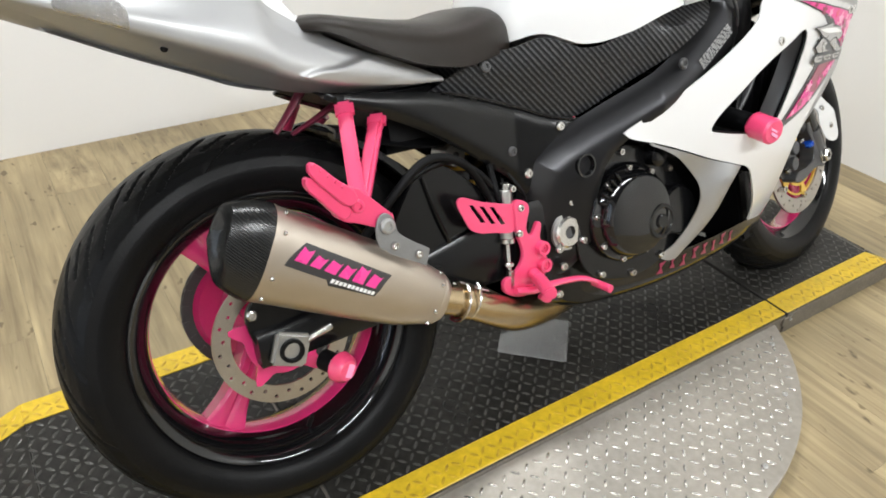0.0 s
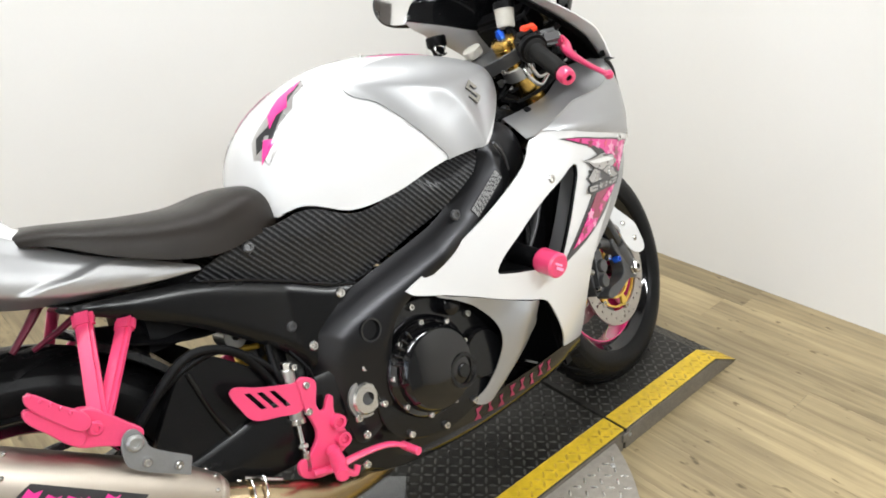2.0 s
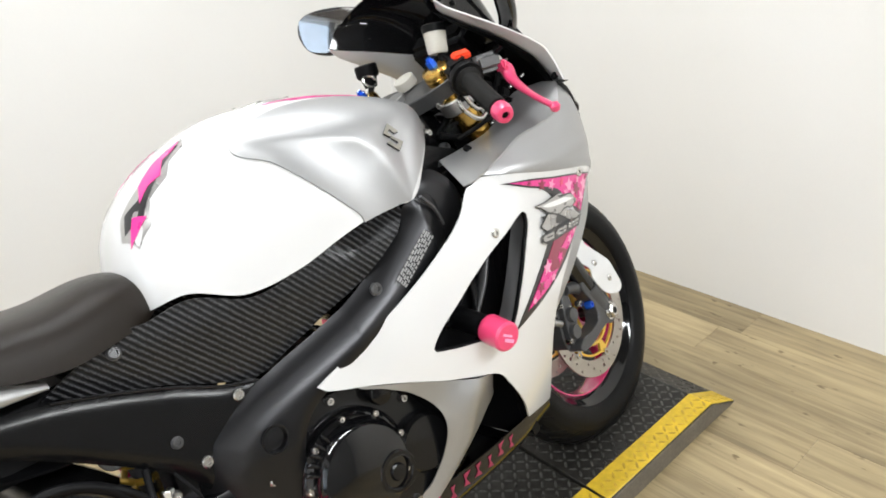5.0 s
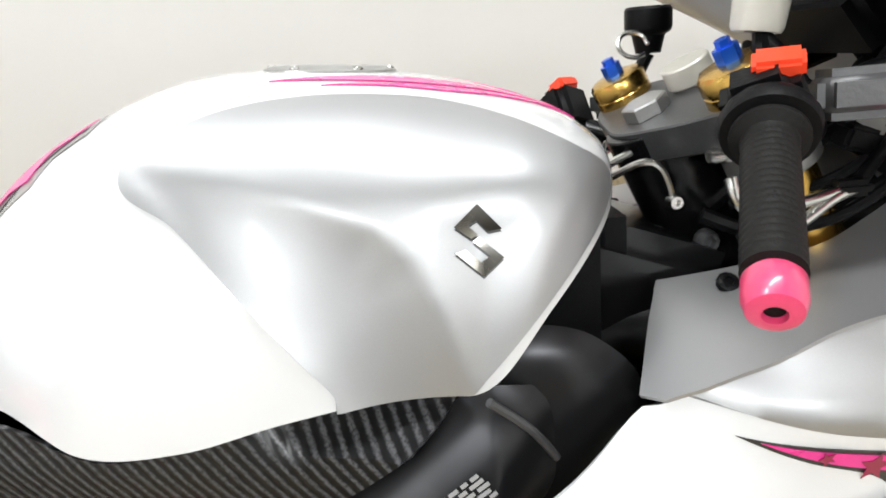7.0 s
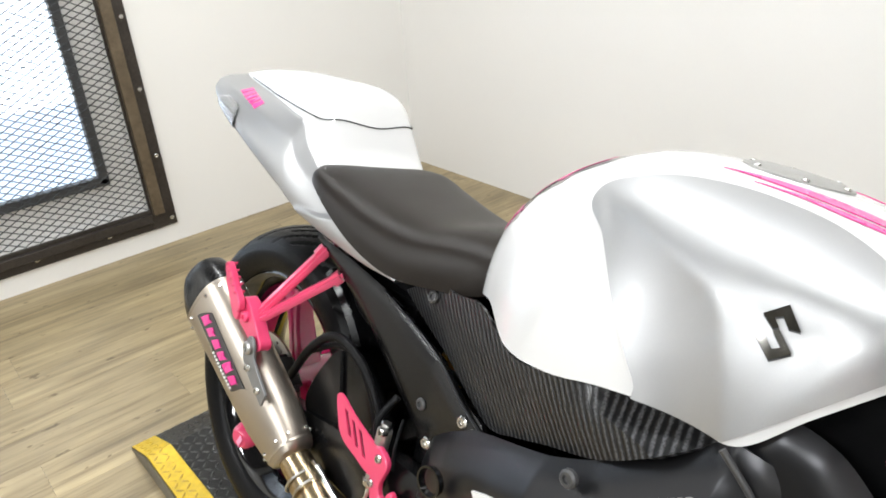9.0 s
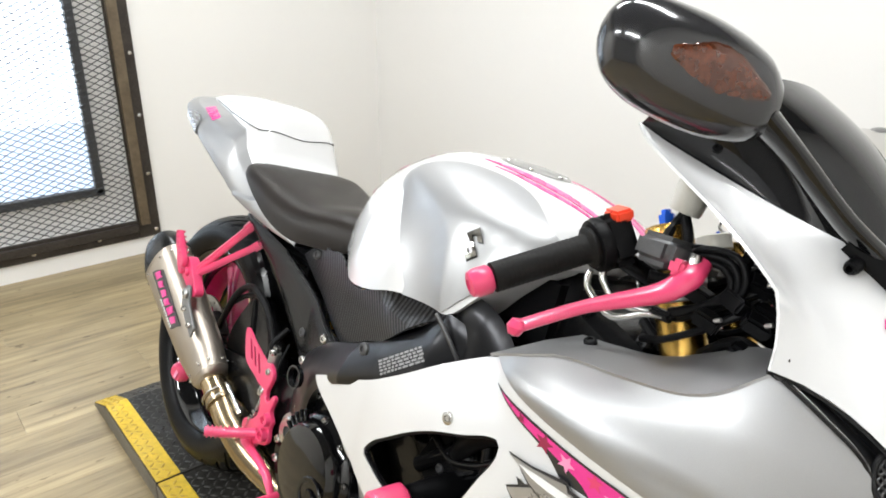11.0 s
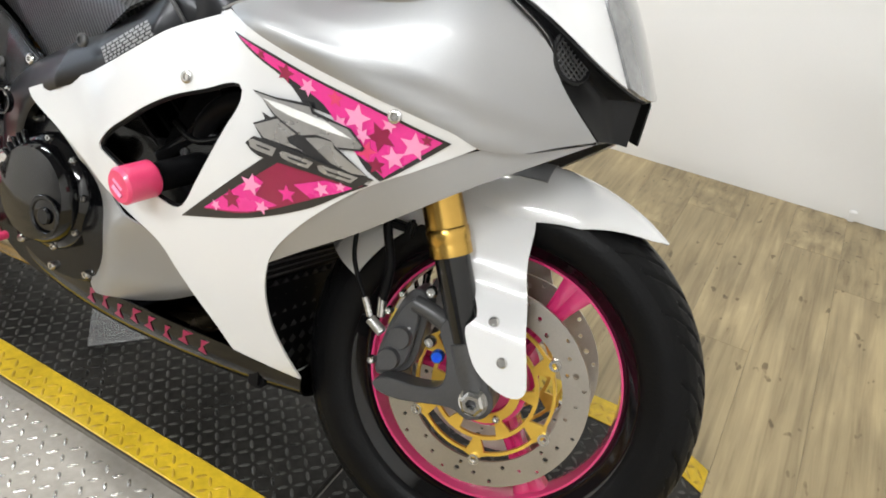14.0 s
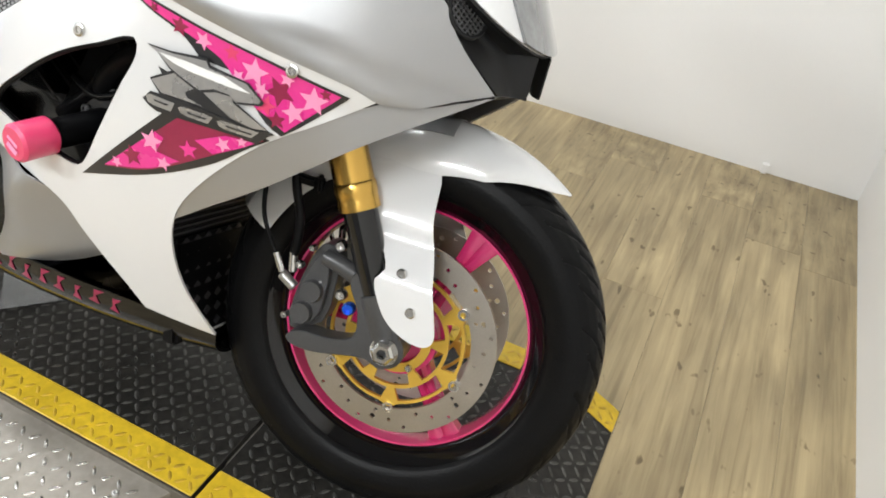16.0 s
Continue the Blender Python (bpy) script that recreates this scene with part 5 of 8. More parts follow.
def nose_foot(a):
    """Lower edge of the nose cowl, from one side (a = -1) round the tip (0) to the other."""
    cs, sn = max(0.0, math.cos(a * math.pi / 2)), math.sin(a * math.pi / 2)
    return Vector((1.318 + 0.180 * cs ** 0.95, 0.212 * sn * (1 - 0.10 * cs - 1.6 * cs * (1 - cs) ** 2), 0.836 - 0.092 * cs ** 1.2))


# how far the cowl's rear edge stands off a straight line
REAR_EDGE = [(0.0, 0.0), (0.12, 0.024), (0.29, 0.048), (0.33, 0.046), (0.47, 0.033), (0.70, 0.006), (0.88, -0.008), (1.0, 0.0)]


def nose():
    """White nose cowl, dark air scoops, lamp unit and tinted screen."""
    rings = []
    for k in range(25):
        t = k / 24
        ring = []
        for j in range(33):
            a = -1 + 2 * j / 32
            # plan outline runs from one rear edge round the tip to the other
            x_low, y_low, z_low = nose_foot(a)
            cs, sn = max(0.0, math.cos(a * math.pi / 2)), math.sin(a * math.pi / 2)
            x_up, y_up, z_up = 1.081 + 0.276 * cs ** 1.05, 0.178 * sn * (1 - 1.6 * cs * (1 - cs) ** 2), 1.030 - 0.080 * cs ** 0.8
            bow = math.sin(math.pi * t)
            ring.append(Vector((x_low + (x_up - x_low) * t + 0.008 * bow * (1 - abs(a) ** 8) + lerp_table(REAR_EDGE, t)[0] * abs(a) ** 8, y_low + (y_up - y_low) * t + 0.016 * bow * a * (1 - abs(a) ** 6), z_low + (z_up - z_low) * t + (0.008 + 0.008 * abs(a) ** 4) * bow)))
        rings.append(ring)
    bm = loft(rings, cap=False, closed=False)
    bmesh.ops.solidify(bm, geom=list(bm.faces), thickness=0.003)
    cowl = part("nose_cowl", bm, PEARL, bike, "pearl white nose cowl")
    inner = [[p + Vector((-0.006, -0.030 * p.y, -0.004)) for p in r[1:24]] for r in rings]
    bm = loft(inner, cap=False, closed=False)
    bmesh.ops.solidify(bm, geom=list(bm.faces), thickness=0.002)
    part("cowl_liner", bm, BLACK_PLASTIC, cowl, "matt black inner face of the cowl")
    for s in (-1, 1):
        part("cowl_screw", bolt((1.318, s * 0.190, 0.846), 0.007, 0.006, (0, s, 0.2)), BLACK_PLASTIC, cowl)
    # lamp unit in the middle of the cowl
    def on_nose(a, t, lift):
        i, j = t * 24, (a + 1) / 2 * 32
        i0, j0 = min(23, int(i)), min(31, int(j))
        p = rings[i0][j0].lerp(rings[i0][j0 + 1], j - j0).lerp(rings[i0 + 1][j0].lerp(rings[i0 + 1][j0 + 1], j - j0), i - i0)
        return p + lift * Vector((0.85, 0.6 * a, 0.3)).normalized()
    part("headlight", sheet([(-0.27, 0.0, 1), (0.27, 0.0, 1), (0.29, 0.20), (0.30, 0.42), (0.25, 0.58), (0.13, 0.74), (0, 0.80), (-0.13, 0.74), (-0.25, 0.58), (-0.30, 0.42), (-0.29, 0.20)], lambda u, v: on_nose(u, v, 0.004), 0.06, 0.004), LENS_GREY, cowl, "dark headlight unit with a glossy cover")
    for s in (-1, 1):
        part("marker", sheet([(0.37 * s, 0.61, 1), (0.44 * s, 0.61, 1), (0.42 * s, 0.66, 1), (0.35 * s, 0.66, 1)], lambda u, v: on_nose(u, v, 0.003), 0.05, 0.001, inner=False), MAGENTA, cowl, "small pink cowl marking")
        # ram air scoop: a dark duct under the cowl, with a mesh mouth
        def scoop_at(t, q, s=s):
            # from the cowl's lower edge (q = 0) to the side panel's front edge (q = 1)
            a = s * (1 - 0.90 * min(1.0, t / 0.8))
            up = nose_foot(a) - Vector((0.002, 0, 0.004 + 0.056 * max(0.0, (t - 0.8) / 0.2)))
            x, z = lerp_table([(0, 1.318, 0.835), (0.22, 1.36, 0.812), (0.45, 1.400, 0.783), (0.68, 1.423, 0.742), (1.0, 1.470, 0.686)], t)
            lo = Vector((x, s * (side_y(x, z) + 0.004), z))
            d = math.sin(math.pi * q) * math.sin(math.pi * min(1.0, 0.12 + 0.80 * t)) * (0.030 if q < 0.5 else 0.024)
            return up.lerp(lo, q) + Vector((-0.6, -s * 0.6, 0.1)) * d

        bm = loft([[scoop_at(k / 20, n / 12) for n in range(13)] for k in range(21)], cap=False, closed=False)
        bmesh.ops.solidify(bm, geom=list(bm.faces), thickness=0.003)
        part("air_scoop", bm, SCOOP_PLASTIC, cowl, "matt black ram-air scoop")
        c = scoop_at(0.52, 0.55)
        ax, ay = (scoop_at(0.62, 0.55) - scoop_at(0.42, 0.55)).normalized(), (scoop_at(0.52, 0.70) - scoop_at(0.52, 0.40)).normalized()
        nz = ax.cross(ay).normalized()
        nz = nz if nz.x > 0 else -nz
        ay = nz.cross(ax)
        m = Matrix.Translation(c + nz * 0.006) @ Matrix((ax, ay, nz)).transposed().to_4x4()
        rim = [m @ Vector((0.029 * math.cos(k * math.pi / 12), 0.029 * math.sin(k * math.pi / 12), -0.001)) for k in range(25)]
        part("mouth_rim", tube(rim, 0.003, 8, samples=1), SCOOP_PLASTIC, cowl)
        b = bmesh.new()
        for k in range(-4, 5):
            for d in (0.0, math.pi / 2):
                w = 0.026 * math.sqrt(max(0, 1 - (k / 4.5) ** 2))
                p, q = Vector((k * 0.006, -w, 0.0)), Vector((k * 0.006, w, 0.0))
                r = Matrix.Rotation(d, 4, "Z")
                join(b, rod(m @ (r @ p), m @ (r @ q), 0.0011, segs=6))
        part("scoop_mesh", b, GREY_CAST, cowl, "grey wire mesh in the scoop mouth")
        chin = [Vector((1.36 + 0.11 * t, s * (0.178 - 0.09 * t), 0.668 + 0.018 * t)) for t in (0, 0.25, 0.5, 0.75, 1)]
        rear = [p + Vector((-0.10, -s * 0.07, 0.02)) for p in chin]
        bm = loft([chin, rear], cap=False, closed=False)
        bmesh.ops.solidify(bm, geom=list(bm.faces), thickness=0.004)
        part("chin_plate", bm, BLACK_PLASTIC, cowl, "black plate under the nose")
    # tinted screen, pressed dome over the cowl
    rings2 = []
    for k in range(17):
        t = k / 16
        ring = []
        for j in range(33):
            a = -1 + 2 * j / 32
            sn, cs = math.sin(a * math.pi / 2), 1 - math.cos(a * math.pi / 2)
            base = rings[-1][round((a + 1) / 2 * 32)]
            top = Vector((1.175 - 0.065 * cs, 0.158 * sn, 1.118 - 0.050 * cs))
            dome = math.sin(math.pi * t * 0.9)
            x, y, z = base.lerp(top, t) + Vector((0.016 * dome, 0.014 * dome * sn - 0.004 * sn, 0.018 * dome - 0.002))
            ring.append(Vector((x, y, z)))
        rings2.append(ring)
    bm = loft(rings2, cap=False, closed=False)
    bmesh.ops.solidify(bm, geom=list(bm.faces), thickness=0.003)
    scr = part("windscreen", bm, SMOKE, bike, "dark smoked windscreen")
    for s in (-1, 1):
        for t in (0.16, 0.55):
            k, j = round(t * 16), (3 if s < 0 else 29)
            part("screen_screw", bolt(rings2[k][j], 0.0055, 0.004, (0.3, s, 0.5)), BLACK_PLASTIC, scr)
    # instrument cowl and brackets seen inside the screen
    part("dashboard", block((0.06, 0.17, 0.075), Matrix.Translation((1.245, 0, 0.960)) @ Matrix.Rotation(radians(-38), 4, "Y"), 0.014, 3), BLACK_PLASTIC, bike, "black instrument unit behind the screen")
    bm = bmesh.new()
    for s in (-1, 1):
        join(bm, tube([(1.12, s * 0.04, 0.80), (1.20, s * 0.08, 0.88), (1.30, s * 0.09, 0.92)], 0.008, 8))
        join(bm, tube([(1.20, s * 0.08, 0.88), (1.24, s * 0.15, 0.93)], 0.007, 8))
    part("cowl_stay", bm, BLACK_SATIN, bike, "black tube bracket behind the nose")


nose()


def mirror(side):
    s = side
    arm = part("mirror", tube([(1.335, s * 0.085, 0.955), (1.300, s * 0.130, 0.985), (1.258, s * 0.172, 1.028), (1.230, s * 0.215, 1.056)], [0.020, 0.019, 0.020, 0.026], 14, flat=0.55), BLACK_GLOSS, bike, "gloss black mirror on a curved stalk")
    rings = []
    table = [(0.0, 0.018, 0.024), (0.10, 0.033, 0.040), (0.35, 0.044, 0.051), (0.62, 0.045, 0.052), (0.80, 0.040, 0.047), (0.92, 0.029, 0.036), (0.98, 0.015, 0.020), (1.0, 0.004, 0.007)]
    a0, a1 = Vector((1.238, s * 0.208, 1.064)), Vector((1.118, s * 0.336, 1.090))
    d = (a1 - a0)
    for k in range(31):
        t = math.sin(math.pi / 2 * k / 30)
        rx, rz = lerp_table(table, t)
        c = a0 + d * t
        f = Vector((0.73, s * 0.68, 0)).normalized()
        ring = []
        for j in range(24):
            a = 2 * math.pi * j / 24
            fx = math.cos(a)
            depth = rx * (fx if fx > 0 else fx * 0.28)
            ring.append(c + f * depth + Vector((0, 0, rz * math.sin(a))))
        rings.append(ring)
    part("shell", loft(rings), MIRROR_SHELL, arm, "gloss graphite mirror shell")
    f = Vector((0.73, s * 0.68, 0)).normalized()
    lens = []
    for k in range(41):
        t = 0.10 + 0.56 * k / 40
        c = a0 + d * t
        ring = []
        for j in range(33):
            b = -1 + 2 * j / 32
            rx, rz = lerp_table(table, t)
            hz = rz * 0.52 * math.sin(math.pi * (k + 1.5) / 43) ** 0.5
            ring.append(c + f * ((rx * 1.03 + 0.0005 * abs(math.sin(k * 0.55)) * abs(math.sin(j * 0.7))) * math.sqrt(max(0, 1 - (b * 0.62) ** 2))) + Vector((0, 0, hz * b + 0.002)))
        lens.append(ring)
    bm = loft(lens, cap=False, closed=False)
    bmesh.ops.solidify(bm, geom=list(bm.faces), thickness=0.003)
    part("turn_signal", bm, AMBER, arm, "smoked turn signal lens with an amber reflector")
    out = [(0.10, -0.02, 1), (0.12, 0.034), (0.5, 0.043), (0.88, 0.036), (0.95, 0.0), (0.88, -0.036), (0.5, -0.043), (0.14, -0.03)]
    gl = sheet(out, lambda u, v: a0 + d * u + Vector((0, 0, v)) - f * 0.0145, 0.03, 0.002, inner=False)
    part("mirror_glass", gl, MIRROR_GLASS, arm, "silvered mirror glass")
    part("foot", block((0.075, 0.018, 0.03), Matrix.Translation((1.335, s * 0.098, 0.953)) @ Matrix.Rotation(radians(32), 4, "Y") @ Matrix.Rotation(radians(-20 * s), 4, "Z"), 0.007), BLACK_PLASTIC, arm)
    part("foot_screw", bolt((1.322, s * 0.112, 0.945), 0.008, 0.014, (0, s, -0.4)), BLACK_PLASTIC, arm)


for s in (-1, 1):
    mirror(s)

# tank: half width, lower edge and crown along its length
TANK = [(0.468, 0.055, 0.690, 0.745), (0.492, 0.094, 0.700, 0.815), (0.535, 0.124, 0.706, 0.866), (0.60, 0.158, 0.680, 0.908), (0.68, 0.182, 0.688, 0.938), (0.76, 0.198, 0.712, 0.942), (0.84, 0.207, 0.728, 0.936), (0.90, 0.207, 0.728, 0.925), (0.945, 0.196, 0.775, 0.912), (0.985, 0.168, 0.815, 0.896), (1.010, 0.120, 0.838, 0.878), (1.022, 0.055, 0.850, 0.864)]
TANK_N = 2.7


KNEE = [(0.662, 0.886), (0.70, 0.845), (0.749, 0.788), (0.782, 0.745), (0.80, 0.705), (0.892, 0.705), (0.872, 0.778), (0.858, 0.815), (0.835, 0.840), (0.79, 0.858), (0.72, 0.876)]

KNEE_PANEL = [(0.658, 0.878), (0.70, 0.845), (0.749, 0.788), (0.782, 0.748), (0.796, 0.730), (0.797, 0.718, 1), (0.889, 0.725, 1), (0.935, 0.772), (0.97, 0.808), (0.998, 0.838), (1.002, 0.856), (0.985, 0.872), (0.93, 0.900), (0.86, 0.918), (0.77, 0.922), (0.70, 0.908)]


KNEE_RIDGE = [(0.662, 0.886), (0.72, 0.876), (0.79, 0.858), (0.835, 0.840), (0.858, 0.815), (0.872, 0.778), (0.890, 0.715)]
KNEE_FACET = [(0.862, 0.848), (0.905, 0.862), (0.952, 0.860), (0.958, 0.840), (0.942, 0.803), (0.918, 0.760), (0.898, 0.724), (0.888, 0.735), (0.876, 0.780), (0.868, 0.815)]
KNEE_FOOT = [(0.662, 0.886), (0.70, 0.845), (0.749, 0.788), (0.782, 0.745), (0.80, 0.715)]


def line_gap(x, z, pts):
    """Distance to a polyline."""
    best = 1.0
    for (x1, z1), (x2, z2) in zip(pts, pts[1:]):
        ex, ez = x2 - x1, z2 - z1
        q = max(0.0, min(1.0, ((x - x1) * ex + (z - z1) * ez) / (ex * ex + ez * ez)))
        best = min(best, math.hypot(x - x1 - q * ex, z - z1 - q * ez))
    return best


def knee_recess(x, z):
    """Hollow for the rider's knee under a ridge, and the shallow facet ahead of it."""
    d = 0.0
    if 0.64 < x < 0.90 and inside((x, z), KNEE):
        a, b = line_gap(x, z, KNEE_RIDGE), line_gap(x, z, KNEE_FOOT)
        k = a / (a + b + 1e-6)
        d = 0.046 * k * (1 - k) * min(1.0, (a + b) / 0.11)
    if 0.86 < x < 0.97 and inside((x, z), KNEE_FACET):
        s = min(1.0, line_gap(x, z, KNEE_FACET + KNEE_FACET[:1]) / 0.03)
        d = 0.0042 * s
    return d


def tank_half(x, z):
    w, zl, zt = lerp_table(TANK, x)
    q = max(0.0, min(1.0, (z - zl) / (zt - zl)))
    y = w * max(0.0, 1 - q ** TANK_N) ** (1 / TANK_N)
    return y - knee_recess(x, z) + bump_at(x, z, 0.90, 0.865, 0.09, 0.03, 0.006)


def tank():
    rings = []
    n = 80
    for k in range(110):
        x = 0.468 + (1.022 - 0.468) * k / 109
        w, zl, zt = lerp_table(TANK, x)
        ring = []
        for j in range(n + 1):
            a = math.pi * j / n
            c, s = math.cos(a), math.sin(a)
            z = zl + (zt - zl) * s ** (2 / TANK_N)
            y = w * abs(c) ** (2 / TANK_N)
            y = max(0, y - knee_recess(x, z) + bump_at(x, z, 0.90, 0.865, 0.09, 0.03, 0.006) * (1 if y > 0.02 else 0))
            ring.append(Vector((x, -y if c > 0 else y, z)))
        rings.append(ring)
    body = part("fuel_tank", loft(rings), PEARL, bike, "pearl white fuel tank with silver knee panels", sharp=50)
    for s in (-1, 1):
        on = lambda lift: (lambda u, v: Vector((u, s * (tank_half(u, v) + lift), v + lift * 0.5)))
        out = KNEE_PANEL
        part("knee_panel", sheet(out, on(0.0030), 0.006, 0.002), SILVER, body, "silver knee panel")
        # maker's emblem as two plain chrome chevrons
        e = on(0.0062)
        upper = [(0.884, 0.836), (0.900, 0.849), (0.915, 0.832), (0.906, 0.831), (0.899, 0.839), (0.893, 0.836), (0.899, 0.8295), (0.8945, 0.8275)]
        lower = [(0.8955, 0.8255), (0.8995, 0.8280), (0.915, 0.814), (0.901, 0.803), (0.883, 0.820), (0.890, 0.8215), (0.900, 0.812), (0.906, 0.8155)]
        for pts in (upper, lower):
            part("emblem_backing", sheet([(hx, hz - 0.0012, 1) for hx, hz in pts], on(0.0040), 0.02, 0.0018, inner=False), DECAL_BLACK, body, "dark edge of the tank emblem")
            part("tank_emblem", sheet([(hx, hz, 1) for hx, hz in pts], e, 0.02, 0.002, inner=False), CHROME, body, "bright chrome emblem shape")
        # pink stripes along the crown
        top = lambda lift: (lambda u, v: crown(u, v, lift))

        def crown(u, v, lift):
            w, zl, zt = lerp_table(TANK, u)
            q = min(1.0, abs(v) / max(w, 1e-4))
            return Vector((u, v, zl + (zt - zl) * max(0.0, 1 - q ** TANK_N) ** (1 / TANK_N) + lift))

        part("tank_stripe", sheet([(0.76, s * 0.082, 1), (0.86, s * 0.066), (1.0, s * 0.035, 1), (1.0, s * 0.047, 1), (0.86, s * 0.083)], top(0.0015), 0.012, 0.001), MAGENTA, body, "thin pink stripe on the tank")
        part("tank_stripe", sheet([(0.80, s * 0.096, 1), (0.90, s * 0.082), (0.99, s * 0.056, 1), (0.99, s * 0.061, 1), (0.90, s * 0.091)], top(0.0015), 0.012, 0.001), MAGENTA, body)
        # rear graphic of jagged pink and grey shapes
        for k, (mat, pts) in enumerate(((DECAL_SILVER, [(0.462, 0.040), (0.474, 0.026), (0.510, 0.030), (0.548, 0.022), (0.598, 0.030), (0.588, 0.050), (0.560, 0.052), (0.545, 0.066), (0.512, 0.062), (0.498, 0.074), (0.474, 0.066)]), (DECAL_BLACK, [(0.468, 0.044), (0.480, 0.034), (0.500, 0.046), (0.540, 0.036), (0.586, 0.040), (0.556, 0.048), (0.520, 0.058), (0.492, 0.064)]), (MAGENTA, [(0.500, 0.052), (0.512, 0.034), (0.545, 0.026), (0.592, 0.034), (0.572, 0.042), (0.556, 0.040), (0.540, 0.058), (0.520, 0.050)]), (MAGENTA, [(0.466, 0.056), (0.484, 0.050), (0.498, 0.068), (0.478, 0.062)]))):
            part("tank_graphic", sheet([(x + 0.030, s * (y * 1.08 + 0.022), 1) for x, y in pts], top(0.0014 + 0.0007 * k), 0.012, 0.0006), mat, body, "jagged pink and grey tank graphic")
    cap = Matrix.Translation((0.80, 0, 0.9355)) @ Matrix.Rotation(radians(4), 4, "Y")
    c = part("fuel_cap", revolve([(0, 0), (0, 0.058), (0.004, 0.056), (0.007, 0.045), (0.007, 0)], 40, turn=cap, axis="z"), ALLOY, body, "grey alloy filler cap")
    for k in range(6):
        part("cap_screw", bolt(cap @ Vector((0.05 * math.cos(k * 1.047), 0.05 * math.sin(k * 1.047), 0.004)), 0.0045, 0.003, (0, 0, 1)), STEEL, c)


tank()


def seat():
    table = [(0.066, 0.045, 0.764, 0.772), (0.085, 0.090, 0.764, 0.780), (0.110, 0.128, 0.762, 0.788), (0.138, 0.148, 0.756, 0.790), (0.20, 0.153, 0.724, 0.782), (0.28, 0.152, 0.692, 0.770), (0.36, 0.142, 0.676, 0.763), (0.43, 0.122, 0.682, 0.770), (0.475, 0.100, 0.688, 0.765), (0.500, 0.078, 0.698, 0.748), (0.515, 0.045, 0.712, 0.728)]
    rings = []
    for k in range(33):
        x = 0.066 + (0.515 - 0.066) * k / 32
        w, zl, zt = lerp_table(table, x)
        ring = []
        for j in range(29):
            a = math.pi * j / 28
            c, s = math.cos(a), math.sin(a)
            dish = -0.007 * math.exp(-((x - 0.26) / 0.20) ** 2) * max(0, 1 - (c * 1.2) ** 2)
            ring.append(Vector((x, -w * abs(c) ** 0.66 * (1 if c > 0 else -1), zl + (zt - zl) * s ** 0.66 + dish)))
        rings.append(ring)
    part("rider_seat", loft(rings), SEAT_VINYL, bike, "black vinyl rider seat", sharp=60)


seat()


# tail stations: half width, lower edge, half width and height of the shoulder crease, crown
TAIL = [(-0.290, 0.118, 0.850, 0.064, 0.878, 0.888), (-0.25, 0.144, 0.833, 0.076, 0.873, 0.899), (-0.18, 0.158, 0.799, 0.088, 0.867, 0.909), (-0.10, 0.160, 0.760, 0.102, 0.860, 0.915), (0.0, 0.156, 0.715, 0.114, 0.845, 0.916), (0.04, 0.152, 0.696, 0.116, 0.836, 0.912), (0.060, 0.149, 0.688, 0.117, 0.806, 0.898), (0.085, 0.145, 0.680, 0.117, 0.786, 0.850), (0.11, 0.141, 0.674, 0.117, 0.770, 0.800), (0.17, 0.134, 0.664, 0.121, 0.735, 0.765), (0.26, 0.125, 0.655, 0.115, 0.698, 0.73), (0.335, 0.112, 0.655, 0.109, 0.664, 0.69)]


def tail_side(x, q, side, lift=0.0):
    """A place on the tail's flank: q runs from the lower edge (0) over an undercut (0.19) and the bulge to the crease (1)."""
    w, zl, yc, zc, zt = lerp_table(TAIL, x)
    under = min(1.0, max(0.2, (x + 0.29) / 0.10))
    inset, turn = lerp_table([(0.0, 0.060, 0.0), (0.18, 0.006, 0.0), (0.20, 0.003, 0.0), (0.42, 0.0, 0.04), (0.74, 0.0, 0.36), (0.78, 0.0, 0.42), (1.0, 0.0, 1.0)], q)
    y = w - inset * under - (w - yc) * turn
    # the front of the flank stands proud along a slanting line
    ahead = x - lerp_table([(0.2, 0.080), (0.3, 0.100), (0.5, 0.145), (0.65, 0.165), (1.0, 0.210)], q)[0]
    k = max(0.0, min(1.0, ahead / 0.010))
    step = 0.006 * k * k * (3 - 2 * k) * max(0.0, 1 - max(0.0, ahead) / 0.12) * min(1.0, q * 5)
    return Vector((x, side * (y + lift + step), zl + (zc - zl) * q + lift * 0.5))


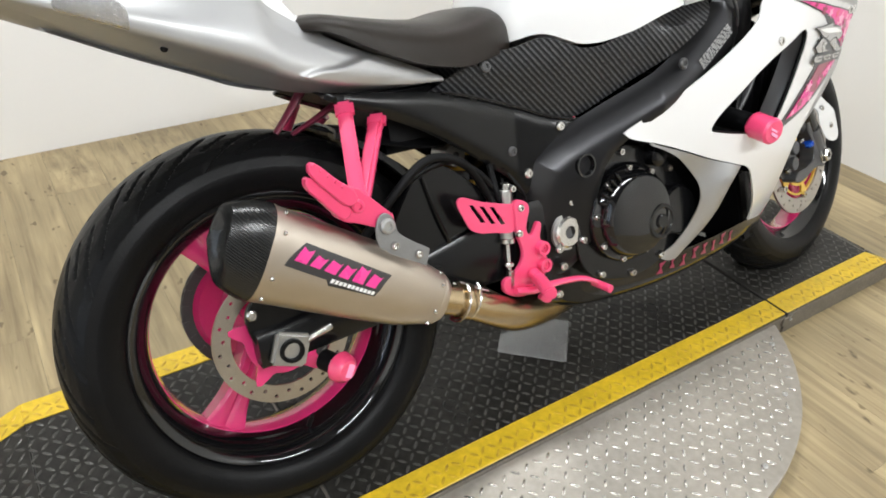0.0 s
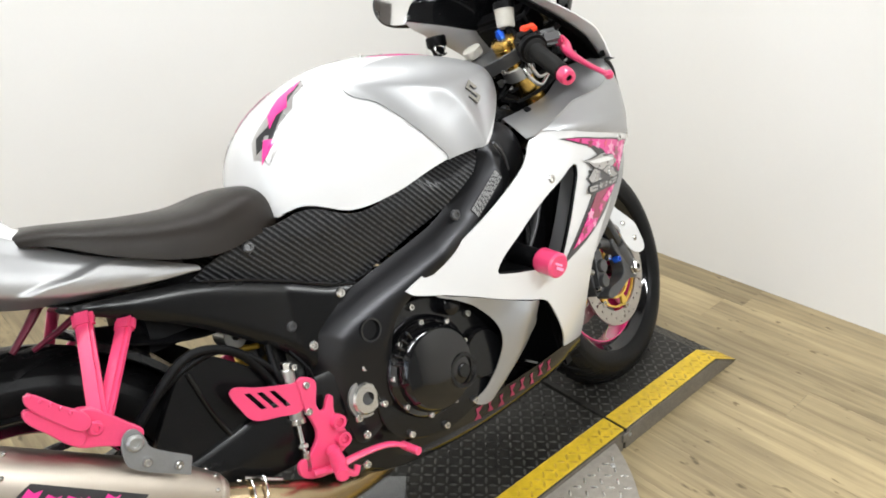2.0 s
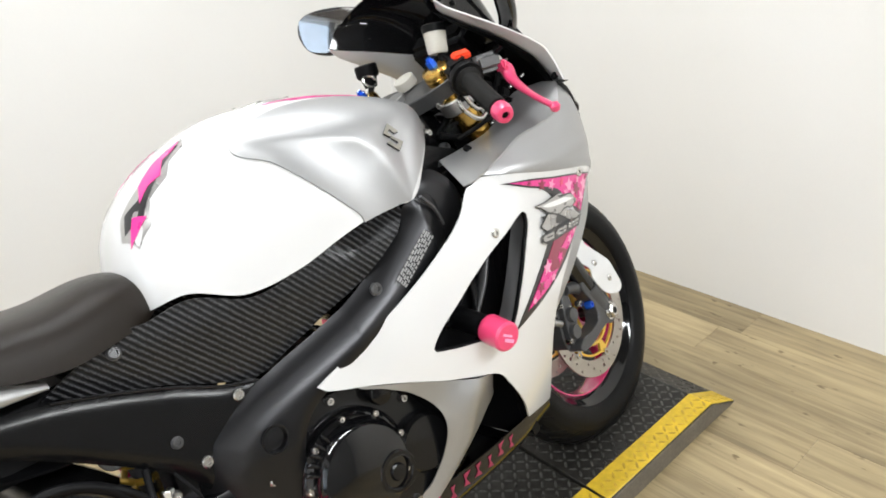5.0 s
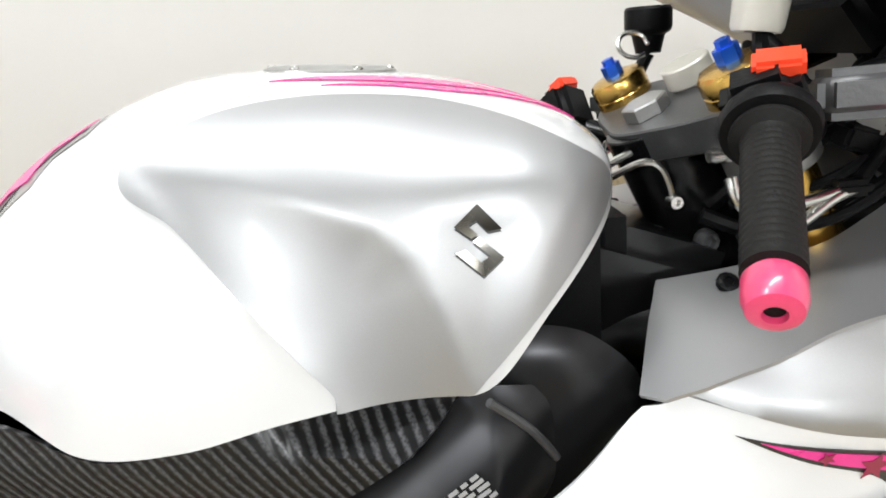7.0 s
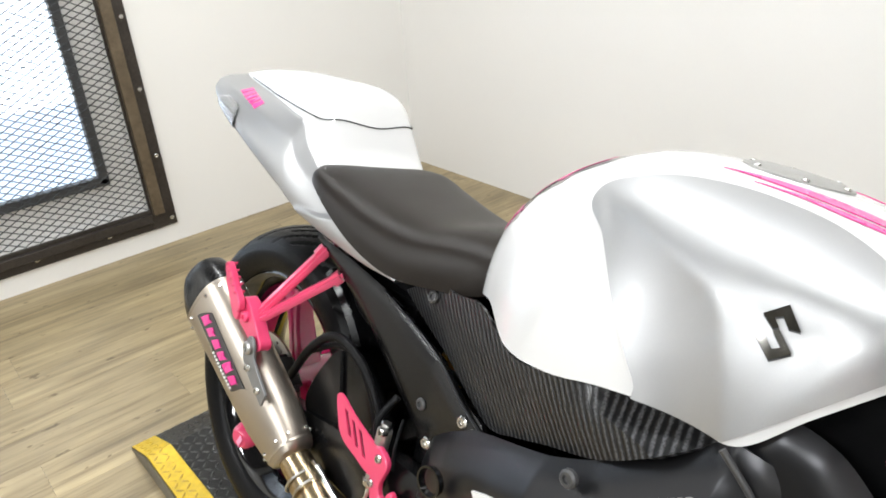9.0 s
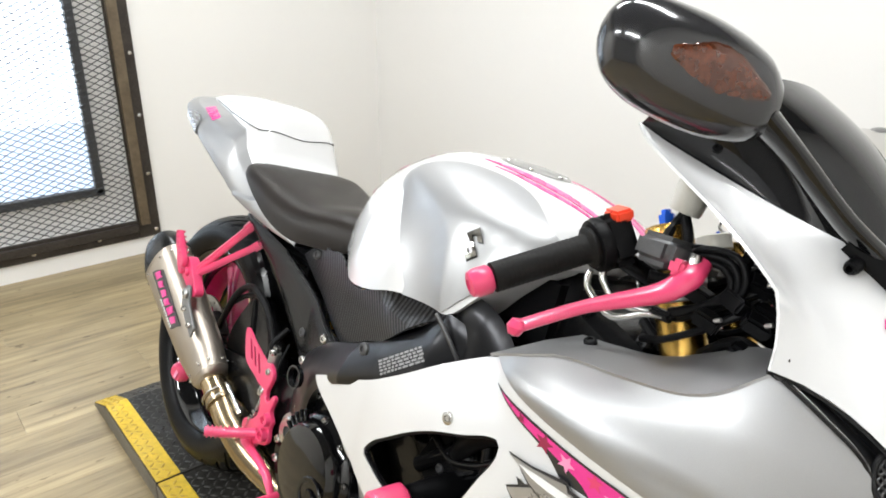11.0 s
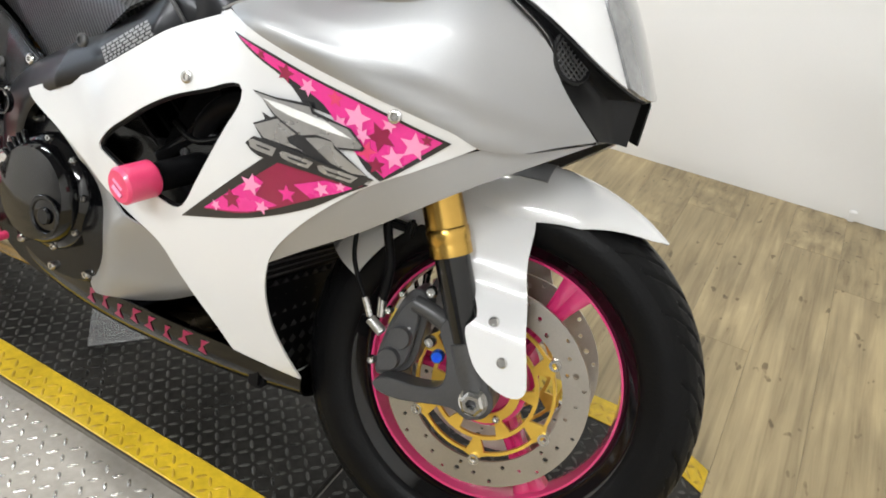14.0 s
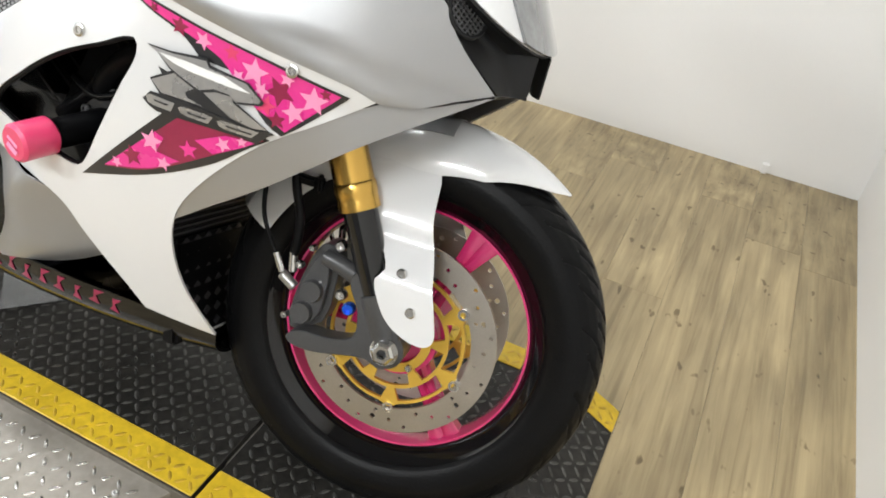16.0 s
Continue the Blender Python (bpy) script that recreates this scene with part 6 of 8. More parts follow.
def tail():
    """Silver tail flanks, white seat cowl, dark underside."""
    body = None
    for s in (1, -1):
        rings = []
        for k in range(97):
            x = -0.290 + 0.625 * k / 96
            w, zl, yc, zc, zt = lerp_table(TAIL, x)
            ring = [Vector((x, s * 0.02, zl + 0.030)), Vector((x, s * (w - 0.055), zl + 0.006))]
            ring += [tail_side(x, j / 28, s) for j in range(29)]
            ring += [Vector((x, s * (yc - 0.010), zc + 0.002)), Vector((x, s * 0.02, zc - 0.02))]
            rings.append(ring)
        body = part("tail_section", loft(rings), SILVER, bike, "silver metallic tail section", sharp=42)
    # seat cowl hump between the creases
    def hump(x, c, sn):
        w, zl, yc, zc, zt = lerp_table(TAIL, x)
        rise = (zt - zc) * (0.34 * sn ** 0.9 + 0.66 * max(0.0, (sn - 0.25) / 0.75) ** 0.75)
        return Vector((x, -(yc - 0.003) * abs(c) ** 0.85 * (1 if c > 0 else -1), zc - 0.001 + rise))

    rings = [[hump(-0.292 + 0.432 * k / 54, math.cos(math.pi * j / 40), math.sin(math.pi * j / 40)) for j in range(41)] for k in range(55)]
    cowl = part("seat_cowl", loft(rings), PEARL, body, "pearl white seat cowl hump", sharp=50)
    # parting line: along both sides, and across the front face
    def level(x, z, side):
        best = min((abs(hump(x, math.cos(a), math.sin(a)).z - z), a) for a in (math.pi * q / 160 for q in range(81)))[1]
        return hump(x, side * math.cos(best), math.sin(best))

    side_a = [level(x, 0.872 - 0.09 * (x + 0.20), 1) for x in (-0.24, -0.20, -0.15, -0.10, -0.05, 0.0, 0.04, 0.065)]
    side_b = [Vector((p.x, -p.y, p.z)) for p in reversed(side_a)]
    line = [p + Vector((0.0008, 0, 0.0008)) for p in side_a + [level(0.078, 0.852, 1), hump(0.087, 0.0, 1.0), level(0.078, 0.852, -1)] + side_b]
    part("cowl_seam", tube(line, 0.0011, 6, samples=4), BLACK_PLASTIC, cowl)
    for s in (-1, 1):
        for k in range(5):
            u = -0.182 + 0.0185 * k
            part("tail_marking", sheet([(u, 0.80 - 0.012 * k, 1), (u + 0.015, 0.79 - 0.012 * k, 1), (u + 0.017, 0.92 - 0.012 * k, 1), (u + 0.003, 0.93 - 0.012 * k, 1)], lambda a, b: tail_side(a, b, s, 0.0012), 0.05, 0.0008, inner=False), MAGENTA, body, "small pink tail marking")
        # rear signal: faceted bowl under a clear cover
        lens = [(-0.200, 0.36), (-0.188, 0.54), (-0.155, 0.62), (-0.132, 0.54), (-0.124, 0.32), (-0.136, 0.10), (-0.170, 0.08), (-0.198, 0.18)]
        bowl = part("tail_signal", sheet(lens, lambda u, v: tail_side(u, v, s, 0.001 + 0.0022 * abs(math.sin(u * 520)) * abs(math.sin(v * 34))), 0.004, 0, edge_step=0.01), FACET, body, "faceted rear signal lamp")
        part("signal_cover", sheet(lens, lambda u, v: tail_side(u, v, s, 0.0052), 0.02, 0.0015, edge_step=0.01), CLEAR, bowl, "clear signal cover")
        part("tail_screw", bolt(tail_side(-0.085, 0.10, s), 0.005, 0.003, (0, s, -0.6)), BLACK_PLASTIC, body)
    part("tail_light", block((0.02, 0.12, 0.028), pose(-0.290, 0, 0.852), 0.008, 3), AMBER, body, "dark red tail light")
    # black inner fender and undertray over the tyre
    tray = []
    for k in range(13):
        t = k / 12
        x = 0.12 + 0.23 * t
        z = 0.672 - 0.055 * t - 0.02 * math.sin(math.pi * t)
        tray.append([Vector((x, y, z + 0.02 * (1 - (y / 0.085) ** 2))) for y in (-0.085, -0.05, 0, 0.05, 0.085)])
    bm = loft(tray, cap=False, closed=False)
    bmesh.ops.solidify(bm, geom=list(bm.faces), thickness=0.004)
    part("undertray", bm, BLACK_PLASTIC, bike, "black plastic undertray above the rear tyre")
    bm = tube([(0.125, -0.035, 0.680), (0.100, -0.038, 0.652), (0.066, -0.04, 0.618)], [0.013, 0.010, 0.007], 10, flat=0.6)
    join(bm, tube([(0.175, -0.05, 0.650), (0.13, -0.045, 0.628), (0.092, -0.04, 0.612)], [0.010, 0.008, 0.006], 10, flat=0.6))
    rows = []
    for k in range(15):
        a = radians(14 + 50 * k / 14)
        rows.append([AXLE_R + Vector((r * math.cos(a), y, r * math.sin(a))) for y, r in ((-0.096, 0.318), (-0.090, 0.329), (-0.05, 0.336), (0, 0.338), (0.05, 0.336), (0.090, 0.329), (0.096, 0.318))])
    hug = loft(rows, cap=False, closed=False)
    bmesh.ops.solidify(hug, geom=list(hug.faces), thickness=0.004)
    part("hugger", hug, BLACK_SATIN, bike, "black rear hugger close over the tyre")
    part("plate_bracket", bm, RUSTY_PINK, bike, "dull maroon plate bracket under the tail")


tail()

# ---- frame, engine, exhaust, controls ----
def spar_y(x, z):
    return 0.219 - 0.34 * max(0, 0.72 - x) - 0.55 * max(0, x - 0.90) - 0.10 * max(0, 0.45 - z)


def eased(out, base, side, drop=0.014, radius=0.016):
    """Lays an outline on a plane whose rim rolls inwards."""
    rim = smooth_line(out, 0.005)
    rim.append(rim[0])

    def fn(u, v):
        d = min(1.0, line_gap(u, v, rim) / radius)
        return Vector((u, side * (base(u, v) - drop * (1 - d) ** 2), v))

    return fn


def frame_side(side):
    on = lambda lift: (lambda u, v: Vector((u, side * (spar_y(u, v) + lift), v)))
    out = [(0.898, 0.730), (0.955, 0.718), (1.005, 0.692), (0.990, 0.655), (0.945, 0.640), (0.90, 0.618), (0.83, 0.590), (0.76, 0.560), (0.68, 0.522), (0.62, 0.480), (0.597, 0.43), (0.592, 0.37), (0.575, 0.315), (0.525, 0.272), (0.455, 0.262), (0.425, 0.30), (0.455, 0.37), (0.462, 0.44), (0.482, 0.50), (0.530, 0.530), (0.60, 0.562), (0.70, 0.603), (0.777, 0.640), (0.84, 0.685), (0.88, 0.718)]
    # a broad face along the rear edge turns up and back
    rear = [(0.425, 0.30), (0.455, 0.37), (0.462, 0.44), (0.482, 0.50), (0.530, 0.530), (0.60, 0.562), (0.70, 0.603), (0.777, 0.640), (0.84, 0.685), (0.88, 0.718)]

    def faces(u, v):
        r = line_gap(u, v, rear)
        return spar_y(u, v) + 0.007 - 0.30 * (math.sqrt((0.044 - r) ** 2 + 0.0002) + 0.044 - r)

    bm = sheet(out, eased(out, faces, side, 0.006, 0.020), 0.0045, 0.02)
    fr = part("frame_spar", bm, SPAR_PAINT, bike, "satin black aluminium frame spar")
    part("frame_bolt", bolt(on(0.004)(0.768, 0.622), 0.010, 0.005, (0, side, 0)), GREY_CAST, fr)
    head = [(0.900, 0.735), (0.918, 0.760), (0.950, 0.762), (0.980, 0.748), (1.012, 0.712), (1.015, 0.668), (0.985, 0.625), (0.940, 0.600), (0.905, 0.610), (0.900, 0.67)]
    part("frame_cover", sheet(head, eased(head, lambda u, v: 0.201 - 0.20 * max(0, u - 0.96), side, 0.012, 0.03), 0.009, 0.012), SPAR_PAINT, fr, "black head cover with a steel edge clip")
    part("edge_clip", tube([on(0.006)(0.897, 0.728), on(0.010)(0.925, 0.700), on(0.006)(0.945, 0.668)], 0.0032, 8), GREY_CAST, fr)
    # printed warning label as rows of grey bars
    rng = random.Random(4)
    for r in range(5):
        x = 0.0
        while x < 0.098:
            w = rng.uniform(0.004, 0.012)
            u, v = 0.820 + x * 0.815 - r * 0.0027, 0.6035 + x * 0.58 + r * 0.0038
            quad = [(u, v, 1), (u + w * 0.82, v + w * 0.57, 1), (u + w * 0.82 - 0.0016, v + w * 0.57 + 0.0026, 1), (u - 0.0016, v + 0.0026, 1)]
            part("label_bar", sheet(quad, on(0.0065), 0.05, 0.0005, inner=False), LABEL_GREY, fr)
            x += w + 0.0028
    return fr


for s in (-1, 1):
    frame_side(s)


def carbon_y(u, v):
    return 0.102 + (min(u, 0.86) - 0.42) * 0.262 - 0.014 * max(0, (0.66 - v) / 0.08) - 0.042 * max(0.0, min(1.0, (v - 0.685) / 0.045)) * max(0.0, min(1.0, (u - 0.72) / 0.05))


def side_covers(side):
    on = lambda u, v: Vector((u, side * (carbon_y(u, v) + 0.003), v))
    out = [(0.325, 0.640, 1), (0.37, 0.664), (0.44, 0.690), (0.468, 0.690), (0.53, 0.70), (0.612, 0.672), (0.70, 0.694), (0.782, 0.738), (0.80, 0.742), (0.880, 0.736), (0.880, 0.720), (0.862, 0.702), (0.776, 0.640), (0.70, 0.606), (0.64, 0.578), (0.585, 0.556), (0.53, 0.570), (0.47, 0.595), (0.38, 0.622)]
    c = part("side_panel", sheet(out, on, 0.012, 0.004), CARBON, bike, "ribbed carbon-fibre side panel under the tank")
    part("panel_screw", bolt(Vector((0.42, side * 0.108, 0.667)), 0.010, 0.006, (0, side, 0.3)), GREY_CAST, c)
    sub = [(0.125, 0.668), (0.15, 0.666), (0.24, 0.655), (0.328, 0.640), (0.40, 0.618), (0.47, 0.592), (0.53, 0.566), (0.585, 0.550), (0.562, 0.515), (0.545, 0.46), (0.515, 0.425), (0.478, 0.425), (0.445, 0.468), (0.40, 0.505), (0.33, 0.555), (0.27, 0.593), (0.19, 0.632), (0.14, 0.655)]
    b = part("subframe_cover", sheet(sub, eased(sub, lambda u, v: 0.121 + 0.20 * max(0.0, u - 0.46), side, 0.007, 0.022), 0.007, 0.012), BLACK_SATIN, bike, "satin black subframe cover")
    for x, z in ((0.547, 0.546), (0.478, 0.474), (0.450, 0.519)):
        part("cover_bolt", bolt((x, side * (0.120 + 0.20 * max(0.0, x - 0.46)), z), 0.009, 0.005, (0, side, 0)), GREY_CAST if x == 0.450 else STEEL, b)
    lip = [Vector((x, side * (0.119 + 0.20 * max(0.0, x - 0.46)), z)) for x, z in ((0.328, 0.641), (0.40, 0.619), (0.47, 0.593), (0.53, 0.567), (0.584, 0.551))]
    part("cover_lip", tube(lip, 0.0022, 6), SPAR_PAINT, b, "thin bright upper lip of the cover")


for s in (-1, 1):
    side_covers(s)


def engine():
    out = [(0.47, 0.30), (0.50, 0.42), (0.60, 0.485), (0.70, 0.50), (0.83, 0.50), (0.93, 0.52), (0.985, 0.46), (0.97, 0.36), (0.90, 0.26), (0.80, 0.20), (0.62, 0.19), (0.52, 0.22)]
    eng = part("engine", plate(out, -0.135, 0.135, 0.03), ENGINE_BLACK, bike, "black four-cylinder engine casting")
    for s in (-1, 1):
        case = [(0.548, 0.330), (0.562, 0.40), (0.600, 0.465), (0.665, 0.488), (0.74, 0.470), (0.80, 0.425), (0.845, 0.345), (0.825, 0.285), (0.765, 0.240), (0.68, 0.225), (0.60, 0.245), (0.56, 0.280)]
        y0, y1 = (-0.160, -0.134) if s < 0 else (0.134, 0.160)
        part("side_case", plate(case, y0, y1, 0.02), ENGINE_BLACK, eng, "gloss black engine side case")
        for k, (x, z) in enumerate(((0.56, 0.335), (0.575, 0.41), (0.61, 0.465), (0.665, 0.478), (0.735, 0.46), (0.79, 0.42), (0.832, 0.35), (0.81, 0.285), (0.76, 0.25), (0.68, 0.235), (0.60, 0.255))):
            part("case_bolt", bolt((x, s * 0.160, z), 0.0075, 0.008, (0, s, 0)), STEEL, eng)
    c = Vector((0.668, 0, 0.362))
    prof = [(-0.158, 0.095), (-0.172, 0.095), (-0.178, 0.091), (-0.184, 0.083), (-0.200, 0.079), (-0.207, 0.073), (-0.2105, 0.055), (-0.2125, 0.030), (-0.213, 0.0)]
    cover = part("clutch_cover", revolve(prof, 72, c), BLACK_GLOSS, eng, "round gloss black clutch cover")
    for k in range(9):
        a = 2 * math.pi * k / 9 + 0.2
        part("cover_bolt", bolt(c + Vector((0.088 * math.cos(a), -0.178, 0.088 * math.sin(a))), 0.006, 0.007), STEEL, cover)
    part("cover_badge", revolve([(-0.2125, 0.034), (-0.2145, 0.032), (-0.2145, 0.027), (-0.2125, 0.025)], 40, c + Vector((0.045, 0, -0.022)), close=True), ENGINE_BLACK, cover)
    part("cover_badge", revolve([(-0.2125, 0.014), (-0.216, 0.012), (-0.216, 0.0)], 24, c + Vector((0.045, 0, -0.022))), ENGINE_BLACK, cover)
    for k in range(5):
        a = radians(118 + 9 * k)
        part("cover_rib", block((0.006, 0.010, 0.03), Matrix.Translation(c + Vector((0.085 * math.cos(a), -0.192, 0.085 * math.sin(a)))) @ Matrix.Rotation(-a + math.pi / 2, 4, "Y"), 0.002, 1), ENGINE_BLACK, cover)
    # small starter case ahead, oil filler, frame boss
    part("starter_case", revolve([(-0.134, 0.05), (-0.172, 0.05), (-0.178, 0.045), (-0.178, 0)], 40, Vector((0.80, 0, 0.335))), ENGINE_BLACK, eng, "small round black engine cover")
    part("oil_filler", revolve([(-0.15, 0.02), (-0.182, 0.02), (-0.185, 0.016), (-0.185, 0)], 20, Vector((0.745, 0, 0.455))), ENGINE_BLACK, eng)
    # cylinder block, head and fins inside the fairing opening
    for k in range(6):
        part("cylinder_fin", block((0.16, 0.27, 0.012), Matrix.Translation((0.83 + 0.018 * k, 0, 0.50 + 0.028 * k)) @ Matrix.Rotation(radians(35), 4, "Y"), 0.004, 1), ENGINE_BLACK, eng)
    part("cylinder_head", block((0.17, 0.30, 0.10), Matrix.Translation((0.93, 0, 0.66)) @ Matrix.Rotation(radians(30), 4, "Y"), 0.015, 2), ENGINE_BLACK, eng, "black cylinder head")
    rad = part("radiator", block((0.035, 0.33, 0.30), Matrix.Translation((1.085, 0, 0.50)) @ Matrix.Rotation(radians(12), 4, "Y"), 0.006), BLACK_PLASTIC, bike, "black finned radiator behind the front wheel")
    b = bmesh.new()
    for k in range(24):
        block((0.004, 0.31, 0.004), Matrix.Translation((1.085, 0, 0.50)) @ Matrix.Rotation(radians(12), 4, "Y") @ Matrix.Translation((0.019, 0, -0.135 + 0.0117 * k)), 0, 1, b)
    tagged(part("radiator_core", b, GREY_CAST, rad), "fine grey radiator fins", kind="stuff")
    b = bmesh.new()
    for i in range(9):
        for j in range(7):
            block((0.003, 0.012, 0.012), Matrix.Translation((1.100 - 0.004 * j, -0.10 + 0.025 * i, 0.20 + 0.024 * j)) @ Matrix.Rotation(math.pi / 4, 4, "X"), 0, 1, b)
    oil = part("oil_cooler", block((0.03, 0.24, 0.17), Matrix.Translation((1.075, 0, 0.265)) @ Matrix.Rotation(radians(-8), 4, "Y"), 0.006), BLACK_PLASTIC, bike, "black oil cooler with a honeycomb face")
    part("cooler_core", b, GREY_CAST, oil)
    for s in (-1, 1):
        part("coolant_hose", tube([(1.06, s * 0.15, 0.62), (1.00, s * 0.17, 0.60), (0.95, s * 0.16, 0.55), (0.93, s * 0.12, 0.50)], 0.016, 14), BLACK_PLASTIC, bike, "black coolant hose")
        part("inner_panel", sheet([(0.86, 0.49, 1), (0.93, 0.62), (1.08, 0.66), (1.09, 0.50), (1.0, 0.44), (0.90, 0.45)], lambda u, v: Vector((u, s * 0.145, v)), 0.04, 0.004), BLACK_PLASTIC, bike, "black panel inside the fairing opening")
        part("intake_rib", tube([(0.92, s * 0.155, 0.525), (0.97, s * 0.165, 0.575), (1.03, s * 0.160, 0.615)], [0.012, 0.016, 0.012], 12, flat=0.6), ENGINE_BLACK, bike, "gloss black duct rib inside the opening")
        part("intake_rib", tube([(0.985, s * 0.158, 0.480), (1.02, s * 0.165, 0.535), (1.055, s * 0.165, 0.60)], [0.010, 0.013, 0.010], 12, flat=0.6), GREY_CAST, bike, "dark grey duct rib inside the opening")
        for k in range(5):
            part("rib_bolt", bolt((0.90 + 0.035 * k, s * 0.150, 0.500 + 0.020 * k), 0.005, 0.006, (0, s, 0)), STEEL, bike)
        part("inner_panel", block((0.006, 0.080, 0.24), Matrix.Translation((1.105, s * 0.172, 0.58)) @ Matrix.Rotation(radians(10), 4, "Y"), 0.002, 1), BLACK_PLASTIC, bike, "black panel ahead of the fairing opening")
        part("air_duct", tube([(0.99, s * 0.07, 0.70), (1.10, s * 0.09, 0.715), (1.24, s * 0.11, 0.74), (1.37, s * 0.12, 0.755)], [0.03, 0.033, 0.035, 0.032], 16), BLACK_PLASTIC, bike, "black intake duct")
    part("airbox", block((0.26, 0.24, 0.16), pose(0.90, 0, 0.76), 0.03, 3), BLACK_PLASTIC, bike, "black airbox below the tank")
    part("head_tube", rod(AXLE_F + UP * 0.45 + BACK * 0.03, AXLE_F + UP * 0.66 + BACK * 0.03, 0.045), BLACK_SATIN, bike, "black steering head")
    part("head_beam", block((0.20, 0.20, 0.13), Matrix.Translation((1.02, 0, 0.735)) @ Matrix.Rotation(radians(20), 4, "Y"), 0.02), BLACK_SATIN, bike)
    # swingarm pivot
    piv = Vector((0.534, 0, 0.356))
    nut = part("pivot_nut", revolve([(-0.150, 0.012), (-0.150, 0.028), (-0.156, 0.030), (-0.160, 0.026), (-0.160, 0.012)], 14, piv, close=True), STEEL, bike, "bright steel swingarm pivot nut")
    part("pivot_washer", revolve([(-0.148, 0.02), (-0.148, 0.036), (-0.152, 0.035), (-0.152, 0.02)], 30, piv, close=True), ALLOY, nut)
    part("pivot_axle", revolve([(-0.155, 0.0), (-0.155, 0.013), (-0.145, 0.013), (-0.145, 0.0)], 6, piv), GREY_CAST, nut)
    for x, z in ((0.508, 0.330), (0.515, 0.295), (0.500, 0.245), (0.545, 0.41)):
        part("frame_stud", bolt((x, -0.155, z), 0.008, 0.006), STEEL, bike)
    part("frame_hole", revolve([(-0.180, 0.019), (-0.190, 0.021), (-0.190, 0.018), (-0.180, 0.017)], 28, Vector((0.557, 0, 0.478)), close=True), BLACK_GLOSS, bike)


engine()


def swingarm():
    for s in (-1, 1):
        rings = []
        table = [(0.0, 0.035, 0.028), (0.15, 0.040, 0.036), (0.30, 0.045, 0.048), (0.42, 0.045, 0.060), (0.54, 0.035, 0.050)]
        for k in range(15):
            x = -0.05 + 0.60 * k / 14
            w, h = 0.017, lerp_table(table, x)[1]
            zc = 0.315 + 0.055 * max(0, x) / 0.5
            y = s * (0.108 + 0.012 * min(1, max(0, x) / 0.3))
            rings.append([Vector((x, y + w * a, zc + h * b)) for a, b in ((-1, -0.8), (-0.75, -1), (0.75, -1), (1, -0.8), (1, 0.8), (0.75, 1), (-0.75, 1), (-1, 0.8))])
        arm = part("swingarm", loft(rings), BLACK_SATIN, bike, "satin black swingarm")
        up = [(0.18, 0.40), (0.235, 0.50), (0.27, 0.527), (0.315, 0.52), (0.40, 0.44), (0.415, 0.40), (0.385, 0.33), (0.28, 0.335), (0.20, 0.36)]
        part("swingarm_brace", plate(up, s * 0.105, s * 0.125, 0.02), BLACK_SATIN, arm, "black raised swingarm brace")
        part("brace_rib", tube([(0.262, s * 0.127, 0.515), (0.285, s * 0.128, 0.43), (0.32, s * 0.128, 0.345)], 0.004, 8), BLACK_SATIN, arm)
        part("adjuster_block", block((0.056, 0.014, 0.052), Matrix.Translation((-0.006, s * 0.131, 0.308)) @ Matrix.Rotation(radians(22), 4, "Y"), 0.004), ALLOY, arm, "bright alloy chain adjuster")
        part("adjuster_bolt", rod((0.020, s * 0.130, 0.312), (0.066, s * 0.130, 0.322), 0.0055), STEEL, arm)
        part("rear_axle_nut", revolve([(0.004, 0.0), (0.004, 0.0125), (-0.004, 0.0135), (-0.004, 0.0185), (0.004, 0.0195), (0.004, 0.0)] if s < 0 else [(0.010, 0.0), (0.010, 0.017), (-0.004, 0.017), (-0.004, 0.0)], 32 if s < 0 else 6, Vector((-0.006, s * 0.140, 0.308))), BLACK_PLASTIC if s < 0 else STEEL, arm, "hollow dark rear axle end" if s < 0 else "steel rear axle nut")
    part("hugger", sheet([(0.135, -0.03), (0.19, -0.075), (0.28, -0.09), (0.36, -0.06), (0.36, 0.06), (0.28, 0.09), (0.19, 0.075), (0.135, 0.03)], lambda u, v: Vector((u, v, 0.632 - 0.30 * max(0, u - 0.05) ** 1.25 - 3.0 * v * v)), 0.02, 0.004), BLACK_PLASTIC, bike, "black hugger over the rear tyre")
    # rear caliper and its bracket
    c = part("rear_caliper", block((0.075, 0.045, 0.045), Matrix.Translation((0.068, -0.098, 0.375)) @ Matrix.Rotation(radians(40), 4, "Y"), 0.010, 3), GREY_CAST, bike, "dark rear brake caliper")
    part("caliper_bracket", plate([(-0.055, 0.375), (-0.02, 0.40), (0.05, 0.38), (0.10, 0.34), (0.06, 0.30), (-0.03, 0.28), (-0.05, 0.32)], -0.112, -0.100, 0.02), BLACK_SATIN, c)
    part("bracket_bolt", bolt((-0.048, -0.113, 0.372), 0.008, 0.006), STEEL, c)
    part("brake_hose", tube([(0.10, -0.11, 0.39), (0.20, -0.14, 0.50), (0.27, -0.145, 0.545), (0.34, -0.14, 0.52), (0.38, -0.135, 0.46), (0.385, -0.14, 0.44)], 0.0075, 10), BLACK_PLASTIC, bike, "black rear brake hose")
    part("brake_hose", tube([(0.175, -0.128, 0.478), (0.250, -0.132, 0.522), (0.316, -0.136, 0.532), (0.365, -0.140, 0.500), (0.402, -0.138, 0.452)], 0.0055, 10), BLACK_PLASTIC, bike, "black rear brake hose")
    # axle slider
    sl = part("axle_slider", rod((0.045, -0.12, 0.268), (0.058, -0.150, 0.262), 0.017), BLACK_PLASTIC, bike, "pink-capped axle slider")
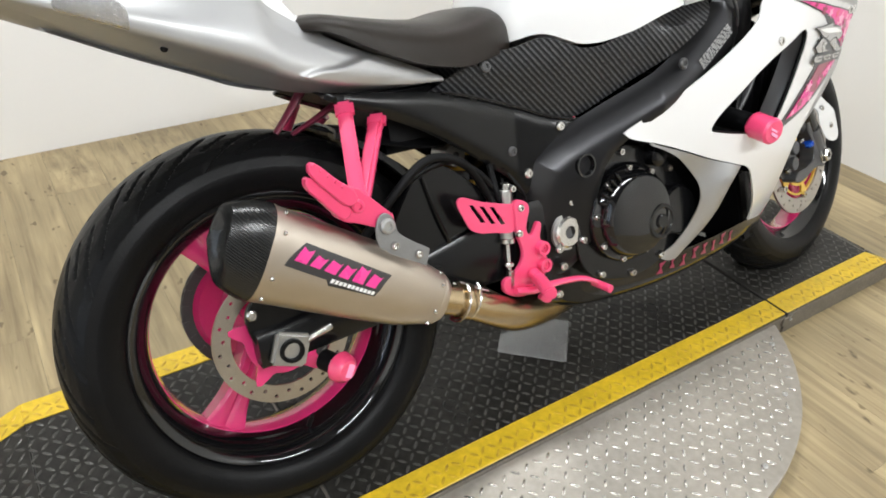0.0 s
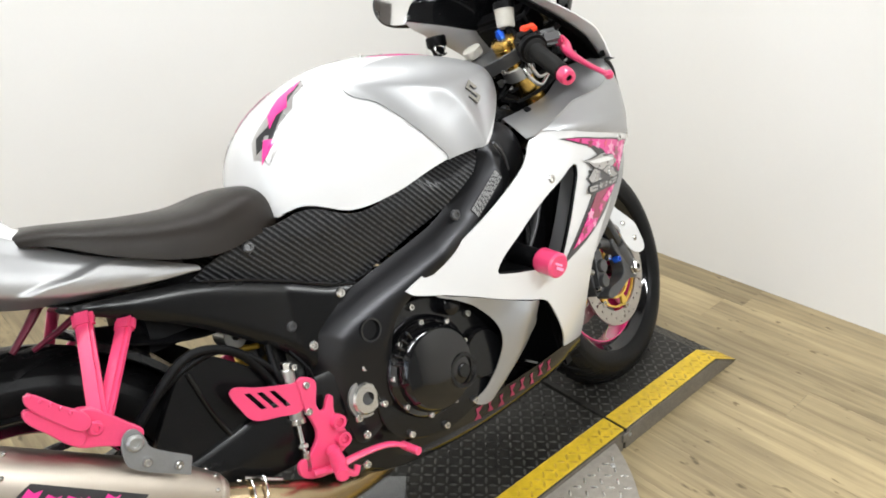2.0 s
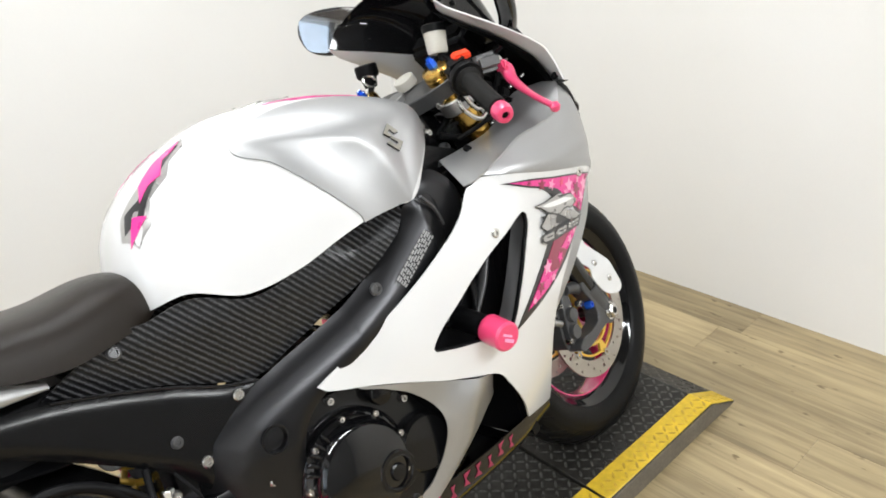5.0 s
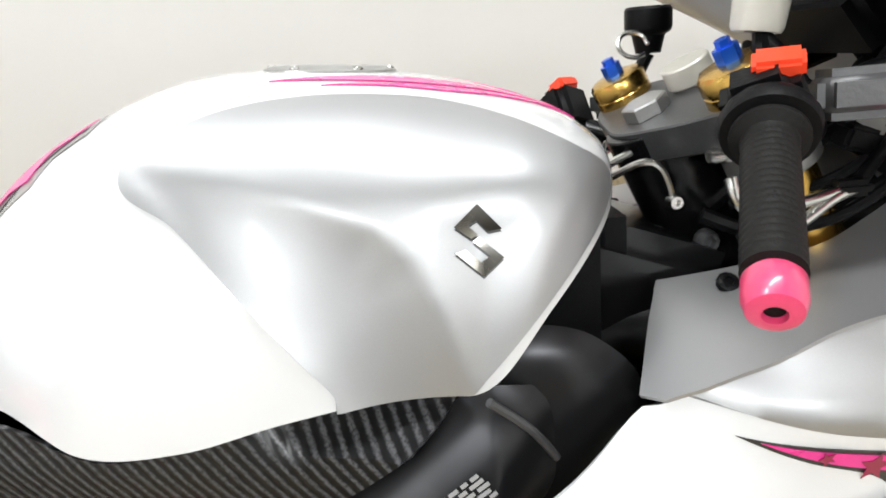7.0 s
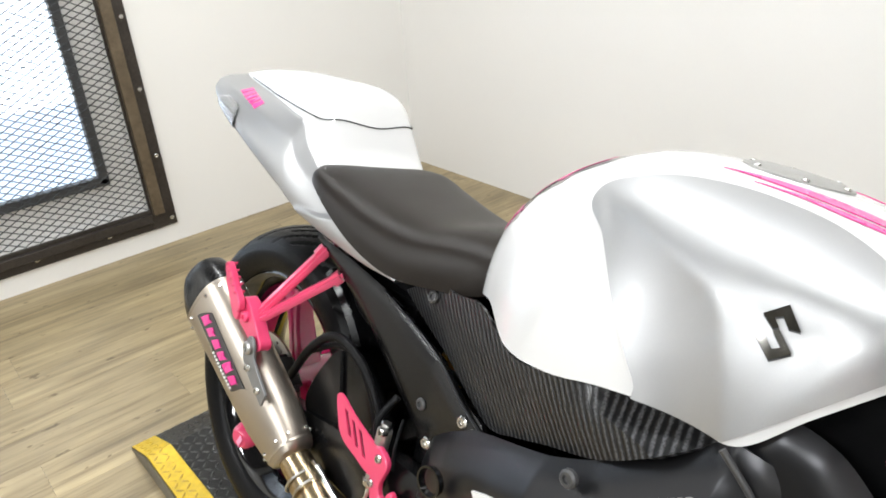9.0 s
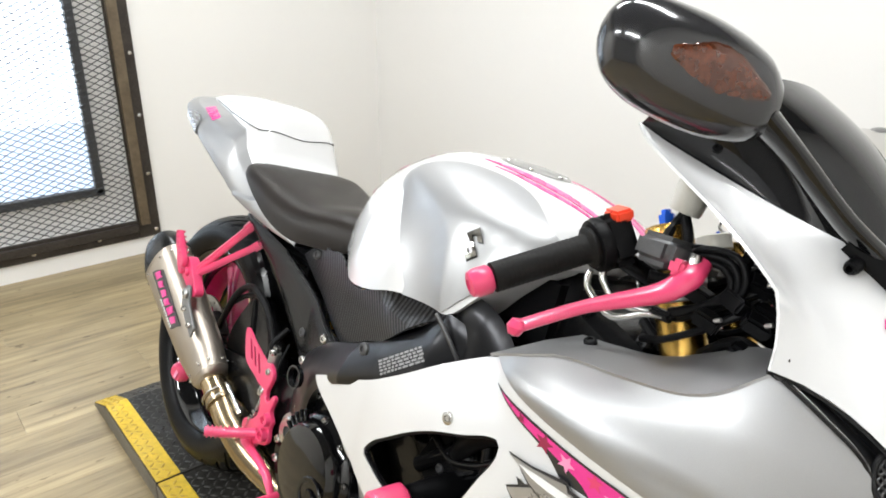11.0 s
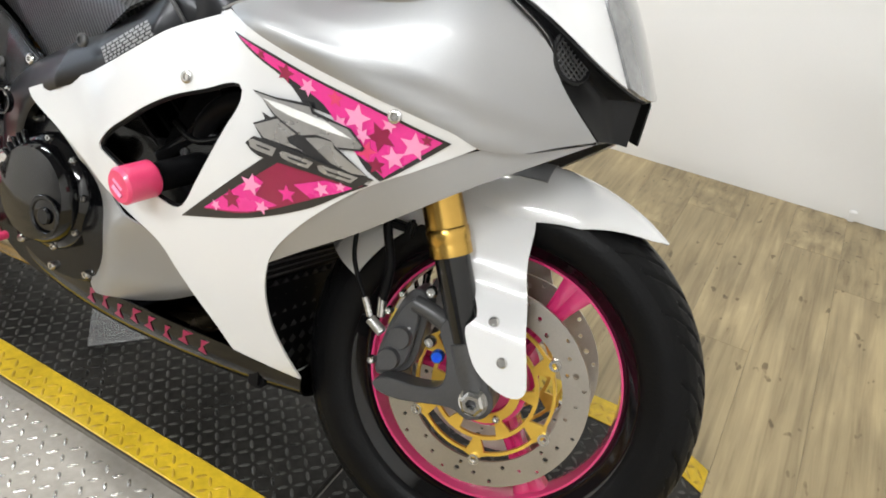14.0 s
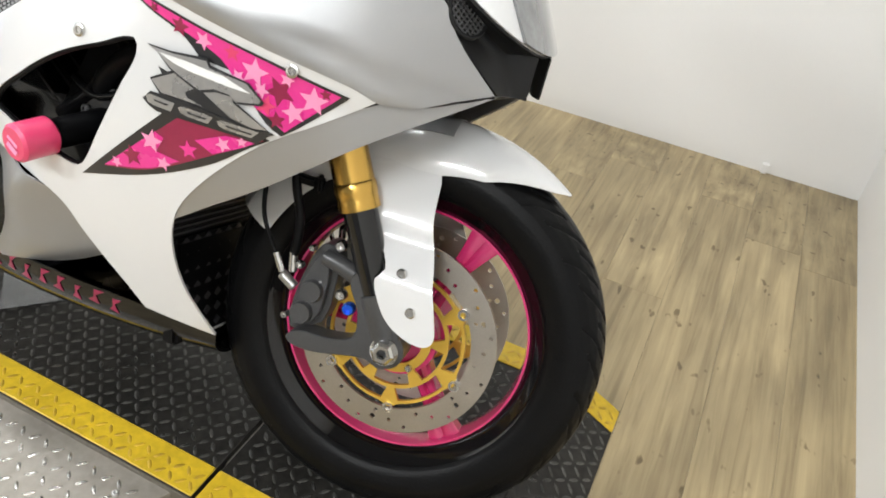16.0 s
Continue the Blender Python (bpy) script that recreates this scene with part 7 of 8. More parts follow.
    part("slider_cap", rod((0.057, -0.148, 0.263), (0.064, -0.172, 0.259), 0.025, 0.022, 28, round_end=0.006), PINK, sl, "round hot pink slider cap")
    part("cap_mark", block((0.016, 0.001, 0.022), Matrix.Translation((0.0645, -0.1722, 0.259)) @ Matrix.Rotation(0.5, 4, "Y"), 0), ROSE, sl)
    # shock: spring and reservoir seen ahead of the wheel
    sh = part("rear_shock", rod((0.40, 0.0, 0.62), (0.44, 0.0, 0.36), 0.022), GREY_CAST, bike, "rear shock with a yellow spring")
    helix = [Vector((0.40 + 0.04 * t / 7, 0, 0.60 - 0.21 * t / 7)) + 0.036 * Vector((math.cos(2 * math.pi * t), math.sin(2 * math.pi * t), 0)) for t in (k / 8 for k in range(57))]
    part("spring", tube(helix, 0.0055, 8, samples=1), GOLD_DISC, sh, "yellow coil spring")
    dial = part("shock_reservoir", rod((0.383, 0.01, 0.519), (0.383, -0.042, 0.519), 0.021, segs=28), ALLOY, bike, "alloy shock reservoir end")
    part("reservoir_cap", rod((0.383, -0.042, 0.519), (0.383, -0.0455, 0.519), 0.006), GREY_CAST, dial)
    part("frame_crossmember", block((0.10, 0.20, 0.14), pose(0.47, 0, 0.45), 0.015), BLACK_SATIN, bike, "black frame cross member")
    part("rear_tank", block((0.16, 0.16, 0.10), pose(0.30, 0, 0.60), 0.02), BLACK_PLASTIC, bike, "black battery box under the seat")
    part("swing_bridge", block((0.07, 0.22, 0.09), pose(0.36, 0, 0.37), 0.012), BLACK_SATIN, bike)


swingarm()


def exhaust():
    # silencer: trioval body tapering to the rear, with carbon end cap
    a, b = Vector((0.240, -0.170, 0.322)), Vector((-0.043, -0.195, 0.490))
    d = (b - a).normalized()
    side = d.cross(Vector((0, 0, 1))).normalized()
    up = side.cross(d).normalized()

    def oval(c, w, h):
        return [c + side * w * math.copysign(abs(math.cos(t)) ** 0.80, math.cos(t)) + up * h * math.copysign(abs(math.sin(t)) ** 0.80, math.sin(t)) for t in (2 * math.pi * k / 40 for k in range(40))]

    prof = [(0.0, 0.024, 0.026), (0.015, 0.032, 0.037), (0.04, 0.034, 0.042), (0.12, 0.036, 0.048), (0.25, 0.039, 0.057), (1.0, 0.043, 0.068)]
    rings = [oval(a.lerp(b, t), *lerp_table(prof, t)) for t in (0, 0.015, 0.04, 0.08, 0.12, 0.25, 0.4, 0.55, 0.7, 0.85, 1.0)]
    can = part("silencer", loft(rings), TITANIUM, bike, "brushed titanium oval silencer with a carbon end")
    tip = []
    for t in (0, 0.02, 0.3, 0.6, 0.85, 1.0):
        w = 1 - 0.20 * t ** 1.8
        c = b + d * (0.058 * t) - Vector((0, 0, 0.003 * t * t))
        ring = oval(c, 0.0442 * w, 0.0692 * w)
        tip.append([p - d * 0.022 * t * max(0.0, -(p - c).dot(up) / 0.06) for p in ring])
    mouth = b + d * 0.054
    tip.append([p.lerp(mouth, 0.22) for p in tip[-1]])
    tip.append([p.lerp(b + d * 0.03, 0.30) for p in tip[-1]])
    part("end_cap", loft(tip), CARBON_FINE, can, "glossy carbon-fibre end cap")
    for t, w in ((0.985, 0.004), (0.045, 0.004)):
        c0, c1 = a.lerp(b, t), a.lerp(b, t) + d * w
        ww, hh = lerp_table(prof, t)
        part("rivet_band", loft([oval(c0, ww + 0.001, hh + 0.001), oval(c1, ww + 0.001, hh + 0.001)]), TITANIUM, can)
    for k in range(9):
        ring = oval(a.lerp(b, 0.955), *[v + 0.001 for v in lerp_table(prof, 0.955)])
        p = ring[(k * 40) // 9]
        part("rivet", bolt(p, 0.0032, 0.0025, (p - a.lerp(b, 0.955)).normalized()), STEEL, can)
        ring = oval(a.lerp(b, 0.085), *[v + 0.0008 for v in lerp_table(prof, 0.085)])
        p = ring[(k * 40) // 9]
        part("rivet", bolt(p, 0.0032, 0.0025, (p - a.lerp(b, 0.085)).normalized()), STEEL, can)

    def on_can(u, v, lift):
        # u along the body, v round its outer side
        t = u
        ww, hh = lerp_table(prof, t)
        c = a.lerp(b, t)
        y = math.copysign(abs(math.cos(v)) ** 0.80, math.cos(v))
        z = math.copysign(abs(math.sin(v)) ** 0.80, math.sin(v))
        o = side if side.y < 0 else -side
        return c + o * (ww + lift) * y + up * (hh + lift) * z

    # badge: black plate, pink shapes in place of the maker's letters
    part("badge", sheet([(0.46, -0.20, 1), (0.70, -0.20, 1), (0.715, -0.10, 1), (0.925, -0.04, 1), (0.855, 0.40, 1), (0.40, 0.24, 1)], lambda u, v: on_can(u, v, 0.0015), 0.06, 0.0015), DECAL_BLACK, can, "black badge with pink and white printed shapes")
    for k in range(6):
        u1 = 0.890 - 0.073 * k
        h = 0.26 if k in (0, 4) else 0.19
        z0 = 0.035 - 0.014 * k
        q = [(u1, z0, 1), (u1 - 0.056 + 0.006 * (k % 2), z0 - 0.012, 1), (u1 - 0.080, z0 + h - 0.02, 1), (u1 - 0.052 - 0.01 * (k % 3), z0 + h * 0.72, 1), (u1 - 0.030, z0 + h, 1)]
        part("badge_shape", sheet(q, lambda u, v: on_can(u, v, 0.0035), 0.05, 0.0015), MAGENTA, can, "hot pink printed shape")
    for k in range(11):
        u1 = 0.700 - 0.0215 * k
        z0 = -0.125 - 0.004 * k
        q = [(u1, z0, 1), (u1 - 0.014, z0 - 0.003, 1), (u1 - 0.020, z0 + 0.062, 1), (u1 - 0.006, z0 + 0.065, 1)]
        part("badge_bar", sheet(q, lambda u, v: on_can(u, v, 0.0032), 0.05, 0.0012, inner=False), WHITE_INK, can)
    # link pipe and clamp
    pipe = [(0.232, -0.170, 0.326), (0.285, -0.167, 0.302), (0.345, -0.160, 0.266), (0.41, -0.135, 0.228), (0.50, -0.09, 0.195), (0.60, -0.04, 0.175)]
    lp = part("link_pipe", tube(pipe, [0.026, 0.027, 0.029, 0.031, 0.03, 0.03], 28), HOT_PIPE, bike, "heat-tinted titanium link pipe")
    dd = (Vector(pipe[1]) - Vector(pipe[0])).normalized()
    m = Matrix.Translation(Vector(pipe[1])) @ dd.to_track_quat("Z", "Y").to_matrix().to_4x4()
    part("clamp_band", revolve([(-0.012, 0.0275), (-0.012, 0.0305), (0.012, 0.0305), (0.012, 0.0275)], 32, turn=m, axis="z", close=True), HOT_PIPE, lp)
    bm = bmesh.new()
    for w in (-0.010, 0.010):
        join(bm, tube([m @ Vector((0.034 * math.cos(t), 0.034 * math.sin(t) + (0.006 if w > 0 else 0), w)) for t in (k * 0.5 for k in range(4, 11))], 0.002, 6))
    part("spring_hook", bm, STEEL, lp)
    bm = tube([(0.286, -0.158, 0.332), (0.312, -0.155, 0.316), (0.345, -0.150, 0.296)], 0.0065, 10)
    for hx, hz in ((0.276, 0.336), (0.352, 0.290)):
        join(bm, tube([(hx, -0.158, hz), (hx + 0.006, -0.160, hz - 0.008), (hx - 0.004, -0.165, hz - 0.020)], 0.0022, 6))
    part("tension_spring", bm, STEEL, lp, "bright tension spring")
    # hanger from the passenger bracket to the silencer
    hang = [(0.131, 0.494), (0.141, 0.501), (0.151, 0.497), (0.157, 0.484), (0.161, 0.466), (0.208, 0.429, 1), (0.199, 0.404, 1), (0.130, 0.450), (0.125, 0.474)]
    h = part("silencer_hanger", plate(hang, -0.222, -0.217, 0.012), HANGER_STEEL, bike, "grey steel silencer hanger")
    part("hanger_bolt", bolt((0.143, -0.223, 0.482), 0.0115, 0.007), ALLOY, h)
    for x, z in ((0.150, 0.450), (0.187, 0.427)):
        part("hanger_bolt", bolt((x, -0.223, z), 0.0065, 0.006), STEEL, h)
    for yy in (-0.05, 0.02, 0.09):
        part("header_pipe", tube([(0.60, -0.04, 0.175), (0.75, yy, 0.165), (0.90, yy, 0.19), (1.0, yy, 0.30), (0.99, yy, 0.42)], 0.02, 12), HOT_PIPE, bike, "titanium exhaust header pipe")


exhaust()


def footrests():
    # passenger bracket: a cast foot, two flat struts up to the subframe, and the folded peg
    def bar(a, b, wide, thin):
        a, b = Vector(a), Vector(b)
        d = b - a
        m = Matrix.Translation((a + b) / 2) @ d.to_track_quat("Z", "X").to_matrix().to_4x4()
        return block((thin, wide, d.length), m, min(thin, wide) * 0.3, 2)

    base = [(0.088, 0.548), (0.108, 0.546), (0.128, 0.528), (0.150, 0.504), (0.161, 0.490), (0.152, 0.477), (0.134, 0.480), (0.102, 0.495), (0.084, 0.502), (0.073, 0.516)]
    br = part("passenger_bracket", plate(base, -0.214, -0.192, 0.010), PINK, bike, "hot pink passenger footrest bracket")
    part("strut", bar((0.155, -0.112, 0.650), (0.114, -0.203, 0.520), 0.023, 0.015), PINK, br)
    part("strut", bar((0.207, -0.112, 0.622), (0.116, -0.204, 0.514), 0.023, 0.015), PINK, br)
    for a, b in (((0.156, -0.110, 0.655), (0.149, -0.126, 0.631)), ((0.209, -0.110, 0.626), (0.197, -0.124, 0.607))):
        part("bracket_mount", bar(a, b, 0.029, 0.019), PINK, br)
    part("boss_bolt", bolt((0.106, -0.215, 0.520), 0.010, 0.006), PINK, br)
    prong = [(0.042, 0.594), (0.051, 0.594), (0.078, 0.566), (0.100, 0.546), (0.102, 0.530), (0.088, 0.526), (0.066, 0.548), (0.042, 0.580)]
    pg = part("passenger_peg", plate(prong, -0.228, -0.216, 0.010), PINK, br, "folded hot pink passenger footpeg")
    lower = [(0.036, 0.574), (0.044, 0.575), (0.066, 0.549), (0.092, 0.522), (0.088, 0.508), (0.076, 0.510), (0.052, 0.540), (0.036, 0.562)]
    part("peg_tongue", plate(lower, -0.222, -0.205, 0.010), PINK, pg)
    b = bmesh.new()
    for k in range(5):
        block((0.0035, 0.020, 0.006), Matrix.Translation((0.048 + 0.009 * k, -0.221, 0.5925 - 0.0092 * k)) @ Matrix.Rotation(radians(45), 4, "Y"), 0.001, 1, b)
    part("peg_teeth", b, PINK, pg)
    bm = tube([(0.160, 0.112, 0.640), (0.135, 0.165, 0.560), (0.118, 0.195, 0.515)], [0.012, 0.0105, 0.013], 12, flat=0.65)
    br = part("passenger_bracket", rod((0.120, 0.185, 0.512), (0.122, 0.212, 0.512), 0.017), PINK, bike, "hot pink passenger footrest bracket")
    part("strut", bm, PINK, br)
    part("strut", tube([(0.212, 0.112, 0.612), (0.165, 0.165, 0.555), (0.125, 0.198, 0.510)], [0.013, 0.0105, 0.013], 12, flat=0.65), PINK, br)
    # rider's rearset plate with slotted heel guard
    plate_out = [(0.418, 0.442), (0.437, 0.438), (0.447, 0.425), (0.437, 0.388), (0.446, 0.374), (0.462, 0.394), (0.470, 0.389), (0.465, 0.362), (0.478, 0.347), (0.475, 0.330), (0.480, 0.312), (0.474, 0.298), (0.444, 0.284), (0.430, 0.268), (0.400, 0.272), (0.378, 0.287), (0.380, 0.308), (0.402, 0.314), (0.424, 0.342), (0.415, 0.389), (0.415, 0.420)]
    rs = part("rearset", plate(plate_out, -0.160, -0.150, 0.012), PINK, bike, "hot pink rider footrest plate")
    for x, z in ((0.464, 0.346), (0.465, 0.314)):
        part("boss", revolve([(-0.160, 0.0135), (-0.171, 0.0125), (-0.171, 0.008), (-0.164, 0.007), (-0.164, 0)], 24, Vector((x, 0, z))), PINK, rs)
        part("boss_bolt", bolt((x, -0.163, z), 0.007, 0.005), PINK, rs)
    heel = [(0.305, 0.468), (0.316, 0.473), (0.350, 0.458), (0.406, 0.440), (0.424, 0.437), (0.421, 0.408), (0.411, 0.390), (0.373, 0.397), (0.330, 0.411), (0.313, 0.440)]
    slots = [[(x, z, 1), (x + 0.009, z - 0.002, 1), (x + 0.029, z - 0.037, 1), (x + 0.020, z - 0.036, 1)] for x, z in ((0.327, 0.457), (0.347, 0.450), (0.367, 0.444))]
    part("heel_guard", plate(heel, -0.156, -0.1525, 0.012, slots), PINK, rs, "hot pink slotted heel guard")
    for x, z in ((0.428, 0.428), (0.420, 0.384)):
        part("guard_bolt", bolt((x, -0.158, z), 0.007, 0.006), STEEL, rs)
    mc = part("rear_master_cylinder", rod((0.411, -0.143, 0.462), (0.404, -0.143, 0.372), 0.0115, segs=20), ALLOY, rs, "alloy rear brake master cylinder")
    part("cylinder_cap", rod((0.412, -0.143, 0.474), (0.411, -0.143, 0.460), 0.0085, segs=6), STEEL, mc)
    part("banjo_bolt", bolt((0.418, -0.150, 0.464), 0.007, 0.009, (0, -1, 0)), STEEL, mc)
    part("cylinder_collar", rod((0.4045, -0.143, 0.378), (0.4035, -0.143, 0.368), 0.0145, segs=20), STEEL, mc)
    part("pushrod", rod((0.404, -0.143, 0.372), (0.398, -0.150, 0.318), 0.0042), STEEL, rs)
    part("lock_nut", rod((0.4000, -0.148, 0.334), (0.3990, -0.149, 0.326), 0.0085, segs=6), STEEL, rs)
    part("clevis", block((0.013, 0.014, 0.036), Matrix.Translation((0.396, -0.153, 0.304)) @ Matrix.Rotation(radians(8), 4, "Y"), 0.003), STEEL, rs)
    part("reservoir_hose", tube([(0.398, -0.143, 0.440), (0.392, -0.142, 0.470), (0.400, -0.12, 0.505)], 0.0055, 10), BLACK_PLASTIC, rs)
    part("switch_wire", tube([(0.45, -0.15, 0.42), (0.445, -0.150, 0.45), (0.43, -0.13, 0.485)], 0.0022, 8), BLACK_PLASTIC, rs)
    # peg and pedal
    pg = part("rider_peg", tube([(0.440, -0.165, 0.305), (0.425, -0.21, 0.303), (0.405, -0.252, 0.300)], [0.012, 0.0105, 0.0105], 14, flat=0.85), PINK, rs, "hot pink knurled rider footpeg")
    b = bmesh.new()
    for k in range(9):
        t = 0.25 + 0.085 * k
        join(b, rod(Vector((0.440, -0.165, 0.305)).lerp(Vector((0.405, -0.252, 0.300)), t), Vector((0.440, -0.165, 0.305)).lerp(Vector((0.405, -0.252, 0.300)), t + 0.025), 0.0122, segs=12))
    part("peg_knurl", b, PINK, pg)
    part("brake_pedal", tube([(0.395, -0.166, 0.286), (0.43, -0.170, 0.278), (0.475, -0.174, 0.278), (0.520, -0.178, 0.274), (0.548, -0.182, 0.266), (0.574, -0.184, 0.248)], [0.010, 0.011, 0.009, 0.0085, 0.0085, 0.006], 12, flat=0.6), PINK, rs, "hot pink rear brake pedal")
    part("pedal_toe", rod((0.570, -0.170, 0.251), (0.574, -0.214, 0.246), 0.0075, segs=16), PINK, rs, "ribbed pink pedal toe peg")
    part("pedal_spring", tube([(0.46, -0.150, 0.252), (0.475, -0.152, 0.240), (0.485, -0.15, 0.25)], 0.006, 8), PINK, rs)
    # left side, plain
    part("rearset", mirrored(plate(plate_out, -0.160, -0.150, 0.012)), PINK, bike, "hot pink rider footrest plate")
    part("rider_peg", mirrored(tube([(0.440, -0.165, 0.305), (0.405, -0.252, 0.300)], 0.0115, 14)), PINK, bike, "hot pink rider footpeg")


footrests()


def frame_slider(side):
    s = side
    st = part("frame_slider", rod((0.955, s * 0.12, 0.500), (0.945, s * 0.250, 0.478), 0.022, 0.020, 24), BLACK_PLASTIC, bike, "black frame slider with a pink end")
    part("slider_cap", rod((0.946, s * 0.236, 0.481), (0.940, s * 0.286, 0.470), 0.0255, 0.0255, 32, round_end=0.004), PINK, st, "round hot pink slider end")
    for k in range(2):
        part("cap_mark", block((0.020, 0.001, 0.006), Matrix.Translation((0.9395, s * 0.2866, 0.474 - 0.010 * k)) @ Matrix.Rotation(0.5, 4, "Y"), 0), ROSE, st)


for s in (-1, 1):
    frame_slider(s)


def handlebar(side):
    s = side
    root = AXLE_F + Vector((0, s * 0.1025, 0)) + UP * 0.612
    back = STEER.inverted()
    flip = Matrix.Diagonal((1, -s, 1, 1))
    local = lambda x, y, z: flip @ (back @ Vector((x, y, z)))
    inner, outer = local(1.099, -0.175, 0.898), local(1.033, -0.319, 0.812)
    d = (outer - inner).normalized()
    bar = part("clip_on", steered(rod(root + UP * -0.014, root + UP * 0.014, 0.036, segs=32)), ALLOY, bike, "alloy clip-on handlebar clamp")
    part("clamp_bolt", steered(bolt(root + Vector((-0.038, -s * 0.004, 0)), 0.007, 0.012, (-1, 0, 0))), STEEL, bar)
    part("bar_tube", steered(rod(root + Vector((-0.01, s * 0.02, 0)), inner + d * 0.02, 0.0115)), BLACK_SATIN, bar)
    # rubber grip with flange rings and fine ribs
    m = Matrix.Translation(outer - d * 0.162) @ d.to_track_quat("Z", "Y").to_matrix().to_4x4()
    prof = [(0, 0.010), (0, 0.026), (0.006, 0.028), (0.010, 0.026), (0.012, 0.022), (0.016, 0.0245), (0.020, 0.0245), (0.024, 0.0180)]
    n = 18
    for k in range(n):
        z = 0.028 + 0.105 * k / n
        prof += [(z, 0.0168), (z + 0.002, 0.0174), (z + 0.004, 0.0168)]
    prof += [(0.136, 0.0172), (0.138, 0.010)]
    g = part("grip", steered(revolve(prof, 32, turn=m, axis="z", close=True)), GRIP_RUBBER, bar, "ribbed black rubber grip")
    e0 = outer - d * 0.024
    me = Matrix.Translation(e0) @ d.to_track_quat("Z", "Y").to_matrix().to_4x4()
    part("bar_end", steered(revolve([(0, 0), (0, 0.0135), (0.004, 0.0165), (0.018, 0.0165), (0.025, 0.0142), (0.027, 0.010), (0.027, 0.0065), (0.022, 0.006), (0.022, 0)], 32, turn=me, axis="z")), PINK, bar, "hot pink bar end weight")
    part("bar_end_bolt", steered(rod(e0 + d * 0.021, e0 + d * 0.0235, 0.0058, segs=16)), BLACK_PLASTIC, bar)
    # switch housing
    sw = Matrix.Translation(inner + d * 0.006) @ d.to_track_quat("Z", "Y").to_matrix().to_4x4()
    h = part("switch_housing", steered(block((0.050, 0.062, 0.040), sw @ Matrix.Rotation(0.3, 4, "Z"), 0.010, 3)), BLACK_PLASTIC, bar, "black switch housing")
    part("housing_collar", steered(revolve([(0.012, 0.012), (0.012, 0.030), (0.018, 0.032), (0.026, 0.030), (0.028, 0.012)], 28, turn=sw, axis="z", close=True)), BLACK_PLASTIC, bar)
    part("kill_switch", steered(block((0.032, 0.014, 0.022), Matrix.Translation(local(1.098, -0.187, 0.9255)) @ d.to_track_quat("Z", "Y").to_matrix().to_4x4(), 0.003)), RED_SWITCH, bar, "red switch button")
    # lever: perch and blade
    per = local(1.158, -0.172, 0.902)
    p = part("lever_perch", steered(block((0.055, 0.05, 0.034), Matrix.Translation(per) @ Matrix.Rotation(radians(20 * s), 4, "Z"), 0.009, 3)), GREY_CAST, bar, "dark grey lever perch and master cylinder")
    tip = local(1.127, -0.340, 0.800)
    lv = [local(1.199, -0.165, 0.903), local(1.200, -0.185, 0.885), local(1.186, -0.207, 0.862), local(1.150, -0.272, 0.832), tip]
    blade = part("lever", steered(tube(lv, [0.011, 0.0155, 0.0125, 0.008, 0.0072], 14, flat=0.7)), PINK, bar, "hot pink hand lever")
    part("lever_ball", steered(revolve([(-0.0095, 0.0), (-0.0075, 0.006), (0, 0.0095), (0.0075, 0.006), (0.0095, 0.0)], 18, turn=Matrix.Translation(tip), axis="z")), PINK, blade)
    part("lever_bolt", steered(bolt(local(1.196, -0.176, 0.898), 0.008, 0.012, (0, 0, 1))), STEEL, blade)
    part("lever_adjuster", steered(block((0.016, 0.026, 0.018), Matrix.Translation(local(1.188, -0.186, 0.892)), 0.004)), PINK, blade)


for s in (-1, 1):
    handlebar(s)


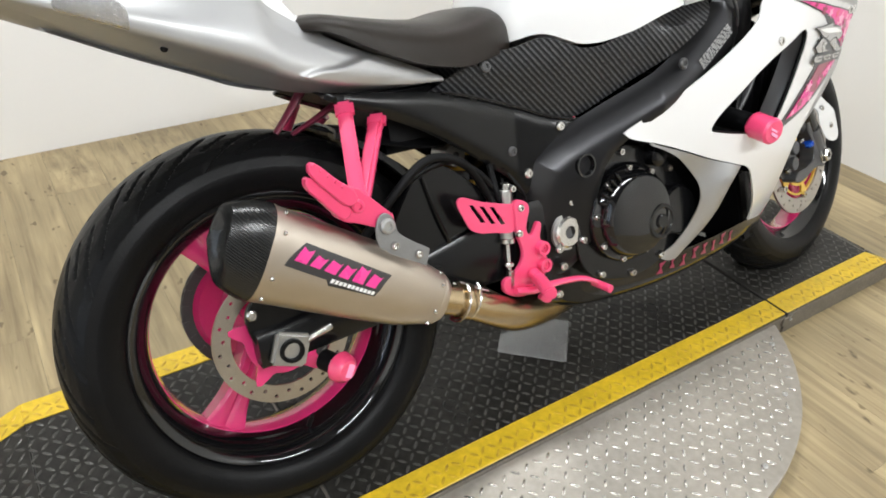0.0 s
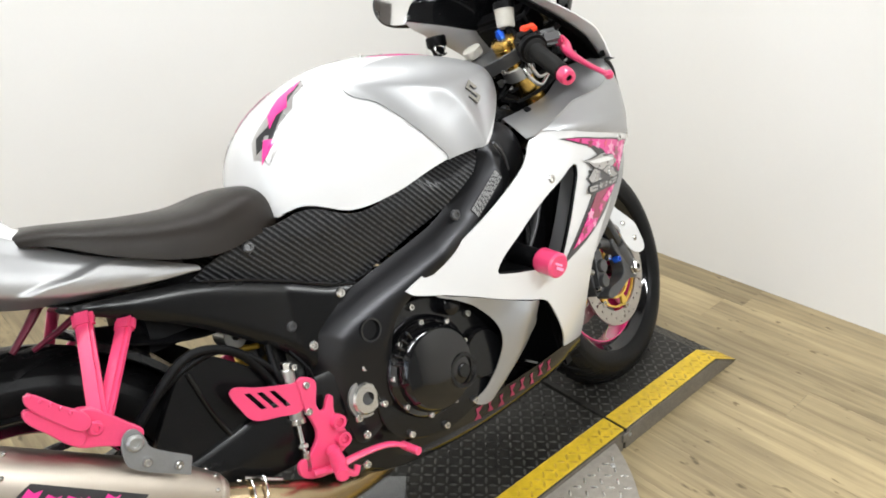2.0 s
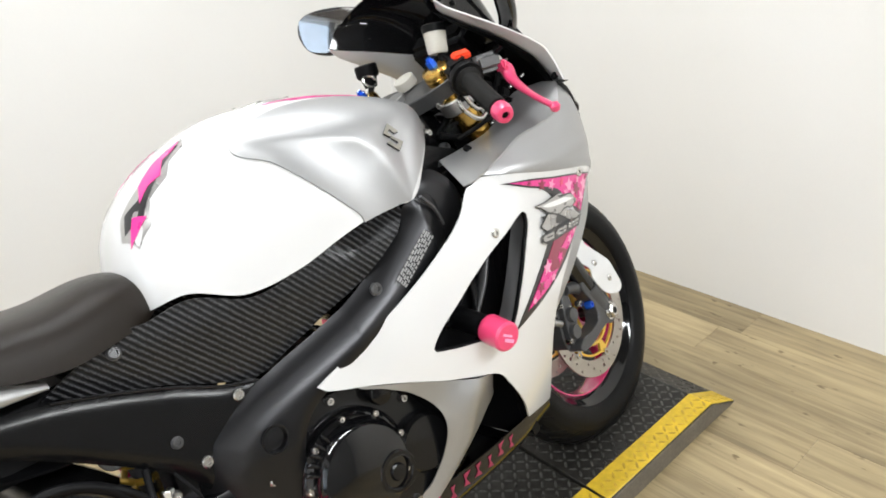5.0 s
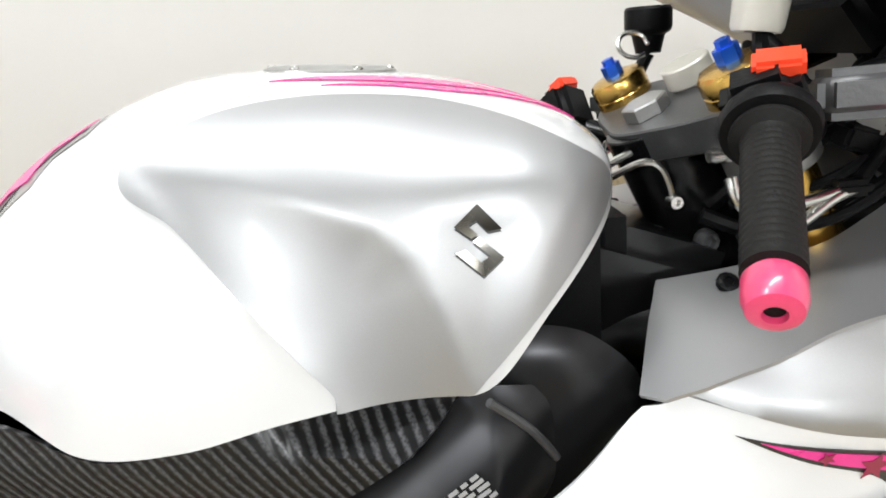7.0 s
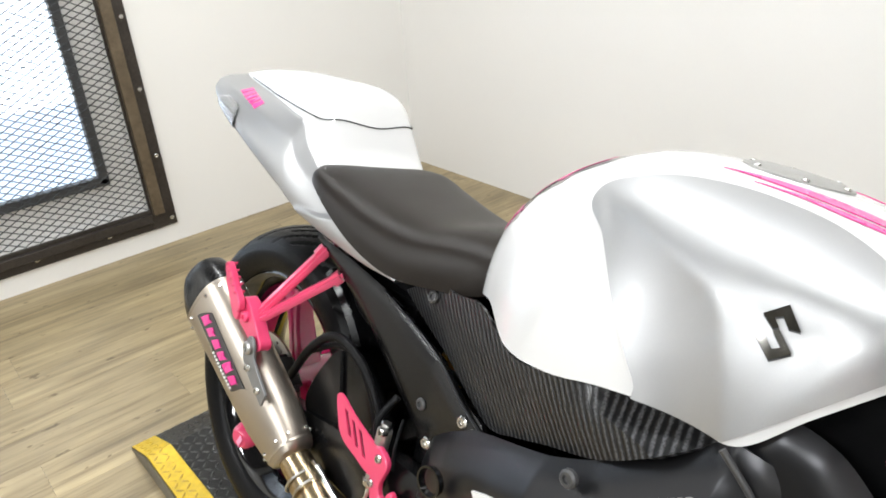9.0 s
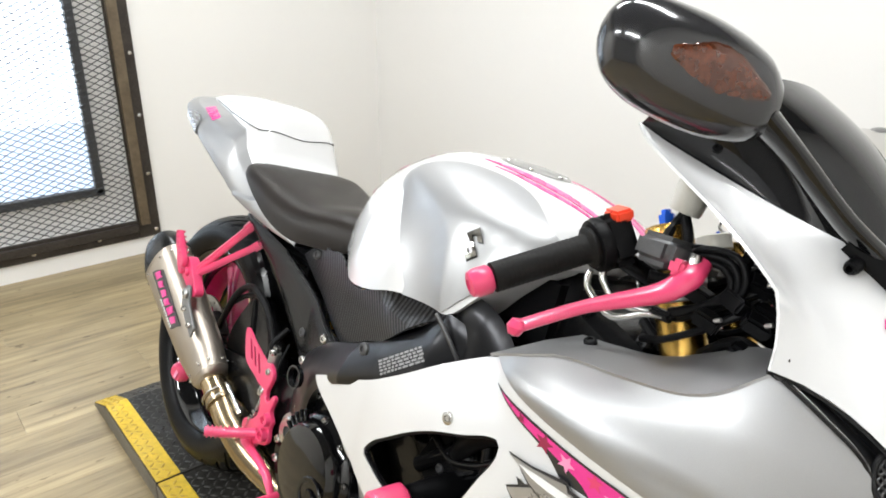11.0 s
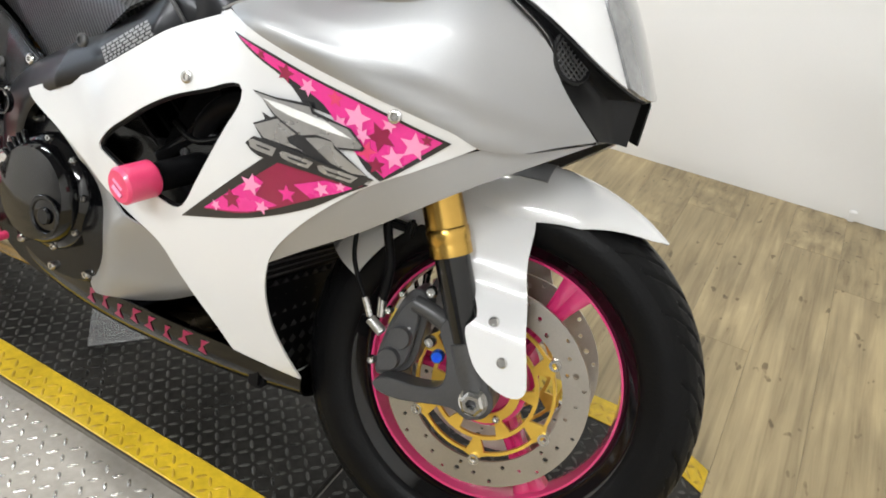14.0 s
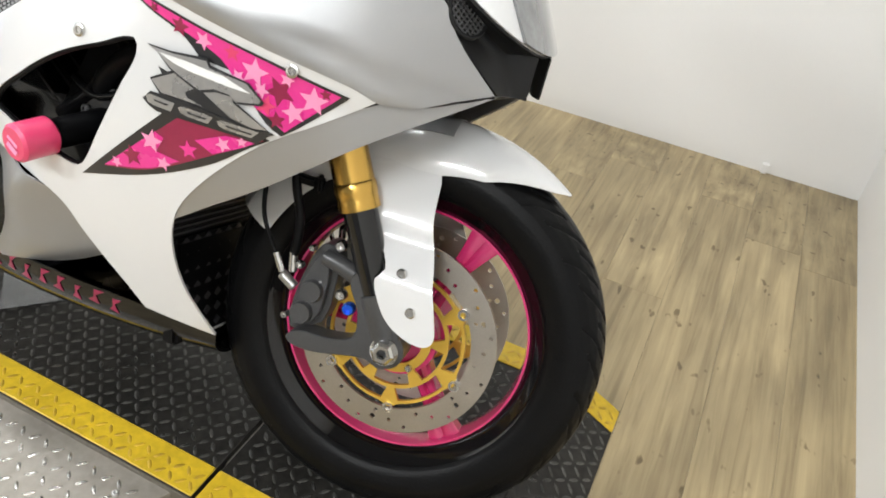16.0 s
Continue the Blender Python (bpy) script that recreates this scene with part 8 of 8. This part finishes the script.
def cockpit():
    # front brake reservoir on a stalk
    at = Matrix.Translation((1.125, -0.101, 0.945)) @ Matrix.Rotation(radians(8), 4, "Y") @ Matrix.Scale(0.92, 4)
    r = part("brake_reservoir", revolve([(0, 0), (0, 0.019), (0.004, 0.021), (0.042, 0.0235), (0.042, 0)], 28, turn=at, axis="z"), FLUID, bike, "translucent brake fluid reservoir with a black cap")
    part("reservoir_cap", revolve([(0.042, 0), (0.042, 0.0255), (0.056, 0.0255), (0.058, 0.023), (0.058, 0)], 16, turn=at, axis="z"), BLACK_PLASTIC, r)
    part("reservoir_stalk", tube([(1.127, -0.104, 0.944), (1.125, -0.117, 0.923), (1.140, -0.150, 0.905)], 0.006, 8), BLACK_PLASTIC, r)
    part("reservoir_hose", tube([(1.127, -0.103, 0.944), (1.150, -0.116, 0.912), (1.160, -0.130, 0.875), (1.135, -0.150, 0.868)], 0.0065, 10), BLACK_PLASTIC, bike, "black reservoir hose")
    at = Matrix.Translation((1.122, 0.128, 0.930))
    c = part("clutch_reservoir", revolve([(0, 0), (0, 0.013), (0.018, 0.017), (0.022, 0.023), (0.026, 0.0245), (0.044, 0.0245), (0.047, 0.022), (0.047, 0)], 24, turn=at, axis="z"), BLACK_PLASTIC, bike, "round black clutch reservoir beside the fork")
    part("reservoir_stalk", tube([(1.122, 0.128, 0.930), (1.11, 0.13, 0.905), (1.10, 0.13, 0.87)], 0.007, 8), BLACK_PLASTIC, c)
    part("ring_clip", tube([Vector((1.092 + 0.015 * math.cos(t), 0.085 + 0.008 * math.sin(t), 0.940 + 0.012 * math.sin(t))) for t in (k * 0.6 for k in range(10))], 0.0024, 6), STEEL, c)
    # two bare steel throttle tubes and loops of cable ahead of the bars
    part("throttle_pipe", tube([(1.075, -0.175, 0.852), (1.082, -0.178, 0.832), (1.118, -0.172, 0.812), (1.155, -0.165, 0.829), (1.178, -0.158, 0.834)], 0.0044, 10), STEEL, bike, "bent steel throttle cable tube")
    part("throttle_pipe", tube([(1.092, -0.175, 0.862), (1.098, -0.176, 0.846), (1.122, -0.170, 0.829), (1.160, -0.162, 0.833)], 0.0044, 10), STEEL, bike, "bent steel throttle cable tube")
    part("cable_clamp", block((0.030, 0.018, 0.012), pose(1.170, -0.158, 0.834), 0.004), BLACK_PLASTIC, bike)
    for k in range(3):
        o = 0.007 * k
        part("cable", tube([(1.176, -0.158, 0.834 + o * 0.4), (1.205, -0.142, 0.858), (1.224 + o, -0.138, 0.884), (1.210 + o, -0.138, 0.902 + o), (1.182, -0.140, 0.900 + o), (1.155, -0.14, 0.885)], 0.0042, 10), BLACK_PLASTIC, bike, "looped black control cable")
    for k, (y, z) in enumerate(((-0.10, 0.86), (-0.06, 0.90), (-0.115, 0.835), (-0.02, 0.885))):
        part("wire", tube([(1.12, y + 0.02, z - 0.05), (1.17, y - 0.02, z - 0.03), (1.215, y - 0.03, z), (1.25, y - 0.02, z + 0.03), (1.27, y, z + 0.015)], 0.0045, 8), BLACK_PLASTIC, bike, "thin black wiring")
    for x, y, z, r in ((1.215, -0.145, 0.845, 20), (1.235, -0.14, 0.872, -15), (1.262, -0.135, 0.858, 30), (1.19, -0.13, 0.865, 10), (1.245, -0.12, 0.895, 40)):
        part("connector", block((0.030, 0.020, 0.018), pose(x, y, z, r, 15, r), 0.003), BLACK_PLASTIC, bike)
        if r > 15:
            part("connector_pin", rod((x + 0.012, y - 0.010, z + 0.004), (x + 0.020, y - 0.012, z + 0.008), 0.0025), ALLOY, bike)
    part("steel_hook", tube([(1.03, -0.040, 0.832), (1.055, -0.055, 0.846), (1.070, -0.058, 0.840), (1.080, -0.058, 0.815)], 0.0032, 8), STEEL, bike, "bent steel tank prop hook")
    part("steel_hook", tube([(1.03, -0.020, 0.838), (1.08, -0.028, 0.862), (1.11, -0.034, 0.87)], 0.0036, 8), STEEL, bike)
    part("hook_knob", bolt((1.080, -0.060, 0.812), 0.007, 0.008), STEEL, bike)
    part("clamp_stud", bolt((1.108, -0.060, 0.776), 0.010, 0.012), GREY_CAST, bike)
    for y, z in ((-0.05, 0.86), (0.0, 0.83), (0.05, 0.86), (-0.07, 0.80), (0.07, 0.80)):
        part("wiring", tube([(1.10, y, z), (1.17, y * 1.3, z - 0.02), (1.24, y * 1.6, z + 0.03), (1.29, y * 1.4, z + 0.01)], 0.007, 8), BLACK_PLASTIC, bike, "black wiring loom behind the nose")
    for y, z in ((-0.10, 0.865), (-0.085, 0.845), (-0.12, 0.82)):
        part("connector", block((0.035, 0.022, 0.02), pose(1.255, y, z, 20, 15, 10), 0.004), BLACK_PLASTIC, bike)


cockpit()

# ---- a loose clear sheet on the deck ----
tagged(part("plastic_sheet", block((0.152, 0.140, 0.002), Matrix.Translation((0.607, 0.090, 0.0035)) @ Matrix.Rotation(radians(-42.6), 4, "Z"), 0.0005, 1), SHEET), "thin clear plastic sheet lying on the deck below the engine", "plastic sheet")

# ---- floor planks ----
PW, PL = 0.150, 1.22
gapw = 0.0005
me = bpy.data.meshes.new("plank")
bm = block((PW - gapw, PL - gapw, 0.004), pose(0, 0, -0.002), 0.0003, 1)
bm.to_mesh(me)
bm.free()
me.materials.append(WOOD)
rng = random.Random(11)
nx = int((X1 - X0) / PW) + 1
for i in range(nx):
    y = Y0 - rng.random() * PL
    while y < Y1:
        a, b = max(y, Y0), min(y + PL, Y1)
        if b - a > 0.01:
            ob = new("plank", me)
            ob.parent = floor
            ob.location = (X0 + (i + 0.5) * PW, (a + b) / 2, FLOOR_Z)
            ob.scale = (1, (b - a) / PL, 1)
        y += PL
